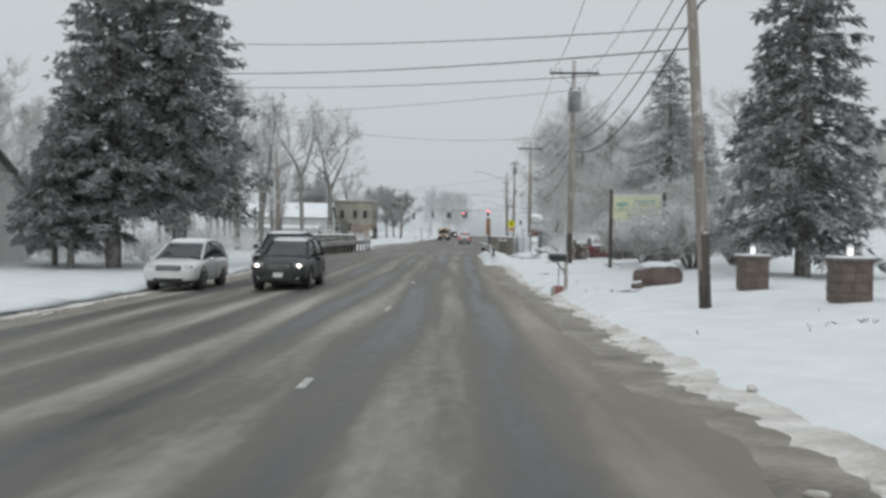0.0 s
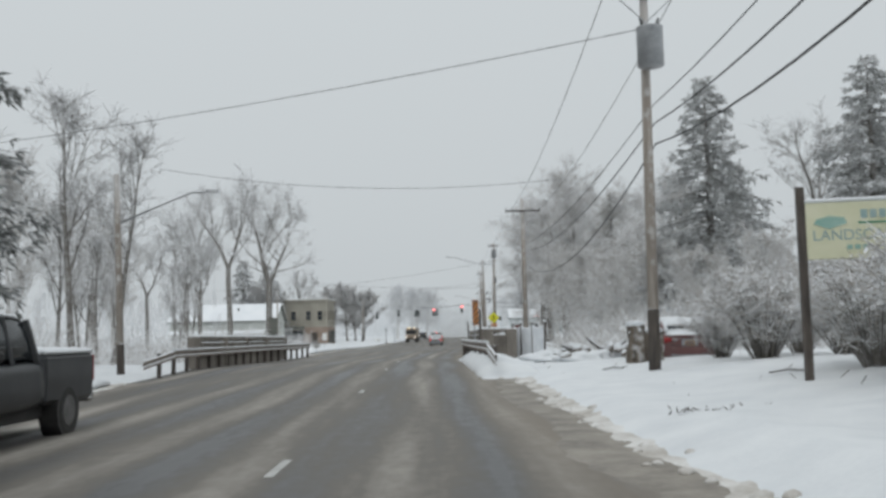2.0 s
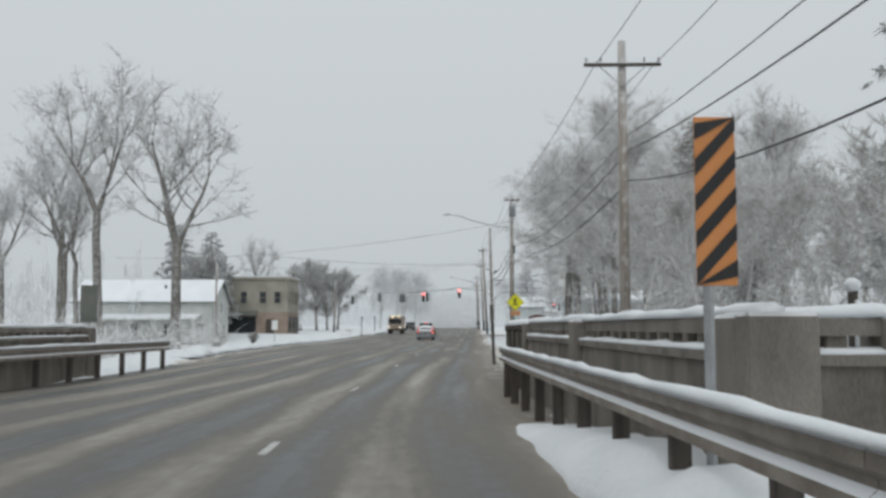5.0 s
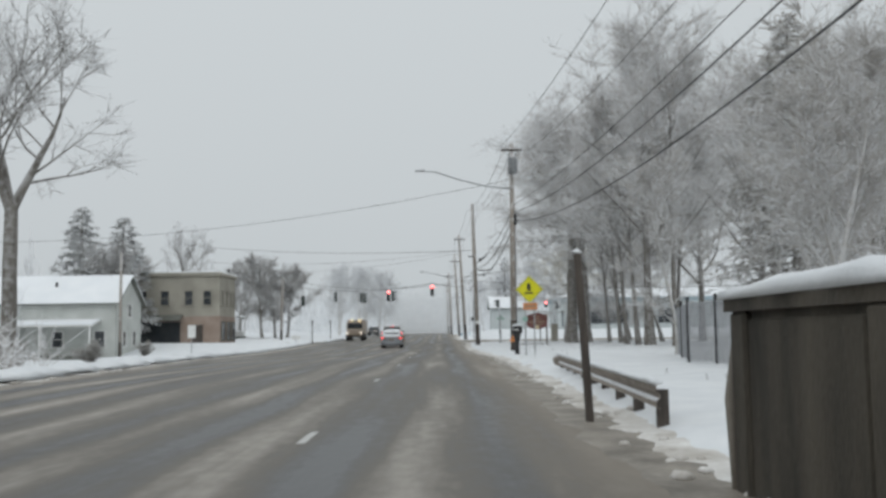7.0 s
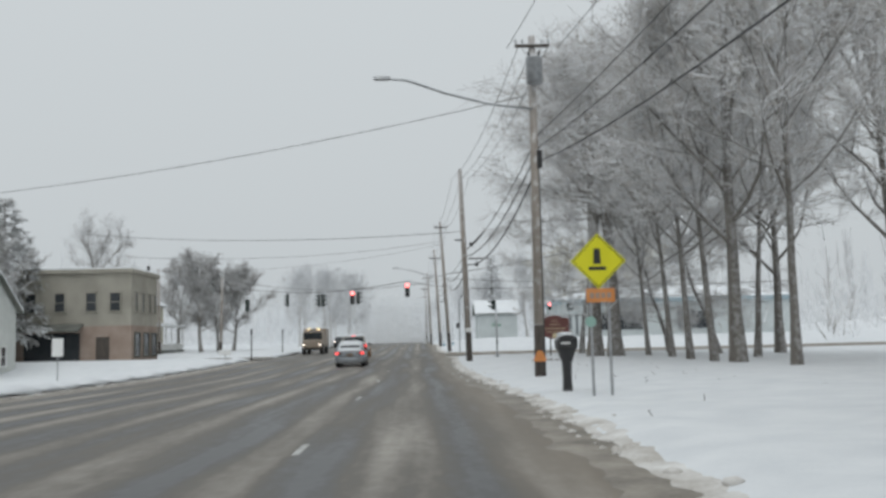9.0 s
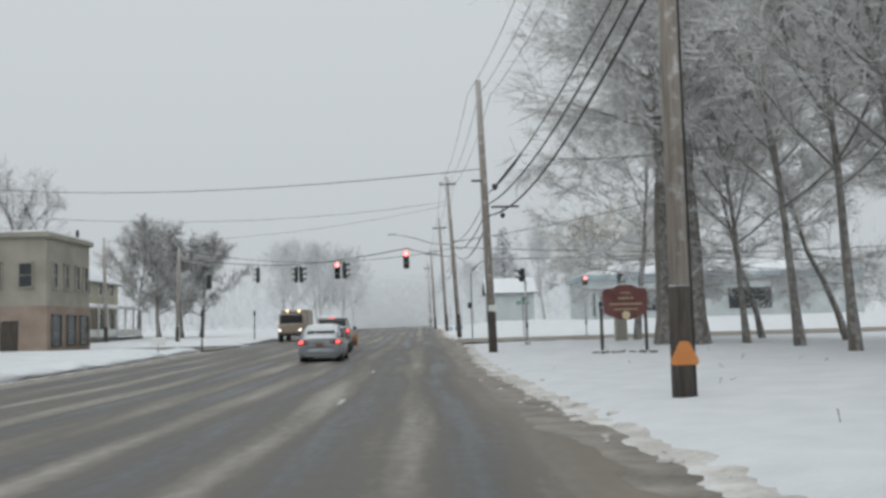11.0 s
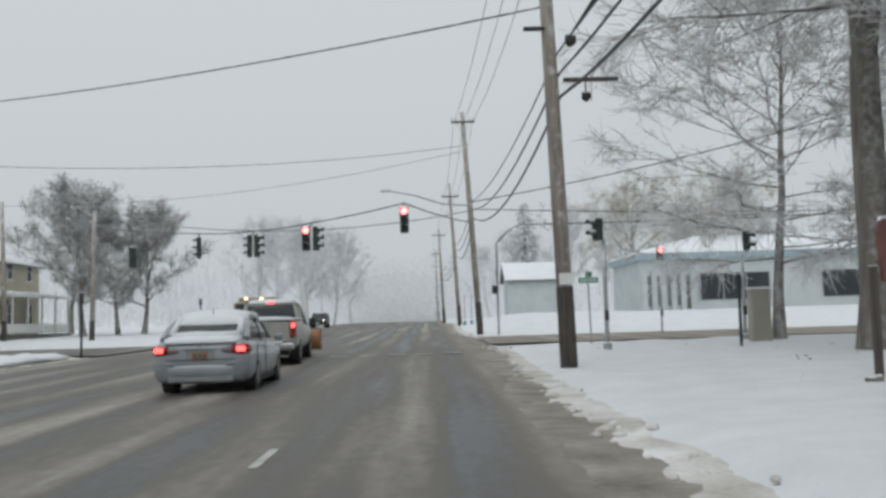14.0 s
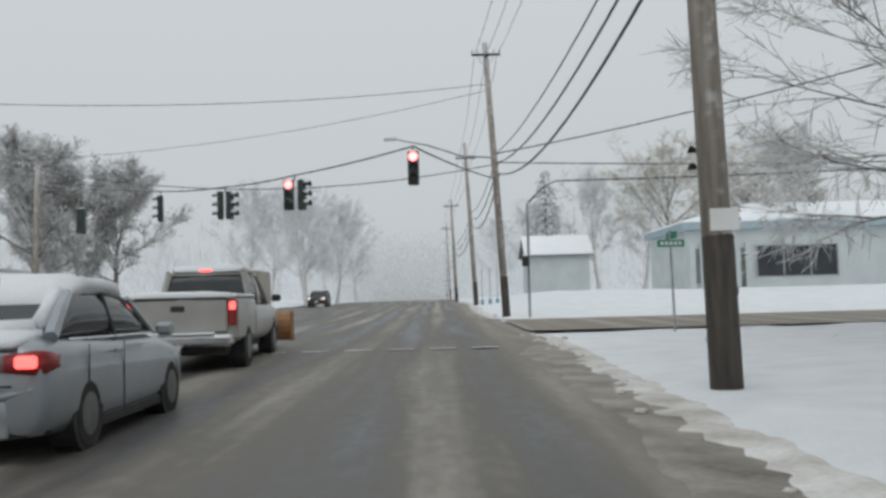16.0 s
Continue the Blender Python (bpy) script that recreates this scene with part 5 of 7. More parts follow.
word.body, word.size, word.extrude, word.align_x = "LANDSCAPING", 0.26, 0.004, "CENTER"
word.materials.append(BLUE_LETTER)
lettering = new("lettering", word)
lettering.parent = board
lettering.matrix_local = m @ pose(0.0, -0.031, -0.17, 90, 0, 0)
for k in range(3):
    part("letter_bar", Geo().box((-0.28 + k * 0.13, -0.03, -0.3), (0.09, 0.01, 0.08), 0.0, m), TEAL, board)

# rural mailbox with a red crate
x, y = 3.25, 27.4
root = thing("mailbox", x, y, ground_z(x, y), "black rural mailbox on a wooden post in the snow", "mailbox")
root.scale = (0.86, 0.86, 0.86)
part("post", Geo().box((0, 0, 0.5), (0.11, 0.11, 1.6), 0.012), POLE, root)
part("brace", Geo().tube([(-0.03, 0, 0.55), (-0.34, 0, 0.93)], 0.035, 4), POLE, root)
part("arm", Geo().box((-0.25, 0, 0.97), (0.55, 0.12, 0.06), 0.01), DARK_WOOD, root)
arch = [(-0.14, 0), (0.14, 0), (0.14, 0.14)] + [(0.14 * math.cos(a), 0.14 + 0.12 * math.sin(a)) for a in (0.5, 1.0, 1.57, 2.1, 2.6)] + [(-0.14, 0.14)]
box = part("box", Geo().prism(arch, 0.6, pose(-0.3, 0, 1.0, 0, 0, 90)), BLACK_METAL, root)
part("door", Geo().prism(arch, 0.02, pose(-0.612, 0, 1.0, 0, 0, 90)), BLACK_METAL, box)
part("snow_cap", Geo().box((-0.3, 0, 1.275), (0.6, 0.22, 0.05), 0.022), SNOW, root, "strip of snow")
root = thing("snow_shovel", x - 0.22, y + 0.05, ground_z(x - 0.22, y), "red plastic snow shovel stuck in the snow", "snow shovel")
root.scale = (0.8, 0.8, 0.8)
part("blade", Geo().loft([[(-0.2, 0.0, z), (0.2, 0.0, z), (0.2, 0.04 + c, z), (-0.2, 0.04 + c, z)] for z, c in ((-0.05, 0.0), (0.14, 0.04), (0.28, 0.02))]), RED_PLASTIC, root)
part("handle", Geo().tube([(0, 0.03, 0.25), (0.03, 0.12, 1.0)], 0.016, 6), DARK_WOOD, root)
root = thing("paper_tube", 2.85, 27.2, ground_z(2.85, 27.2), "low snow-covered post stub by the mailbox", "post")
part("shaft", Geo().box((0, 0, 0.1), (0.12, 0.1, 0.35), 0.015), POLE, root)

# upright stumps, rubble and fallen wood beside the yard
STUMP = material("weathered stump", (0.055, 0.045, 0.036), (0.21, 0.175, 0.14), 0.95, 6, 1.0, stretch=(1, 1, 0.25), snow=0.6, snow_from=0.6, wind=0.3, cling_most=0.7, fine=30)


def stump(x, y, w, h, seed, lean):
    z = ground_z(x, y)
    rng = random.Random(seed)
    root = thing("tree_stump", x, y, z, "tall upright brown stump capped with snow", "tree stump", "stumps by the rubble")
    rings = []
    for i in range(9):
        t = i / 8
        ring = []
        for j in range(20):
            a = j * math.pi / 10
            q = Vector((math.copysign(abs(math.cos(a)) ** 0.75, math.cos(a)), math.copysign(abs(math.sin(a)) ** 0.75, math.sin(a)), 0))
            r = w / 2 * (1.06 - 0.1 * t) * (1 + 0.24 * noise.noise(Vector((q.x * 1.6, q.y * 1.6, t * 2.2 + seed))) + 0.04 * math.sin(a * 7 + seed))
            ring.append((q.x * r + lean * t, q.y * r, -0.3 + (h + 0.3) * t + 0.04 * noise.noise(Vector((q.x, q.y, seed))) * t))
        rings.append(ring)
    part("trunk", Geo().loft(rings), STUMP, root, smooth=True)
    part("snow_cap", Geo().blob((lean, 0, h + 0.01), (w * 0.53, w * 0.53, 0.1), rng, 0.12, 7, 14, square=0.8), SNOW, root, "cushion of snow", smooth=True)
    for k in range(3):
        a = rng.uniform(3.3, 6.1)
        c = (math.cos(a) * w * 0.5 + lean * 0.6, math.sin(a) * w * 0.5, h * rng.uniform(0.35, 0.97))
        part("snow_patch", Geo().blob(c, (rng.uniform(0.03, 0.05), 0.03, rng.uniform(0.04, 0.14)), rng, 0.35, 5, 8), SNOW, root, "clinging patch of snow", smooth=True)


stump(6.3, 52.4, 0.54, 1.16, 2, 0.02)
stump(7.05, 53.2, 0.66, 0.94, 5, -0.02)
rng = random.Random(77)
for n in range(9):
    x, y = 4.4 + n * 0.33 + rng.uniform(-0.3, 0.3), 58.2 + rng.uniform(-1.6, 2.2)
    g = Geo().blob((0, 0, 0.0), (rng.uniform(0.6, 1.15), rng.uniform(0.4, 0.8), rng.uniform(0.16, 0.34)), rng, 0.3, 12, 24)
    part("mound", g, SNOW, thing("snow_mound", x, y, ground_z(x, y), "rounded mound of snow over rubble", "snow heap", "rubble heap"), smooth=True)
for n in range(18):
    x, y = rng.uniform(4.5, 7.2), rng.uniform(56.4, 59.2)
    w, d, h = rng.uniform(0.2, 0.5), rng.uniform(0.2, 0.45), rng.uniform(0.12, 0.26)
    if n == 0:
        x, y, w, d, h = 5.5, 57.4, 0.6, 0.45, 0.3
    root = thing("rubble_stone", x, y, ground_z(x, y) + rng.uniform(0.08, 0.34), "broken grey stone sticking out of the snow", "stone", "rubble heap", rng.uniform(-40, 40))
    m = pose(0, 0, h * 0.4, rng.uniform(-14, 14), rng.uniform(-16, 16), 0)
    part("rock", Geo().blob((0, 0, 0), (w * 0.52, d * 0.52, h * 0.55), rng, 0.25, 6, 9, square=0.6), STONE, root).matrix_local = m
    part("snow_cap", Geo().blob((0, 0, 0), (w * 0.52, d * 0.52, 0.09), rng, 0.2, 6, 12), SNOW, root, "layer of snow", smooth=True).matrix_local = m @ pose(0, 0.04, h * 0.5)
for n, (x, y, turn, rise) in enumerate(((6.4, 58.4, 160, 0.75), (6.9, 58.2, 40, 0.5), (5.2, 57.8, 210, 0.3))):
    root = thing("fallen_log", x, y, ground_z(x, y) + 0.25, "broken log lying on the rubble with snow", "log", "rubble heap", turn)
    part("branch", Geo().tube([(-0.3, 0, 0.05), (0.15, 0.03, 0.14), (0.6, 0.06, 0.14 + rise * 0.5)], [0.07, 0.06, 0.035], 8), DARK_WOOD, root)
    part("snow_ridge", Geo().tube([(-0.25, 0, 0.11), (0.15, 0.03, 0.2), (0.57, 0.06, 0.17 + rise * 0.5)], [0.035, 0.04, 0.02], 6), SNOW, root, "ridge of snow", smooth=True)

# broken branches that lie in the snow
for x, y, turn, ln in ((7.0, 41.6, 12, 1.0), (5.0, 49.0, 5, 0.7), (4.75, 25.2, 5, 0.75)):
    root = thing("fallen_branch", x, y, ground_z(x, y) + 0.02, "dark broken branch half buried in snow", "branch", "branches on the verge", turn)
    part("stick", Geo().tube([(-ln / 2, 0, 0.0), (-ln * 0.1, 0.05, 0.05), (ln * 0.25, -0.03, 0.03), (ln / 2, 0.06, 0.09)], [0.022, 0.026, 0.02, 0.01], 6), DARK_WOOD, root)
    part("side_twig", Geo().tube([(-ln * 0.1, 0.05, 0.05), (ln * 0.1, 0.16, 0.14), (ln * 0.2, 0.3, 0.17)], [0.02, 0.014, 0.006], 5), DARK_WOOD, root)

# small sticks that poke out of the snow on the verges
g = Geo()
for n in range(150):
    x = rng.uniform(3.4, 13)
    y = rng.uniform(2, 182)
    z = ground_z(x, y)
    a, ln = rng.uniform(0, 6.28), rng.uniform(0.05, 0.2)
    g.tube([(x, y, z - 0.02), (x + math.cos(a) * ln, y + math.sin(a) * ln, z + rng.uniform(0.02, 0.14))], 0.008, 3, cap=False)
for n in range(5):
    cx, cy = rng.uniform(3.3, 8.5), rng.uniform(6, 40)
    for k in range(rng.randint(6, 16)):
        x, y = cx + rng.gauss(0, 0.5), cy + rng.gauss(0, 0.08)
        if x < right_edge(y) + 0.6:
            continue
        z = ground_z(x, y)
        a, ln = rng.uniform(0, 6.28), rng.uniform(0.05, 0.16)
        g.tube([(x, y, z - 0.02), (x + math.cos(a) * ln, y + math.sin(a) * ln, z + rng.uniform(0.02, 0.07))], 0.01, 3, cap=False)
tagged(part("dead_stalks", g, DARK_WOOD), "dead stalks and twigs poking out of the snow", "twigs", kind="stuff")

# ---------------------------------------------------------------- roadside things after the bridge
x, y = 4.15, 127.1
zb = ground_z(x, y)
root = thing("crossing_sign", x, y, zb, "bright yellow diamond crossing sign on two posts", "road sign")
for s in (-0.2, 0.22):
    part("post", Geo().box((s, 0.03, (3.2 - zb) / 2 - 0.15), (0.06, 0.05, 3.2 - zb + 0.3), 0.006), STEEL, root)
R = 0.645
dia = [(0, -R), (R, 0), (0, R), (-R, 0)]
panel = part("panel", Geo().prism([(a, b) for a, b in dia], 0.012, pose(0, -0.01, 3.25 - zb)), YELLOW, root)
for lo, hi in ((0.58, 0.6),):
    ring = [(a * hi / R, b * hi / R) for a, b in dia]
    inner = [(a * lo / R, b * lo / R) for a, b in dia]
    g = Geo()
    for k in range(4):
        g.prism([inner[k], ring[k], ring[(k + 1) % 4], inner[(k + 1) % 4]], 0.004, pose(0, -0.02, 3.25 - zb))
    part("border", g, MARK_BLACK, panel, "thin black border")
SYMBOL = ([(-0.07, 0.28), (0.07, 0.28), (0.09, -0.08), (-0.09, -0.08)], [(-0.2, -0.14), (0.2, -0.14), (0.2, -0.22), (-0.2, -0.22)])
g = Geo()
for pts in SYMBOL:
    g.prism(pts, 0.005, pose(-0.02, -0.0195, 3.26 - zb))
part("symbol", g, MARK_BLACK, panel, "plain black shape")
plate = part("lower_plate", Geo().box((0.03, -0.015, 2.46 - zb), (0.66, 0.012, 0.32), 0.004), ORANGE, root, "orange plate below")
for k in range(4):
    part("letter_bar", Geo().box((-0.17 + k * 0.13, -0.024, 2.46 - zb), (0.09, 0.005, 0.12)), PINK_BRICK, plate)
part("small_plate", Geo().tube([(-0.22, -0.02, 1.86 - zb), (-0.22, 0.0, 1.86 - zb)], 0.13, 12), TEAL, root, "small green plate")

x, y = 3.72, 129.5
root = thing("mailbox", x, y, ground_z(x, y), "large black moulded mailbox with snow on top", "mailbox")
part("pedestal", Geo().loft([[(-w, -w, z), (w, -w, z), (w, w, z), (-w, w, z)] for w, z in ((0.12, -0.1), (0.1, 0.3), (0.11, 0.7), (0.2, 1.0), (0.24, 1.08))]), BLACK_METAL, root)
arch = [(-0.25, 0), (0.25, 0), (0.25, 0.2)] + [(0.25 * math.cos(a), 0.2 + 0.12 * math.sin(a)) for a in (0.5, 1.0, 1.57, 2.1, 2.6)] + [(-0.25, 0.2)]
part("box", Geo().prism(arch, 0.6, pose(0, 0, 1.08)), BLACK_METAL, root)
part("snow_cap", Geo().blob((0, 0, 1.4), (0.24, 0.3, 0.08), random.Random(2), 0.1, 6, 12), SNOW, root, "cap of snow", smooth=True)
part("flag", Geo().box((-0.06, -0.31, 1.2), (0.24, 0.01, 0.05)), WHITE, root)

FADED_GOLD = material("weathered gold lettering", (0.36, 0.27, 0.18), (0.48, 0.38, 0.26), 0.7, 5, 0.0)
# carved town board
root = thing("carved_sign", 0, 0, 0, "maroon carved wooden board with pale lettering on two posts", "sign")
for x, y, zt in ((6.88, 160.1, 1.9), (8.66, 160.4, 1.9)):
    z = ground_z(x, y)
    part("post", Geo().box((x, y, (zt + z) / 2 - 0.1), (0.11, 0.11, zt - z + 0.3), 0.012), DARK_WOOD, root, "dark wooden post")
m = pose(7.85, 160.2, 0.16, 0, 0, 8)
out = [(-0.85, 1.55), (-0.55, 1.42), (-0.2, 1.3), (0.2, 1.3), (0.55, 1.42), (0.85, 1.55), (0.9, 2.3), (0.82, 2.5), (0.5, 2.52), (0.3, 2.62), (0, 2.66), (-0.3, 2.62), (-0.5, 2.52), (-0.82, 2.5), (-0.9, 2.3)]
board = part("board", Geo().prism(out, 0.08, m), MAROON, root)
ridge = [(-0.86, 2.47), (-0.82, 2.5), (-0.5, 2.52), (-0.3, 2.62), (0, 2.66), (0.3, 2.62), (0.5, 2.52), (0.82, 2.5), (0.86, 2.47)]
part("snow_cap", Geo().prism([(a, b + 0.004) for a, b in ridge] + [(a, b + 0.045) for a, b in ridge[-2:0:-1]], 0.1, m), SNOW, root, "thin line of snow")
for z, n, w, hh in ((2.33, 3, 0.1, 0.07), (2.12, 4, 0.13, 0.1), (1.9, 8, 0.13, 0.12), (1.7, 6, 0.13, 0.1)):
    for k in range(n):
        part("letter_bar", Geo().box(((k - (n - 1) / 2) * w * 1.25, -0.045, z), (w * 1.1, 0.012, hh * 0.62), 0.0, m), FADED_GOLD, board)
part("seal", Geo().tube([m @ Vector((0, -0.05, 1.47)), m @ Vector((0, -0.06, 1.47))], 0.16, 16), GOLD, board, "round pale seal")
for n in range(12):
    x, y = 6.2 + rng.uniform(0, 3.0), 158.9 + rng.uniform(-0.4, 0.6)
    s = rng.uniform(0.2, 0.45)
    boulder("edging_stone", x, y, (s, s * 0.6, s * 0.35), "small stone of a snowed-in flower bed", STONE, 100 + n, "stone", "flower bed stones", rng.uniform(0, 360), 0.25)

# tan utility cabinet and the street name sign at the corner
x, y = 11.4, 178.0
root = thing("utility_cabinet", x, y, ground_z(x, y), "tall tan metal utility cabinet in the snow", "cabinet")
part("body", Geo().box((0, 0, 0.85), (0.66, 0.5, 1.9), 0.03), TAN_STUCCO, root)
part("door", Geo().box((0, -0.255, 0.9), (0.56, 0.02, 1.5), 0.008), TAN_STUCCO, root)
part("lid", Geo().box((0, 0, 1.83), (0.74, 0.58, 0.07), 0.03), SNOW, root, "lid under snow")
x, y = 6.27, 182.0
zb = ground_z(x, y)
root = thing("street_sign", x, y, zb, "green street name plates on a slim post", "street sign")
part("post", Geo().tube([(0, 0, -0.2), (-0.05, 0, 3.05 - zb)], 0.035, 8), STEEL, root)
for k, (z, turn) in enumerate(((2.68, 8), (2.9, 98))):
    m = pose(-0.04, 0, z - zb, 0, 0, turn)
    plate = part("name_plate", Geo().box((0.0, -0.03, 0), (0.78, 0.01, 0.2), 0.003, m), GREEN, root)
    for j in range(5):
        part("letter_bar", Geo().box((-0.26 + j * 0.13, -0.037, 0), (0.09, 0.004, 0.1), 0.0, m), WHITE, plate)
# road sign seen from behind and a low cabinet on the far bank
x, y = -12.15, 91.5
zb = ground_z(x, y)
root = thing("road_sign", x, y, zb, "back of a grey road sign beyond the bridge", "road sign")
part("post", Geo().tube([(0, 0, -0.2), (0, 0, 2.9 - zb)], 0.04, 6), STEEL, root)
part("panel", Geo().box((0, -0.05, 2.25 - zb), (0.6, 0.02, 1.3), 0.006), DARK_SIDING, root)
x, y = -20.0, 158.4
zb = ground_z(x, y)
root = thing("road_sign", x, y, zb, "small pale road sign on a post across the road", "road sign")
part("post", Geo().tube([(0, 0, -0.2), (0, 0, 2.15 - zb)], 0.035, 6), STEEL, root)
part("panel", Geo().box((0, -0.04, 1.65 - zb), (0.62, 0.02, 1.0), 0.006), WHITE, root)
x, y = -14.3, 175.5
root = thing("low_board", x, y, ground_z(x, y), "low white board on a short post in the snow", "sign")
part("post", Geo().tube([(0, 0, -0.2), (0, 0, 0.6)], 0.04, 6), STEEL, root)
part("panel", Geo().box((0, -0.04, 0.75), (0.85, 0.03, 0.4), 0.01), WHITE, root)
# lane dashes and the stop bar
WORN = material("worn road paint", (0.33, 0.33, 0.32), (0.6, 0.6, 0.58), 0.7, 4, 0.05)
for k in range(13):
    y = 9 + k * 12.2
    part("lane_dash", Geo().box((-1.65, y, road_z(y) + 0.026), (0.1, 1.3, 0.01)), WORN, road, "worn white lane dash")
for k in range(7):
    part("stop_bar", Geo().box((-4.9 + k * 0.95, 177.2, road_z(177.2) + 0.035), (0.6, 0.35, 0.012)), WORN, road, "worn white stop bar")

# ploughed slush along the road's edges
def slush(side, y0, y1, seed):
    """A low uneven ridge of slush with ragged edges."""
    g = Geo()
    n = int((y1 - y0) / 0.22)
    for i in range(n + 1):
        y = y0 + (y1 - y0) * i / n
        e = right_edge(y) if side > 0 else left_edge(y)
        rag = 0.3 * noise.noise(Vector((seed, y * 0.45, 0))) + 0.14 * noise.noise(Vector((seed, y * 1.7, 5))) + 0.06 * noise.noise(Vector((seed, y * 3.1, 2)))
        for k, (o, h) in enumerate(((-0.16, -0.01), (0.0, 0.006), (0.14, 0.016), (0.28, 0.022), (0.42, 0.018), (0.6, 0.01))):
            x = e + side * (o + rag * (1.2 - k * 0.22))
            lump = 0.5 + 1.5 * max(0, 0.4 + noise.noise(Vector((x * 3.5, y * 2.2, seed)))) + 0.5 * noise.noise(Vector((x * 9, y * 6, seed)))
            base = max(road_z(y) + fall(x, y) + 0.03 * math.sin(math.pi * min(1, max(0, (x - left_edge(y) + 0.2) / (right_edge(y) - left_edge(y) + 0.4)))), ground_z(x, y))
            g.v.append((x, y, base + (h * lump if 0 < k < 5 else -0.02)))
    g.f = [(i * 6 + k, i * 6 + k + 1, (i + 1) * 6 + k + 1, (i + 1) * 6 + k)[::side] for i in range(n) for k in range(5)]
    film = Geo()
    n = int((y1 - y0) / 0.3)
    for i in range(n + 1):
        y = y0 + (y1 - y0) * i / n
        e = right_edge(y) if side > 0 else left_edge(y)
        reach = 0.75 + 0.55 * noise.noise(Vector((seed, y * 0.22, 9))) + 0.3 * noise.noise(Vector((seed, y * 0.9, 3))) + 0.14 * noise.noise(Vector((seed, y * 2.7, 7)))
        for k in range(5):
            x = e + side * (0.2 - (reach + 0.2) * (1 - k / 4))
            base = road_z(y) + fall(x, y) + 0.03 * math.sin(math.pi * min(1, max(0, (x - left_edge(y) + 0.2) / (right_edge(y) - left_edge(y) + 0.4))))
            film.v.append((x, y, base + (-0.012, 0.005, 0.008, 0.011, 0.012)[k] + 0.007 * noise.noise(Vector((x * 4, y * 2.5, seed)))))
    film.f = [(i * 5 + k, i * 5 + k + 1, (i + 1) * 5 + k + 1, (i + 1) * 5 + k)[::side] for i in range(n) for k in range(4)]
    tagged(part("slush_film", film, BROWN_SLUSH, smooth=True), "thin churned brown slush along the road's edge", "slush", kind="stuff")
    clods = Geo()
    rng = random.Random(int(seed * 7))
    for k in range(int((y1 - y0) * 1.6)):
        y = rng.uniform(y0, y1)
        e = right_edge(y) if side > 0 else left_edge(y)
        x = e + side * rng.gauss(0.12, 0.22)
        s = rng.uniform(0.025, 0.08)
        base = max(road_z(y) + fall(x, y), ground_z(x, y)) + 0.02
        clods.blob((x, y, base), (s * rng.uniform(0.9, 1.7), s * rng.uniform(0.9, 1.8), s * 0.7), rng, 0.25, 4, 6)
    tagged(part("slush_clods", clods, DIRTY_SNOW, smooth=True), "small clods of frozen slush beside the road", "slush", kind="stuff")
    tagged(part("slush", g, DIRTY_SNOW, smooth=True), "ragged dirty slush ploughed to the road's edge", "slush", kind="stuff")


# a low bank of snow behind the rail
g = Geo()
rings = []
for i in range(61):
    y = 49.6 + i * 0.4
    h = 0.62 * math.sin(math.pi * min(1, i / 9, (60 - i) / 24) / 2) * (0.85 + 0.3 * noise.noise(Vector((1, y * 1.3, 0))))
    w = 0.1 * noise.noise(Vector((4, y * 0.9, 0)))
    rings.append([(1.3 + w, y, -0.1), (1.42 + w, y, h * 0.38), (1.6 + w * 0.6, y, h * 0.78), (1.8, y, h), (2.2, y, h * 1.05), (2.95 if y < 65 else 2.3, y, h * 0.75), (3.7 if y < 65 else 2.34, y, -0.1)])
tagged(part("snow_bank", g.loft(rings), SNOW, smooth=True), "low bank of ploughed snow round the guard rail", "snow bank", kind="stuff")
slush(1, -12, 183, 3.0)
slush(1, 199, 260, 4.0)


def snow_heaps(x_of, y0, y1, width, height, seed, label):
    """A lumpy windrow of ploughed snow."""
    g = Geo()
    n = int((y1 - y0) / 0.35)
    rings = []
    for i in range(n + 1):
        y = y0 + (y1 - y0) * i / n
        k = max(0.15, 0.55 + 0.9 * noise.noise(Vector((seed, y * 0.55, 1))) + 0.35 * noise.noise(Vector((seed, y * 1.9, 4))))
        if i in (0, n):
            k = 0.1
        x, z = x_of(y), ground_z(x_of(y), y)
        rings.append([(x + width * o * (0.8 + 0.2 * k), y, z + height * k * h + 0.05 * noise.noise(Vector((o * 4, y * 2.3, seed))) * (h > 0)) for o, h in ((-0.5, -0.3), (-0.36, 0.45), (-0.15, 0.92), (0.1, 1.0), (0.32, 0.55), (0.5, -0.3))])
    return tagged(part("snow_windrow", g.loft(rings), SNOW, smooth=True), label, "snow bank", kind="stuff")


snow_heaps(lambda y: left_edge(y) - 0.9, 99, 182, 1.5, 0.32, 11, "lumpy white bank of ploughed snow along the kerb")
snow_heaps(lambda y: left_edge(y) - 1.0, -8, 54, 1.4, 0.24, 12, "low bank of ploughed snow along the verge")
snow_heaps(lambda y: left_edge(y) - 0.9, 199, 262, 1.5, 0.3, 13, "lumpy white bank of ploughed snow past the crossing")
slush(-1, -12, 55, 5.0)
slush(-1, 95, 183, 6.0)


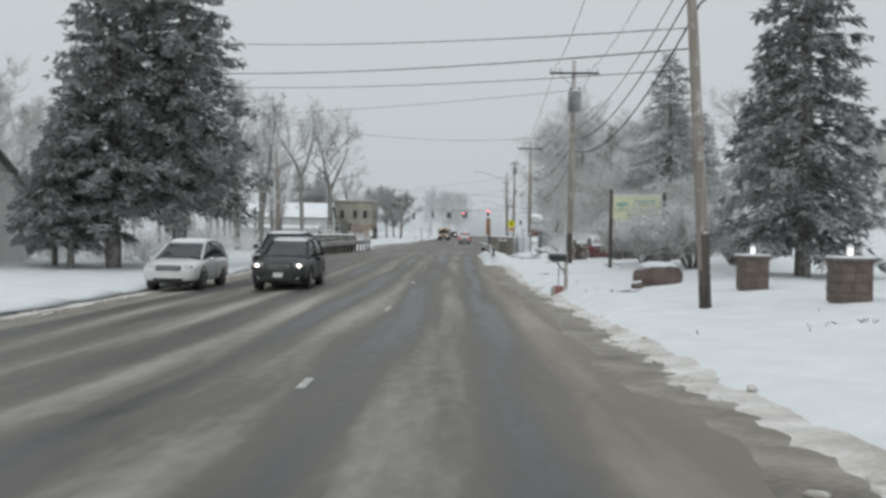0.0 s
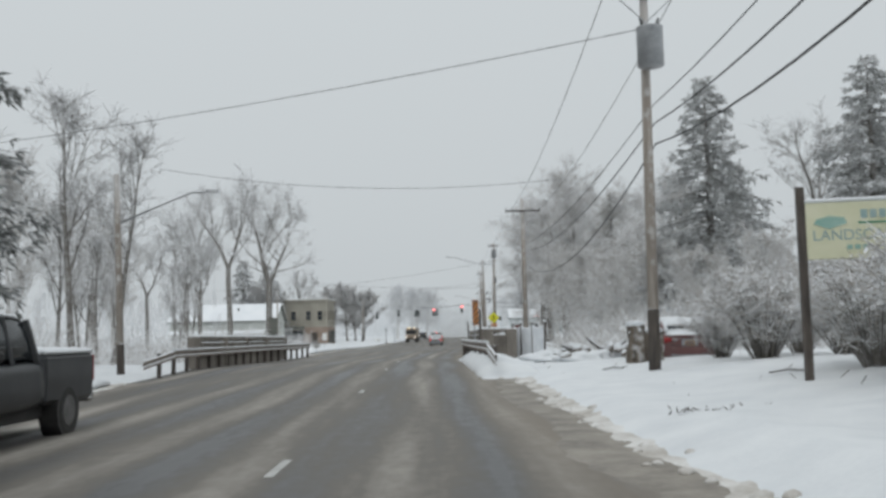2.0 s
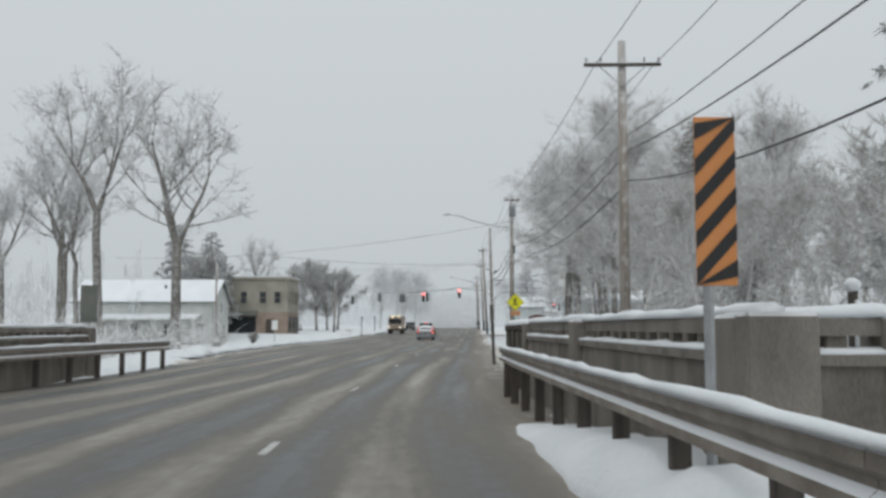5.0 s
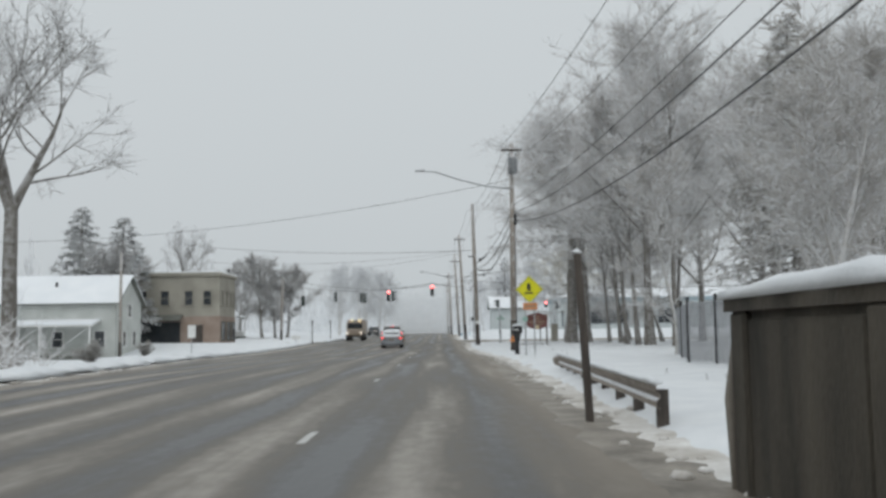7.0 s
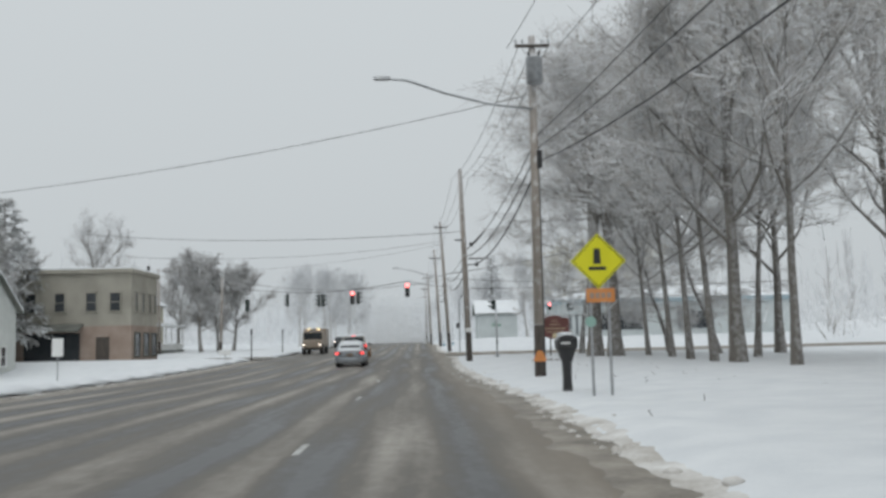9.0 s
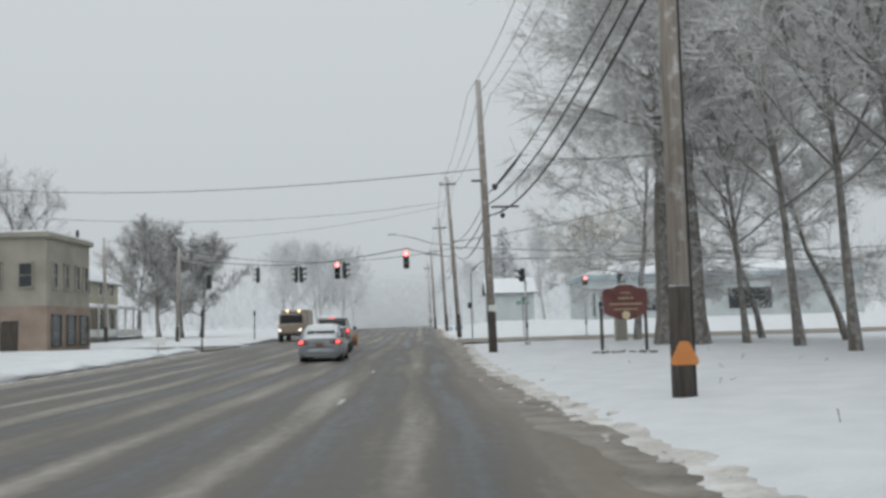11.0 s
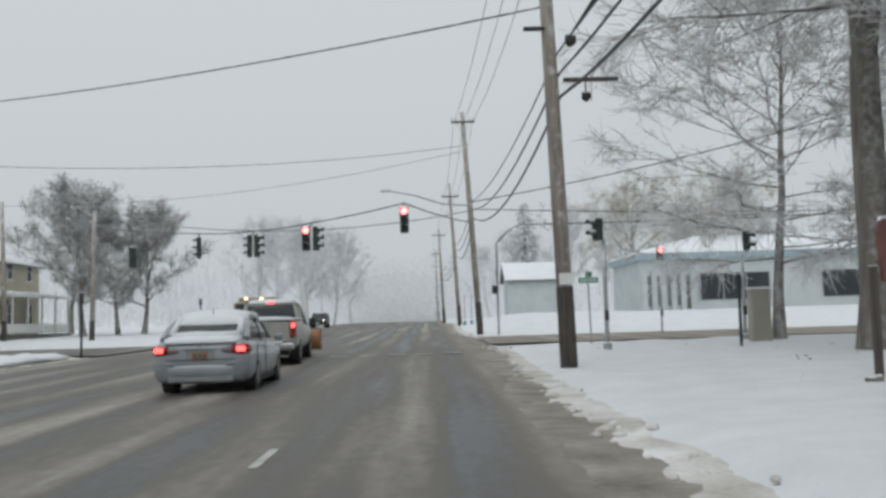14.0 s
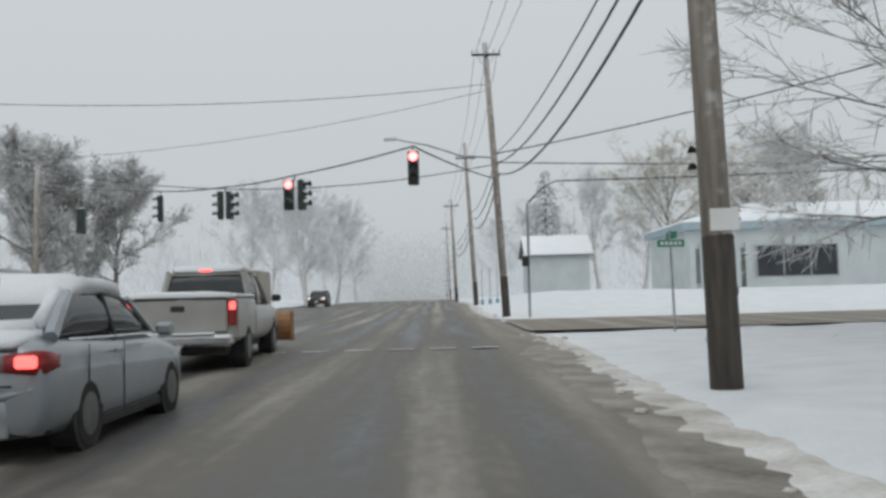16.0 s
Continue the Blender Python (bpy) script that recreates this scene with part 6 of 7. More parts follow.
# ---------------------------------------------------------------- buildings
def window(parent, c, w, h, face, sashes=1, trim=None):
    """A window in a wall that looks to face (degrees: 0 is -y, 90 is +x)."""
    m = pose(*c, 0, 0, face)
    win = part("window", Geo().box((0, 0.0, 0), (w, 0.06, h), 0.0, m), GLASS, parent)
    for dx, dz, sx, sz in ((-w / 2, 0, 0.1, h + 0.1), (w / 2, 0, 0.1, h + 0.1), (0, h / 2, w + 0.1, 0.1), (0, -h / 2, w + 0.22, 0.12)):
        part("frame", Geo().box((dx, -0.04, dz), (sx, 0.12, sz), 0.01, m), trim or WHITE, win)
    for k in range(1, sashes + 1):
        part("glazing_bar", Geo().box((0, -0.035, -h / 2 + h * k / (sashes + 1)), (w, 0.05, 0.05), 0.0, m), trim or WHITE, win)


def gable_house(name, x0, x1, y0, y1, z0, eave, ridge, wall, along, label, over=0.4, extras=None):
    """along: the axis of the ridge."""
    root = thing(name, (x0 + x1) / 2, (y0 + y1) / 2, z0, label, "house")
    cx, cy = (x0 + x1) / 2, (y0 + y1) / 2
    w, d = (x1 - x0) / 2, (y1 - y0) / 2
    e, r = eave - z0, ridge - z0
    if along == "x":
        vs = [(-w, -d, -0.6), (w, -d, -0.6), (w, d, -0.6), (-w, d, -0.6), (-w, -d, e), (w, -d, e), (w, d, e), (-w, d, e), (-w, 0, r), (w, 0, r)]
        fs = [(0, 1, 5, 4), (2, 3, 7, 6), (1, 2, 6, 9, 5), (3, 0, 4, 8, 7)]
    else:
        vs = [(-w, -d, -0.6), (w, -d, -0.6), (w, d, -0.6), (-w, d, -0.6), (-w, -d, e), (w, -d, e), (w, d, e), (-w, d, e), (0, -d, r), (0, d, r)]
        fs = [(0, 1, 5, 8, 4), (2, 3, 7, 9, 6), (1, 2, 6, 5), (3, 0, 4, 7)]
    part("wall", Geo().add(vs, fs), wall, root)
    for s in (-1, 1):
        g = Geo()
        for lift, mat, nm in ((0.0, DARK_SIDING, "roof"), (0.14, ROOF_SNOW, "roof_snow")):
            t = 0.12
            slope = (r - e) / (d if along == "x" else w)
            lo_z = e - slope * over + lift
            if along == "x":
                q = [(-w - over, s * (d + over), lo_z), (w + over, s * (d + over), lo_z), (w + over, 0, r + lift), (-w - over, 0, r + lift)]
            else:
                q = [(s * (w + over), -d - over, lo_z), (s * (w + over), d + over, lo_z), (0, d + over, r + lift), (0, -d - over, r + lift)]
            g = Geo().add([(a, b, c) for a, b, c in q] + [(a, b, c + t) for a, b, c in q], [(0, 1, 2, 3), (7, 6, 5, 4), (0, 4, 5, 1), (1, 5, 6, 2), (2, 6, 7, 3), (3, 7, 4, 0)])
            part(nm, g, mat, root, "thick snow on the roof" if nm == "roof_snow" else "")
    return root


def porch(root, x0, x1, y0, y1, zr, slope_to, posts, axis, floor_z=0.35):
    """A lean-to porch roof with snow, posts and rail; local coordinates."""
    vs = [(x0, y0, zr), (x1, y0, zr if axis == "x" else slope_to), (x1, y1, slope_to), (x0, y1, slope_to if axis == "x" else zr)]
    for lift, mat, nm in ((0, WHITE, "porch_roof"), (0.14, ROOF_SNOW, "porch_snow")):
        part(nm, Geo().add([(a, b, c + lift) for a, b, c in vs] + [(a, b, c + lift + 0.12) for a, b, c in vs], [(0, 3, 2, 1), (4, 5, 6, 7), (0, 1, 5, 4), (1, 2, 6, 5), (2, 3, 7, 6), (3, 0, 4, 7)]), mat, root)
    for px, py in posts:
        part("porch_post", Geo().box((px, py, zr / 2 + 0.1), (0.14, 0.14, zr - 0.1), 0.02), WHITE, root)
    part("porch_floor", Geo().box(((x0 + x1) / 2, (y0 + y1) / 2, floor_z - 0.2), (abs(x1 - x0), abs(y1 - y0), 0.4), 0.02), DARK_SIDING, root)


OLD_WHITE = material("weathered white clapboard", (0.46, 0.48, 0.455), (0.6, 0.615, 0.59), 0.85, 0.8, 0.15)
# white house with a front porch
z0 = ground_z(-30, 168)
h = gable_house("house", -45.9, -29.5, 168.2, 175.4, z0, 4.5, 6.9, OLD_WHITE, "x", "old white gabled house with a snowy roof and porch")
w2 = 8.2
porch(h, -w2, 6.9, -5.8, -3.6, 2.85, 3.3, [(-6.2, -5.6), (-2.2, -5.6), (2.2, -5.6), (6.6, -5.6)], "x")
for x in (-5, -1, 3, 6.8):
    window(h, (x, -3.62, 1.7), 1.0, 1.5, 0)
for y in (-1.4, 1.4):
    window(h, (8.22, y, 1.7), 0.9, 1.4, 90)
window(h, (8.22, 0, 4.3), 0.9, 1.2, 90)
part("stove_pipe", Geo().tube([(2.0, -1.6, 4.4), (2.0, -1.6, 7.0)], 0.13, 8), BLACK_METAL, h)

# two-storey shop with a flat parapet
z0 = ground_z(-26, 186)
h = thing("shop_building", -29.0, 189, z0, "two-storey tan shop with a flat roof and faded front", "building")
e = 8.1 - z0
part("wall", Geo().box((0, 0, e / 2 - 0.3), (9.8, 7.8, e + 0.6), 0.0), TAN_STUCCO, h)
part("lower_front", Geo().box((0, 0, 1.6), (9.9, 7.9, 3.2), 0.0), PINK_BRICK, h, "faded pink brick ground floor")
part("cornice", Geo().box((0, 0, e - 0.1), (10.3, 8.3, 0.35), 0.05), TAN_STUCCO, h)
part("roof_snow", Geo().box((0, 0, e + 0.14), (10.1, 8.1, 0.14), 0.05), ROOF_SNOW, h)
for y in (-2.6, -0.6, 1.4, 3.0):
    window(h, (4.92, y, 5.2), 0.8, 1.7, 90, 1, TAN_STUCCO)
for x in (-3.4, -1.0, 1.6, 3.6):
    window(h, (x, -3.92, 5.2), 0.9, 1.6, 0, 1, TAN_STUCCO)
for y in (-2.4, 0.2, 2.6):
    window(h, (4.97, y, 1.6), 1.5, 2.0, 90, 1, DARK_SIDING)
part("shop_window", Geo().box((-1.6, -3.97, 1.5), (4.6, 0.08, 2.3), 0.0), GLASS, h)
part("awning", Geo().add([(-4.2, -3.95, 3.3), (1.0, -3.95, 3.3), (1.0, -5.3, 2.75), (-4.2, -5.3, 2.75), (-4.2, -3.95, 3.42), (1.0, -3.95, 3.42), (1.0, -5.3, 2.87), (-4.2, -5.3, 2.87)], [(0, 3, 2, 1), (4, 5, 6, 7), (0, 1, 5, 4), (1, 2, 6, 5), (2, 3, 7, 6), (3, 0, 4, 7)]), DARK_SIDING, h)
part("door", Geo().box((2.6, -3.98, 1.2), (1.1, 0.08, 2.2), 0.01), DARK_WOOD, h)
part("chimney", Geo().tube([(4.3, 3.2, e - 0.3), (4.3, 3.2, e + 0.9)], 0.12, 8), BLACK_METAL, h)
h = gable_house("house", -46, -34.8, 184, 193, ground_z(-40, 188), 4.6, 7.2, DARK_SIDING, "y", "dark shingled house joined behind the shop")
window(h, (1.5, -4.52, 1.9), 1.0, 1.4, 0)

# cream house with a long porch
z0 = ground_z(-31, 212)
h = gable_house("house", -41, -31.5, 201.5, 222.5, z0, 6.6, 9.4, CREAM_SIDING, "y", "cream two-storey house with a long columned porch")
porch(h, 4.75, 7.4, -10.4, 10.4, 3.4, 3.0, [(7.2, -10.2 + 2.55 * k) for k in range(9)], "y")
for k in range(8):
    part("porch_panel", Geo().box((7.2, -8.92 + 2.55 * k, 0.72), (0.05, 2.36, 0.6), 0.01), WHITE, h, "white boarded porch rail")
for y in (-8.4, -5.0, -1.7, 1.7, 5.0, 8.4):
    window(h, (4.77, y, 5.2), 0.9, 1.5, 90)
    window(h, (4.77, y, 1.9), 0.95, 1.6, 90)
for x in (-2.5, 1.8):
    window(h, (x, -10.52, 5.0), 0.9, 1.5, 0)
    window(h, (x, -10.52, 1.9), 0.9, 1.5, 0)
for k in range(8):
    part("hand_rail", Geo().box((7.2, -8.92 + 2.55 * k, 1.08), (0.09, 2.36, 0.07), 0.01), WHITE, h)

# window strips with the soft reflection put into a lighter base colour
REFLECTING_GLASS = material("glass paled as if reflecting snow", (0.17, 0.19, 0.2), (0.26, 0.28, 0.29), 0.15, 1.5, 0.0)
# low pale-blue shop on the corner lot
z0 = ground_z(26, 222)
h = thing("corner_shop", 30.6, 226.5, z0, "long low pale-blue shop with a teal roof band", "building")
e = 4.0
part("wall", Geo().box((1.0, 0, e / 2 - 0.4), (29, 11, e + 0.8), 0.0), GREY_SIDING, h)
part("fascia", Geo().box((1.0, 0, e + 0.25), (29.8, 11.8, 0.55), 0.05), TEAL_FASCIA, h, "teal band under the roof")
part("roof", Geo().loft([[(-x, -y, z), (x, -y, z), (x, y, z), (-x, y, z)] for x, y, z in ((14.9, 5.9, e + 0.53), (14.6, 5.6, e + 0.7), (9, 2, e + 2.1))]), ROOF_SNOW, h, "low roof under snow").location.x = 1.0
part("shop_window", Geo().box((-5.9, -5.52, 1.75), (5.6, 0.08, 2.1), 0.0), GLASS, h)
for k in range(4):
    part("mullion", Geo().box((-8.7 + k * 1.87, -5.57, 1.75), (0.1, 0.08, 2.2)), STEEL, h)
part("shop_window", Geo().box((3.5, -5.52, 1.75), (4.5, 0.08, 2.1), 0.0), GLASS, h)
for k in range(6):
    part("column", Geo().box((-13.2 + k * 0.78, -5.62, 1.5), (0.44, 0.24, 3.1), 0.02), GREY_SIDING, h)
for k in range(5):
    part("shop_window", Geo().box((-12.8 + k * 0.78, -5.52, 1.5), (0.42, 0.06, 2.4)), REFLECTING_GLASS, h)
part("door", Geo().box((-9.5, -5.54, 1.2), (0.8, 0.08, 2.3), 0.01), DARK_SIDING, h)

gable_house("house", 9.0, 15.2, 251, 257, ground_z(12, 254), 5.6, 7.4, GREY_SIDING, "x", "small grey house far off under a snowy roof")
h = gable_house("house", -36, -23.5, 40, 50, ground_z(-24, 44), 3.4, 5.8, WHITE, "x", "white house at the edge of the woods")
window(h, (2, -5.02, 1.8), 1.0, 1.3, 0)
window(h, (6.27, 0, 1.8), 1.0, 1.3, 90)


# ---------------------------------------------------------------- vehicles
def rounded(rings, steps=3):
    """Rings with their corners cut once and smooth stations between them."""
    def cut(r):
        k = len(r)
        return [p.lerp(q, f) for p, q in zip(r, r[1:] + r[:1]) for f in (0.22, 0.78)]
    rs = [cut([Vector(p) for p in r]) for r in rings]
    out = []
    for i in range(len(rs) - 1):
        a, b, c, d = rs[max(0, i - 1)], rs[i], rs[i + 1], rs[min(len(rs) - 1, i + 2)]
        for j in range(steps):
            t = j / steps
            ring = []
            for p0, p1, p2, p3 in zip(a, b, c, d):
                h1, h2 = p2.y - p1.y, max(1e-4, p2.y - p1.y)
                m1 = (p2 - p0) * (h1 / max(1e-4, p2.y - p0.y))
                m2 = (p3 - p1) * (h2 / max(1e-4, p3.y - p1.y))
                ring.append(tuple(p1 * (2 * t ** 3 - 3 * t * t + 1) + m1 * (t ** 3 - 2 * t * t + t) + p2 * (3 * t * t - 2 * t ** 3) + m2 * (t ** 3 - t * t)))
            out.append(ring)
    return out + [[tuple(p) for p in rs[-1]]]


def shell(st):
    """A body lofted over stations of (y, z_low, z_top, half_width, half_width_top)."""
    rings = []
    for y, z0, z1, w, wt in st:
        hgt = z1 - z0
        half = [(w * 0.86, z0), (w, z0 + 0.18 * hgt), (w * 1.0, z0 + 0.55 * hgt), (w * 0.985, z1 - 0.16 * hgt), (wt, z1 - 0.02), (wt * 0.6, z1 + 0.02)]
        rings.append([(x, y, z) for x, z in half] + [(-x, y, z) for x, z in half[::-1]])
    return Geo().loft(rounded(rings))


def cabin(st):
    rings = []
    for y, z0, z1, w0, w1 in st:
        rings.append([(w0, y, z0), (w0 * 0.4 + w1 * 0.6 + 0.02, y, z0 + (z1 - z0) * 0.62), (w1, y, z1 - 0.03), (w1 * 0.8, y, z1), (-w1 * 0.8, y, z1), (-w1, y, z1 - 0.03), (-w0 * 0.4 - w1 * 0.6 - 0.02, y, z0 + (z1 - z0) * 0.62), (-w0, y, z0)])
    return Geo().loft(rounded(rings))


def wheel(root, x, y, r, w):
    s = 1 if x > 0 else -1
    ty = part("wheel", Geo().tube([(x - s * w, y, r), (x - s * w * 0.92, y, r), (x - s * 0.02, y, r), (x, y, r)], [r * 0.8, r, r, r * 0.86], 22), TYRE, root, "wet black tyre")
    part("rim", Geo().tube([(x - s * 0.03, y, r), (x + s * 0.005, y, r)], [r * 0.64, r * 0.6], 14), RIM, ty)
    part("arch", Geo().tube([(x - s * w * 1.2, y, r + 0.02), (x - s * 0.012, y, r + 0.02)], r * 1.14, 22), PLASTIC, root, "dark wheel arch")


def curved_bar(width, y, z, height, deep, back):
    """A rounded bar across the car whose ends sweep back along the flanks."""
    rings = []
    for k in range(-6, 7):
        f = k / 6
        yy = y + back * 0.2 * abs(f) ** 8
        hh = height * (0.5 - 0.06 * f * f)
        rings.append([(f * width / 2, yy + deep * math.copysign(abs(math.cos(a)) ** 0.7, math.cos(a)), z + hh * math.copysign(abs(math.sin(a)) ** 0.55, math.sin(a))) for a in (j * math.pi / 7 for j in range(14))])
    return Geo().loft(rings)


def lamp(root, name, c, s, mat, e=0.03):
    part(name, Geo().box(c, s, e), mat, root)


def roof_snow(root, y0, y1, w, z, seed, thick=0.07):
    rng = random.Random(seed)
    g, n = [], 8
    for i in range(n + 1):
        y = y0 + (y1 - y0) * i / n
        h = thick * (0.35 if i in (0, n) else rng.uniform(0.85, 1.2))
        ww = w * (0.9 if i in (0, n) else rng.uniform(0.97, 1.02))
        zz = z(y)
        g.append([(-ww, y, zz - 0.03), (-ww * 0.95, y, zz + h * 0.7), (-ww * 0.5, y, zz + h * rng.uniform(0.9, 1.15)), (ww * 0.5, y, zz + h * rng.uniform(0.9, 1.15)), (ww * 0.95, y, zz + h * 0.7), (ww, y, zz - 0.03)])
    part("snow_layer", Geo().loft(g), SNOW, root, "layer of wet snow", smooth=True)


def mirrors(root, x, y, z, mat):
    for s in (-1, 1):
        part("side_mirror", Geo().box((s * (x + 0.12), y, z), (0.2, 0.12, 0.15), 0.04), mat, root)


SILVER_DARK = material("shaded silver trim", (0.2, 0.21, 0.22), (0.3, 0.31, 0.32), 0.5, 3, 0.0)


CLEAR_LENS = material("smoky lens", (0.2, 0.17, 0.17), (0.3, 0.26, 0.26), 0.2, 4, 0.0, coat=0.5)


def tail_lens(s, sections):
    """A lamp glass that wraps round a rear corner; sections: x, y, half height."""
    return Geo().loft([[(s * x, y, 0.84 - h), (s * x, y - 0.012, 0.84), (s * x, y, 0.84 + h), (s * x - s * 0.02, y + 0.08, 0.84 + h), (s * x - s * 0.02, y + 0.08, 0.84 - h)] for x, y, h in sections])


def car(name, x, y, turn, paint, kind, label, lights, seed, snow=0.07, trim=None):
    """Local axes: the rear at y = 0, the front at +y. kind: sedan or suv. lights: lit lamps, front or rear."""
    root = thing(name, x, y, road_z(y) + fall(x, y) + 0.02 if x < 3 else ground_z(x, y), label, "car", "", turn)
    if kind == "sedan":
        L, W, top = 4.62, 0.915, 1.45
        part("body", shell([(0.0, 0.36, 0.86, 0.76, 0.64), (0.06, 0.24, 0.98, 0.87, 0.76), (0.3, 0.2, 1.04, W, 0.8), (1.0, 0.19, 1.02, W, 0.82), (2.3, 0.19, 0.97, W, 0.83), (3.3, 0.2, 0.96, W, 0.8), (4.1, 0.22, 0.86, W * 0.98, 0.72), (4.5, 0.26, 0.72, 0.78, 0.62), (L, 0.36, 0.6, 0.62, 0.5)]), paint, root, smooth=True)
        part("cabin", cabin([(0.42, 1.0, 1.06, 0.78, 0.74), (0.72, 0.99, 1.25, 0.8, 0.73), (1.06, 0.98, top - 0.03, 0.81, 0.69), (2.0, 0.97, top, 0.82, 0.68), (2.7, 0.96, top - 0.07, 0.81, 0.67), (3.35, 0.95, 1.02, 0.79, 0.7)]), CAR_GLASS, root, "dark car windows", smooth=True)
        part("roof", Geo().loft([[(-w, yy, z - 0.03), (-w * 0.9, yy, z + 0.012), (w * 0.9, yy, z + 0.012), (w, yy, z - 0.03)] for yy, z, w in ((0.98, 1.385, 0.69), (1.2, 1.43, 0.7), (2.0, top + 0.004, 0.7), (2.62, 1.4, 0.695), (2.8, 1.33, 0.69))]), paint, root, smooth=True)
        for s in (-1, 1):
            part("pillar", Geo().tube([(s * 0.8, 0.4, 1.03), (s * 0.745, 0.75, 1.27), (s * 0.695, 1.06, 1.41)], [0.07, 0.065, 0.045], 6), paint, root)
            part("pillar", Geo().tube([(s * 0.8, 3.3, 0.98), (s * 0.69, 2.72, 1.37)], 0.03, 6), paint, root)
            part("pillar", Geo().tube([(s * 0.83, 1.95, 0.95), (s * 0.695, 1.9, 1.42)], 0.028, 5), PLASTIC, root)
            part("door_seam", Geo().box((s * 0.918, 1.95, 0.6), (0.01, 0.008, 0.68)), PLASTIC, root)
            part("door_handle", Geo().box((s * 0.93, 1.75, 0.86), (0.03, 0.2, 0.035), 0.01), paint, root)
        roof_snow(root, 0.8, 2.8, 0.69, lambda v: 1.47 - 0.1 * ((v - 1.95) / 0.9) ** 2, seed, snow)
        roof_snow(root, 0.03, 0.58, 0.73, lambda v: 0.995 + 0.13 * v, seed + 1, 0.055)
        for s in (-1, 1):
            part("window_snow", Geo().tube([(s * 0.66, 0.5, 1.12), (s * 0.635, 0.76, 1.29), (s * 0.6, 1.02, 1.42)], [0.08, 0.06, 0.08], 7), SNOW, root, "snow round the rear window", smooth=True)
        part("window_snow", Geo().tube([(-0.64, 0.5, 1.1), (-0.2, 0.5, 1.1), (0.2, 0.5, 1.11), (0.64, 0.5, 1.1)], [0.08, 0.1, 0.075, 0.095], 7), SNOW, root, smooth=True)
        part("rear_window", Geo().add([(-0.66, 0.5, 1.13), (0.66, 0.5, 1.13), (0.6, 0.98, 1.425), (-0.6, 0.98, 1.425), (-0.66, 0.56, 1.09), (0.66, 0.56, 1.09), (0.6, 1.03, 1.38), (-0.6, 1.03, 1.38)], [(0, 1, 2, 3), (4, 7, 6, 5), (0, 4, 5, 1), (1, 5, 6, 2), (2, 6, 7, 3), (3, 7, 4, 0)]), CAR_GLASS, root)
        part("boot_seam", Geo().box((0, -0.002, 0.66), (1.3, 0.02, 0.016)), PLASTIC, root)
        part("boot_lip", Geo().box((0, 0.03, 0.97), (1.36, 0.1, 0.03), 0.012), paint, root)
        # darker silver stands in for the shade inside the plate recess
        part("plate_recess", Geo().box((0, 0.012, 0.735), (0.56, 0.03, 0.24), 0.01), SILVER_DARK, root)
        for s in (-1, 1):
            part("sill", Geo().box((s * 0.86, 2.3, 0.22), (0.06, 2.4, 0.12), 0.02), PLASTIC, root)
            part("window_trim", Geo().tube([(s * 0.815, 0.75, 1.0), (s * 0.835, 1.9, 0.985), (s * 0.82, 3.2, 0.975)], 0.014, 5), CHROME, root)
            part("clear_lens", tail_lens(s, ((0.4, -0.014, 0.03), (0.46, -0.018, 0.055), (0.6, -0.02, 0.07))), CLEAR_LENS, root, "smoky clear inner lens", smooth=True)
            part("bumper_corner", Geo().tube([(s * 0.5, 0.0, 0.56), (s * 0.78, 0.05, 0.62), (s * 0.9, 0.2, 0.7)], [0.03, 0.05, 0.02], 6), paint, root, smooth=True)
            part("door_seam", Geo().box((s * 0.918, 0.98, 0.72), (0.01, 0.008, 0.45)), PLASTIC, root)
        wr, base, ra = 0.325, 2.67, 1.0
        rear_z, head_z = 0.84, 0.66
        bump = [(0, 0.055, 0.4, 1.6, 0.26), (0, L - 0.1, 0.34, 1.3, 0.2)]
    else:
        L, W, top = 4.6, 0.92, 1.68
        part("body", shell([(0.0, 0.42, 0.9, 0.78, 0.7), (0.06, 0.3, 1.02, 0.87, 0.78), (0.4, 0.26, 1.07, W, 0.83), (1.4, 0.25, 1.06, W, 0.85), (2.6, 0.25, 1.04, W, 0.85), (3.3, 0.26, 1.03, W, 0.82), (3.8, 0.28, 1.02, W, 0.8), (4.2, 0.3, 0.96, W * 0.97, 0.72), (4.45, 0.33, 0.88, 0.86, 0.66), (4.56, 0.38, 0.78, 0.76, 0.6), (L, 0.44, 0.68, 0.64, 0.54)]), paint, root, smooth=True)
        part("cabin", cabin([(0.1, 1.0, 1.08, 0.8, 0.76), (0.45, 1.03, top - 0.12, 0.83, 0.65), (1.2, 1.04, top, 0.83, 0.66), (2.0, 1.03, top - 0.02, 0.83, 0.65), (2.5, 1.02, top - 0.13, 0.83, 0.63), (3.0, 1.01, 1.3, 0.82, 0.67), (3.55, 1.0, 1.04, 0.8, 0.7)]), CAR_GLASS, root, "dark car windows", smooth=True)
        part("roof", Geo().loft([[(-w, yy, z - 0.03), (-w * 0.9, yy, z + 0.012), (w * 0.9, yy, z + 0.012), (w, yy, z - 0.03)] for yy, z, w in ((0.38, 1.55, 0.665), (0.6, 1.61, 0.675), (1.2, top + 0.004, 0.685), (2.1, 1.655, 0.675), (2.5, 1.565, 0.655))]), paint, root, smooth=True)
        for s in (-1, 1):
            part("pillar", Geo().tube([(s * 0.8, 0.12, 1.05), (s * 0.66, 0.45, 1.6)], 0.06, 6), paint, root)
            part("pillar", Geo().tube([(s * 0.81, 3.5, 1.03), (s * 0.73, 3.0, 1.31), (s * 0.645, 2.48, 1.56)], 0.04, 6), paint, root)
            part("pillar", Geo().tube([(s * 0.86, 1.95, 1.0), (s * 0.67, 1.95, 1.63)], 0.03, 5), PLASTIC, root)
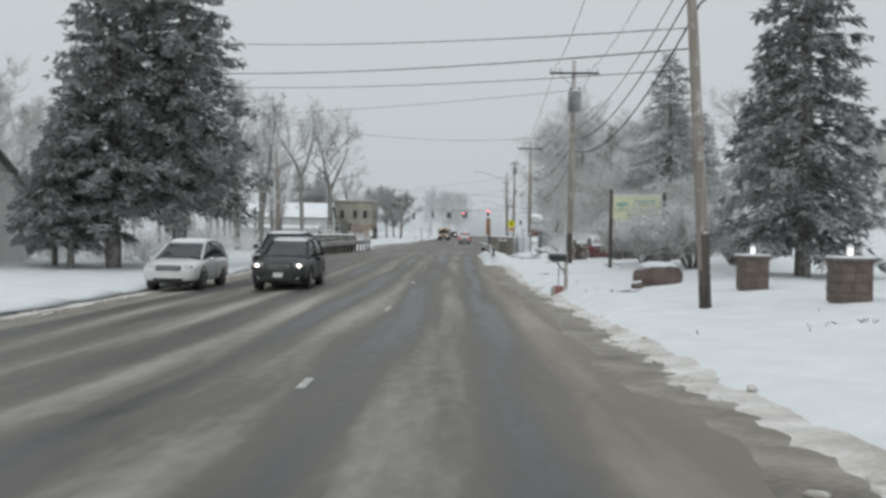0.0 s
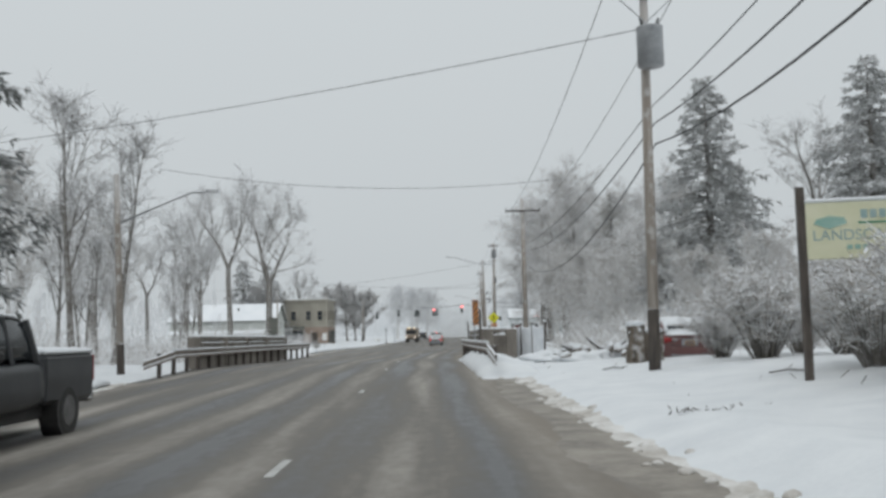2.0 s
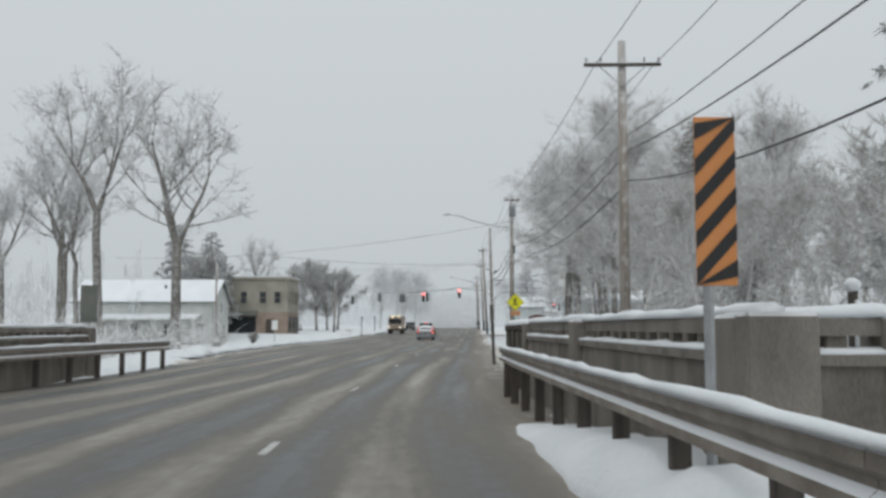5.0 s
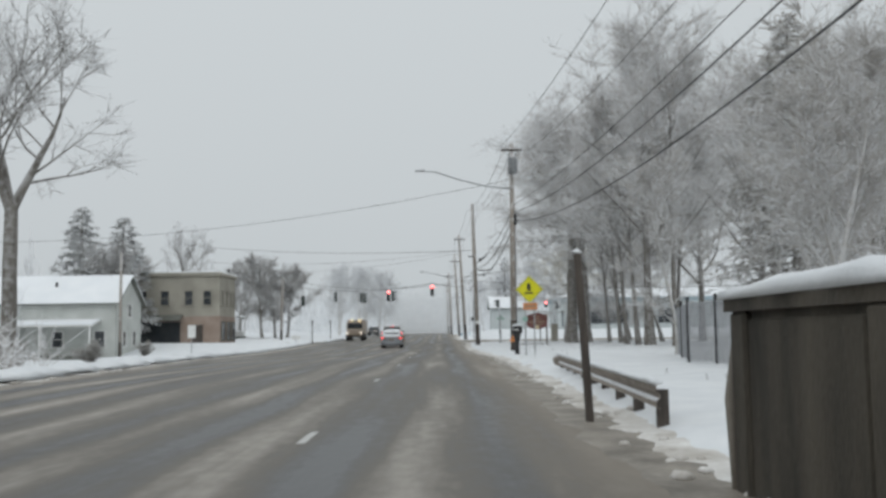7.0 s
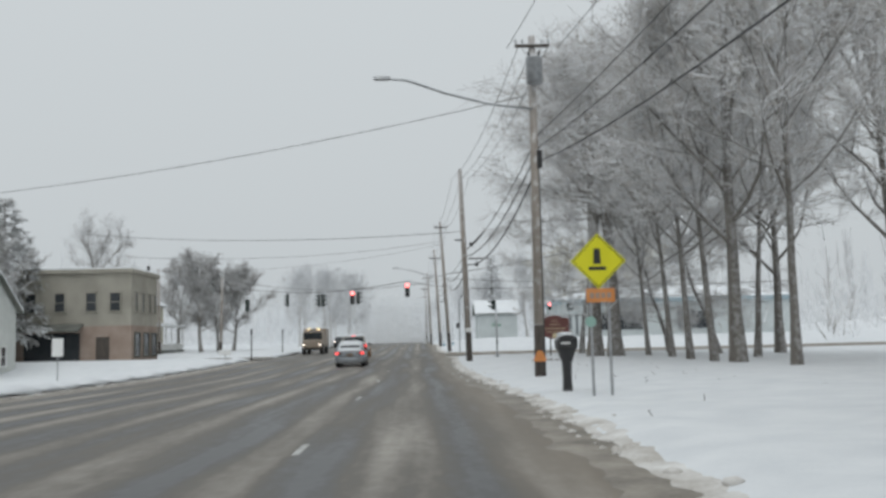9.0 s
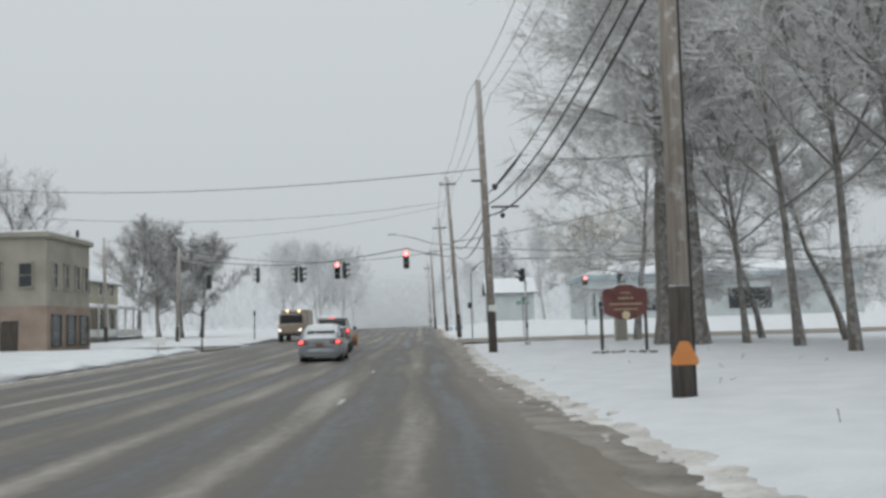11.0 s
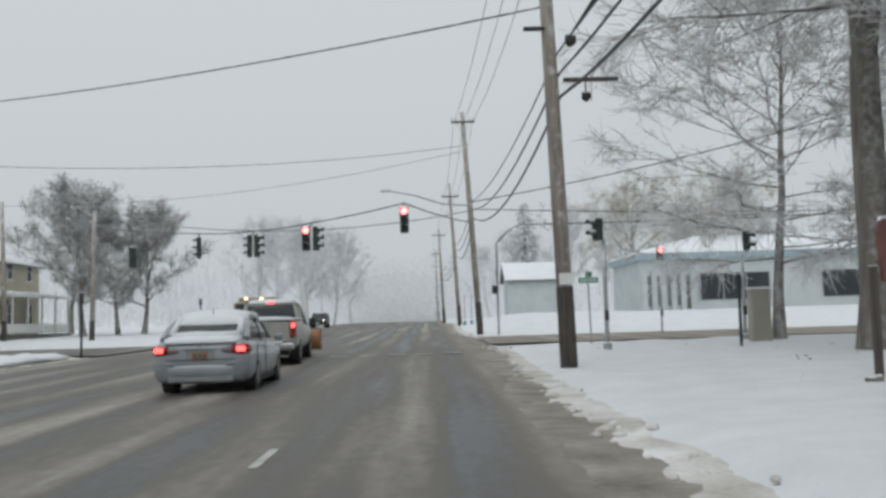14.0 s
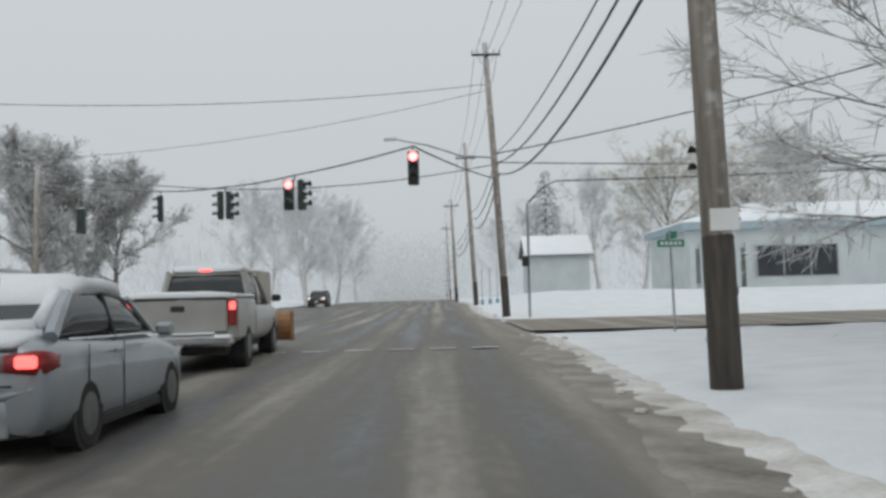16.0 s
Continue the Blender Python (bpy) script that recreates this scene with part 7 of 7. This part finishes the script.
        roof_snow(root, 0.4, 2.5, 0.62, lambda v: 1.685 - 0.1 * ((v - 1.3) / 1.2) ** 2, seed, snow)
        wr, base, ra = 0.36, 2.66, 0.95
        rear_z, head_z = 0.98, 0.8
        bump = [(0, 0.02, 0.42, 1.55, 0.24), (0, L - 0.06, 0.4, 1.4, 0.24)]
        part("bonnet_snow", Geo().loft([[(-0.6, yy, z), (-0.5, yy, z + 0.03), (0.5, yy, z + 0.03), (0.6, yy, z)] for yy, z in ((3.58, 1.03), (4.0, 1.0), (4.25, 0.945))]), SNOW if snow > 0.05 else paint, root)
    for bx, by, bz, bw, bh in bump:
        part("bumper", curved_bar(bw * 1.1, by, bz + 0.05, bh, 0.07, 1 if by < 1 else -1), paint, root, smooth=True)
        part("lower_lip", curved_bar(bw * 1.06, by + (0.02 if by < 1 else -0.02), bz - 0.1, 0.13, 0.06, 1 if by < 1 else -1), PLASTIC, root, "dark plastic lower lip", smooth=True)
    for yy in (ra, ra + base):
        for s in (-1, 1):
            wheel(root, s * (W + 0.005), yy, wr, 0.21)
    mirrors(root, W, 3.0, 1.02, paint)
    for s in (-1, 1):
        if kind == "sedan":
            part("tail_lamp", tail_lens(s, ((0.6, -0.022, 0.07), (0.72, -0.014, 0.085), (0.82, 0.02, 0.1), (0.89, 0.1, 0.09), (0.925, 0.28, 0.05))), RED_LENS, root, smooth=True)
            lamp(root, "brake_lamp", (s * 0.77, -0.012, rear_z + 0.01), (0.17, 0.08, 0.1), BRAKE if lights == "rear" else RED_LENS, 0.02)
        else:
            lamp(root, "tail_lamp", (s * 0.76, 0.05, rear_z), (0.16, 0.12, 0.3), BRAKE if lights == "rear" else RED_LENS)
        lamp(root, "head_lamp", (s * 0.64, L - 0.12, head_z), (0.3, 0.16, 0.15), CHROME)
        if lights == "front":
            lamp(root, "lit_bulb", (s * 0.68, L - 0.05, head_z), (0.11, 0.07, 0.08), HEADLAMP)
    if kind == "suv":
        part("grille", Geo().box((0, L - 0.03, head_z - 0.05), (0.86, 0.09, 0.2), 0.03), PLASTIC, root)
        for k in (-1, 0, 1):
            part("grille_bar", Geo().box((0, L + 0.018, head_z - 0.05 + 0.055 * k), (0.8, 0.012, 0.014), 0.003), CHROME, root)
        part("air_intake", Geo().box((0, L - 0.02, 0.36), (1.0, 0.1, 0.14), 0.03), PLASTIC, root)
        for s in (-1, 1):
            part("fog_lamp", Geo().tube([(s * 0.62, L - 0.1, 0.42), (s * 0.62, L - 0.015, 0.42)], 0.055, 10), CHROME, root)
            part("wheel_arch", Geo().tube([(s * (W + 0.005), 3.61 + 0.43 * math.cos(a), wr + 0.43 * math.sin(a)) for a in (0.0, 0.5, 1.05, 1.57, 2.1, 2.6, 3.14)], 0.028, 5), PLASTIC, root)
            part("door_seam", Geo().box((s * (W + 0.003), 1.98, 0.68), (0.01, 0.01, 0.62)), PLASTIC, root)
            part("door_handle", Geo().box((s * (W + 0.015), 2.15, 0.92), (0.03, 0.2, 0.035), 0.01), paint, root)
            part("wiper", Geo().tube([(s * 0.3 + 0.15, 3.56, 1.045), (s * 0.3 - 0.28, 3.42, 1.12)], 0.012, 4), PLASTIC, root)
    else:
        part("grille", Geo().box((0, L - 0.03, head_z - 0.06), (0.72, 0.08, 0.14), 0.02), PLASTIC, root)
    plate = part("number_plate", Geo().box((0, 0.005, 0.72 if kind == "sedan" else 0.82), (0.31, 0.03, 0.16), 0.006), PLATE, root, "orange number plate")
    for k in range(3):
        part("letter_bar", Geo().box((-0.085 + k * 0.085, -0.013, 0.72 if kind == "sedan" else 0.82), (0.055, 0.006, 0.07)), NAVY, plate)
    part("front_plate", Geo().box((0, L + 0.005, 0.5), (0.31, 0.02, 0.15), 0.006), WHITE, root)
    part("badge", Geo().box((0, 0.0, 0.92), (0.1, 0.03, 0.05), 0.01), CHROME, root)
    if kind == "sedan":
        part("chrome_strip", Geo().box((0, -0.012, 0.865), (0.72, 0.02, 0.016), 0.005), CHROME, root)
        part("antenna", Geo().tube([(0, 1.25, 1.44), (0, 1.16, 1.66)], [0.012, 0.006], 5), PLASTIC, root)
        part("under_panel", Geo().box((0, 0.02, 0.34), (1.24, 0.04, 0.2), 0.03), SILVER_DARK, root, "grey lower bumper panel")
    return root


def pickup(x, y, turn, paint, label, lights, seed, plough=False, snow=0.08):
    root = thing("pickup_truck", x, y, road_z(y) + fall(x, y) + 0.02, label, "pickup truck", "", turn)
    W = 0.99
    part("bed", Geo().box((0, 1.05, 0.92), (2 * W, 2.05, 0.78), 0.07), paint, root)
    part("bed_inside", Geo().blob((0, 1.0, 1.26), (0.86, 1.0, 0.16), random.Random(seed), 0.12, 8, 16, None, 0.6), SNOW, root, "snow heaped in the open bed", smooth=True)
    tg = part("tailgate", Geo().box((0, 0.005, 0.99), (1.62, 0.07, 0.6), 0.03), paint, root)
    part("handle", Geo().box((-0.05, -0.035, 1.12), (0.24, 0.03, 0.1), 0.03), PLASTIC, tg, "black handle")
    part("lip", Geo().box((0, -0.01, 1.29), (1.6, 0.06, 0.05), 0.012), PLASTIC, tg)
    roof_snow(root, -0.03, 0.2, 0.93, lambda v: 1.32, seed + 3, 0.08)
    for s in (-1, 1):
        roof = Geo().box((s * 0.92, 1.05, 1.335), (0.13, 2.0, 0.07), 0.03)
        part("bed_rail_snow", roof, SNOW, root)
        lamp(root, "tail_lamp", (s * 0.9, 0.0, 1.04), (0.15, 0.1, 0.46), RED_LENS)
        lamp(root, "brake_lamp", (s * 0.9, -0.04, 1.16), (0.11, 0.05, 0.15), BRAKE if lights == "rear" else RED_LENS, 0.02)
        lamp(root, "head_lamp", (s * 0.75, 5.72, 0.95), (0.3, 0.12, 0.2), CHROME)
        if lights == "front":
            lamp(root, "lit_bulb", (s * 0.76, 5.78, 0.95), (0.12, 0.07, 0.09), HEADLAMP, 0.02)
    part("body", shell([(2.1, 0.5, 1.2, W, 0.92), (2.6, 0.45, 1.2, W, 0.92), (3.9, 0.45, 1.18, W, 0.92), (4.4, 0.48, 1.2, W, 0.9), (5.5, 0.5, 1.14, W * 0.98, 0.86), (5.75, 0.55, 1.0, 0.9, 0.8)]), paint, root, smooth=True)
    part("cabin", cabin([(2.15, 1.16, 1.3, 0.88, 0.84), (2.3, 1.16, 1.82, 0.88, 0.72), (2.9, 1.16, 1.88, 0.9, 0.74), (3.7, 1.16, 1.82, 0.9, 0.72), (4.45, 1.16, 1.22, 0.88, 0.78)]), CAR_GLASS, root, "dark cab windows", smooth=True)
    part("roof", Geo().loft([[(-w, yy, z - 0.04), (-w * 0.9, yy, z + 0.012), (w * 0.9, yy, z + 0.012), (w, yy, z - 0.04)] for yy, z, w in ((2.24, 1.8, 0.735), (2.45, 1.86, 0.75), (2.9, 1.885, 0.76), (3.6, 1.84, 0.75), (3.8, 1.77, 0.73))]), paint, root, smooth=True)
    for s in (-1, 1):
        part("pillar", Geo().tube([(s * 0.88, 2.16, 1.16), (s * 0.73, 2.28, 1.82)], 0.07, 6), paint, root)
        part("pillar", Geo().tube([(s * 0.89, 4.42, 1.18), (s * 0.73, 3.72, 1.8)], 0.045, 6), paint, root)
        part("pillar", Geo().tube([(s * 0.91, 3.05, 1.16), (s * 0.75, 3.05, 1.85)], 0.04, 5), paint, root)
    lamp(root, "high_brake_lamp", (0, 2.22, 1.86), (0.24, 0.06, 0.045), BRAKE if lights == "rear" else RED_LENS, 0.01)
    roof_snow(root, 2.2, 3.8, 0.7, lambda v: 1.9 - 0.05 * ((v - 2.9) / 0.8) ** 2, seed, snow)
    part("bumper", Geo().box((0, -0.1, 0.56), (1.85, 0.2, 0.2), 0.05), CHROME, root)
    part("bumper_snow", Geo().box((0, -0.1, 0.68), (1.2, 0.18, 0.05), 0.02), SNOW, root)
    part("hitch", Geo().box((0, -0.22, 0.42), (0.14, 0.25, 0.1), 0.02), BLACK_METAL, root)
    part("chassis", Geo().box((0, 2.8, 0.42), (1.5, 5.4, 0.22), 0.03), PLASTIC, root)
    part("front_bumper", Geo().box((0, 5.8, 0.6), (1.9, 0.2, 0.26), 0.06), CHROME if not plough else PLASTIC, root)
    part("grille", Geo().box((0, 5.76, 0.93), (1.1, 0.06, 0.28), 0.02), PLASTIC, root)
    for yy in (1.15, 4.75):
        for s in (-1, 1):
            wheel(root, s * (W + 0.01), yy, 0.4, 0.26)
    mirrors(root, W + 0.03, 4.05, 1.3, PLASTIC)
    if plough:
        rings = []
        for xx in (-1.22, 0, 1.22):
            sec = [(6.55 + 0.22 * math.cos(a), 0.62 + 0.36 * math.sin(a)) for a in (-1.4, -0.9, -0.4, 0, 0.4, 0.9, 1.4)]
            rings.append([(xx, 6.9 - (q - 6.55), z) for q, z in sec] + [(xx, 6.93 - (q - 6.55), z) for q, z in sec[::-1]])
        blade = part("plough_blade", Geo().loft(rings), ORANGE_STEEL, root, "dirty orange plough blade")
        for xx in (-1.18, -0.45, 0.45, 1.18):
            part("blade_rib", Geo().box((xx, 6.62, 0.62), (0.05, 0.14, 0.72), 0.01), ORANGE_STEEL, blade)
        for s in (-0.4, 0.4):
            part("push_arm", Geo().tube([(s, 5.7, 0.5), (s * 1.6, 6.6, 0.55)], 0.05, 6), BLACK_METAL, root)
    return root


WORKS_TAN = material("dirty tan truck paint", (0.27, 0.22, 0.17), (0.36, 0.3, 0.24), 0.5, 2, 0.05, coat=0.2)
ORANGE_STEEL = material("rusty orange steel", (0.22, 0.1, 0.04), (0.38, 0.2, 0.09), 0.6, 3, 0.2)
MAROON_PAINT = material("maroon car paint", (0.1, 0.04, 0.038), (0.15, 0.07, 0.065), 0.35, 2, 0.0, coat=0.4)
car("sedan", -4.3, 163.7, 0.5, SILVER, "sedan", "silver sedan braking, snow on its roof and boot", "rear", 3, 0.13)
pickup(-4.72, 172.6, 2.5, TRUCK_TAN, "silver pickup truck braking with an orange snow plough", "rear", 5, True)
car("suv", -9.6, 34.4, 180, WHITE_PAINT, "suv", "white SUV driving on slush with dark windows", "", 7, 0.05)
car("suv", -5.8, 33.6, 180, BLACK_PAINT, "suv", "black SUV with bright headlamps on the wet road", "front", 9, 0.02)
pickup(-6.85, 39.8, 180, BLACK_PAINT, "dark pickup truck with its headlamps on", "front", 11, False, 0.02)
car("sedan", 8.55, 54.4, -2, MAROON_PAINT, "sedan", "maroon car parked wheel-deep in snow in the yard", "", 15, 0.14).location.z -= 0.33
car("suv", -12.0, 252, 180, BLACK_PAINT, "suv", "dark car approaching far off with its lamps on", "front", 17, 0.04)

DIM_LAMP = material("dim lit lamp", (0.8, 0.75, 0.65), None, 0.2, 4, 0.0, glow=(1.0, 0.85, 0.72, 2.2))
# works truck that waits across the crossing
root = thing("works_truck", -11.3, 212, road_z(212), "tan works truck with head lamps and amber beacons", "truck", "", 180)
part("cab", Geo().box((0, 5.1, 1.45), (2.2, 1.9, 1.9), 0.15), WORKS_TAN, root)
part("windscreen", Geo().box((0, 6.06, 1.9), (1.9, 0.05, 0.75), 0.02), CAR_GLASS, root)
part("bonnet", Geo().box((0, 6.5, 1.05), (2.0, 1.1, 0.9), 0.12), WORKS_TAN, root)
part("box", Geo().box((0, 2.0, 1.75), (2.35, 4.1, 1.9), 0.05), WORKS_TAN, root)
part("box_snow", Geo().box((0, 2.0, 2.73), (2.3, 4.0, 0.1), 0.04), SNOW, root)
part("chassis", Geo().box((0, 3.3, 0.6), (1.3, 6.8, 0.3), 0.03), PLASTIC, root)
part("beacon_bar", Geo().box((0, 4.9, 2.5), (1.3, 0.2, 0.14), 0.03), BLACK_METAL, root)
for s in (-1, 1):
    lamp(root, "beacon", (s * 0.5, 4.95, 2.6), (0.2, 0.16, 0.12), AMBER)
    lamp(root, "head_lamp", (s * 0.85, 7.05, 0.95), (0.2, 0.12, 0.16), DIM_LAMP)
    for yy in (1.3, 5.9):
        wheel(root, s * 1.12, yy, 0.46, 0.3)


# ---------------------------------------------------------------- the bend before the bridge
def lay_along_bend():
    """Everything before the bridge follows the road's bend: long things vertex by vertex, the others as a whole."""
    for ob in [o for o in scene.objects if o.parent is None and o.type in ("MESH", "EMPTY")]:
        if ob.name.startswith("overhead_cable"):
            continue
        if ob.location.length > 0:
            x, y, turn = bent(ob.location.x, ob.location.y)
            if turn:
                ob.matrix_basis = pose(x, y, ob.location.z, 0, 0, math.degrees(turn)) @ Matrix.Translation(-ob.location) @ ob.matrix_basis
            continue
        for o in (ob, *ob.children_recursive):
            if o.type != "MESH":
                p = o.matrix_basis.translation.copy()
                if p.y < 85 and p.length > 0:
                    x, y, turn = bent(p.x, p.y)
                    o.matrix_basis = pose(x, y, p.z, 0, 0, math.degrees(turn)) @ Matrix.Translation(-p) @ o.matrix_basis
                continue
            v = np.empty(3 * len(o.data.vertices), np.float32)
            o.data.vertices.foreach_get("co", v)
            v = v.reshape(-1, 3)
            if o.data.materials[0] == ROAD:
                o.data.attributes.new("lane", "FLOAT_VECTOR", "POINT").data.foreach_set("vector", v.ravel())
            for k in np.nonzero(v[:, 1] < 85)[0]:
                v[k, 0], v[k, 1] = bent(float(v[k, 0]), float(v[k, 1]))[:2]
            o.data.vertices.foreach_set("co", v.ravel())
            o.data.update()


lay_along_bend()


# ---------------------------------------------------------------- flakes in place of far haze
def flake_material():
    """Thin wet flakes: light is scattered back and let through."""
    m = bpy.data.materials.new("haze flakes")
    m.use_nodes = True
    n, l = m.node_tree.nodes, m.node_tree.links
    geo, ramp = n.new("ShaderNodeNewGeometry"), n.new("ShaderNodeValToRGB")
    e = ramp.color_ramp.elements
    e[0].color, e[1].color = (0.8, 0.82, 0.84, 1), (0.93, 0.94, 0.95, 1)
    l.new(geo.outputs["Random Per Island"], ramp.inputs["Fac"])
    front, back, mix = n.new("ShaderNodeBsdfDiffuse"), n.new("ShaderNodeBsdfTranslucent"), n.new("ShaderNodeMixShader")
    for s in (front, back):
        l.new(ramp.outputs["Color"], s.inputs["Color"])
    mix.inputs["Fac"].default_value = 0.45
    l.new(front.outputs[0], mix.inputs[1])
    l.new(back.outputs[0], mix.inputs[2])
    l.new(mix.outputs[0], n["Material Output"].inputs["Surface"])
    return m


def falling_snow(y0, y1, top, thickness, first):
    """Oversized flakes added past the crossing to imitate snowfall haze: small near, larger far off.
    thickness: the share of a sight line that they close per metre; first: where it thins out towards the road."""
    rng = np.random.default_rng(4)
    c = 2.0
    cx, cy, cz = np.meshgrid(np.arange(-82, 82, c), np.arange(y0 + c / 2, y1, c), np.arange(c / 2, top, c), indexing="ij")
    cells = np.stack([cx.ravel(), cy.ravel(), cz.ravel()], 1)
    cells = cells[np.abs(cells[:, 0]) < 0.5 * (cells[:, 1] - y0) + 7]

    def size(p):
        return np.clip(0.0016 * (p[:, 1] - first), 0.016, 0.14)

    want = thickness * np.clip((cells[:, 1] - y0) / 24, 0, 1) / (0.217 * size(cells) ** 2) * c ** 3
    p = np.repeat(cells, rng.poisson(want), axis=0)
    p = p + rng.uniform(-c / 2, c / 2, p.shape)
    u, w = rng.normal(size=p.shape), rng.normal(size=p.shape)
    u /= np.linalg.norm(u, axis=1)[:, None]
    w -= u * (u * w).sum(1)[:, None]
    w /= np.linalg.norm(w, axis=1)[:, None]
    s = (size(p) * rng.uniform(0.7, 1.25, len(p)))[:, None] * 0.577
    v = np.stack([p + u * s, p - u * s * 0.5 + w * s * 0.866, p - u * s * 0.5 - w * s * 0.866], 1).reshape(-1, 3)
    k = len(p)
    me = bpy.data.meshes.new("falling_snow")
    me.vertices.add(3 * k)
    me.vertices.foreach_set("co", v.astype(np.float32).ravel())
    me.loops.add(3 * k)
    me.loops.foreach_set("vertex_index", np.arange(3 * k, dtype=np.int32))
    me.polygons.add(k)
    me.polygons.foreach_set("loop_start", np.arange(0, 3 * k, 3, dtype=np.int32))
    me.update(calc_edges=True)
    me.materials.append(flake_material())
    return tagged(new("falling_snow", me), "oversized white flakes that stand in for far snowfall haze", "falling snow", kind="stuff")


falling_snow(262, 350, 10, 0.02, 150)
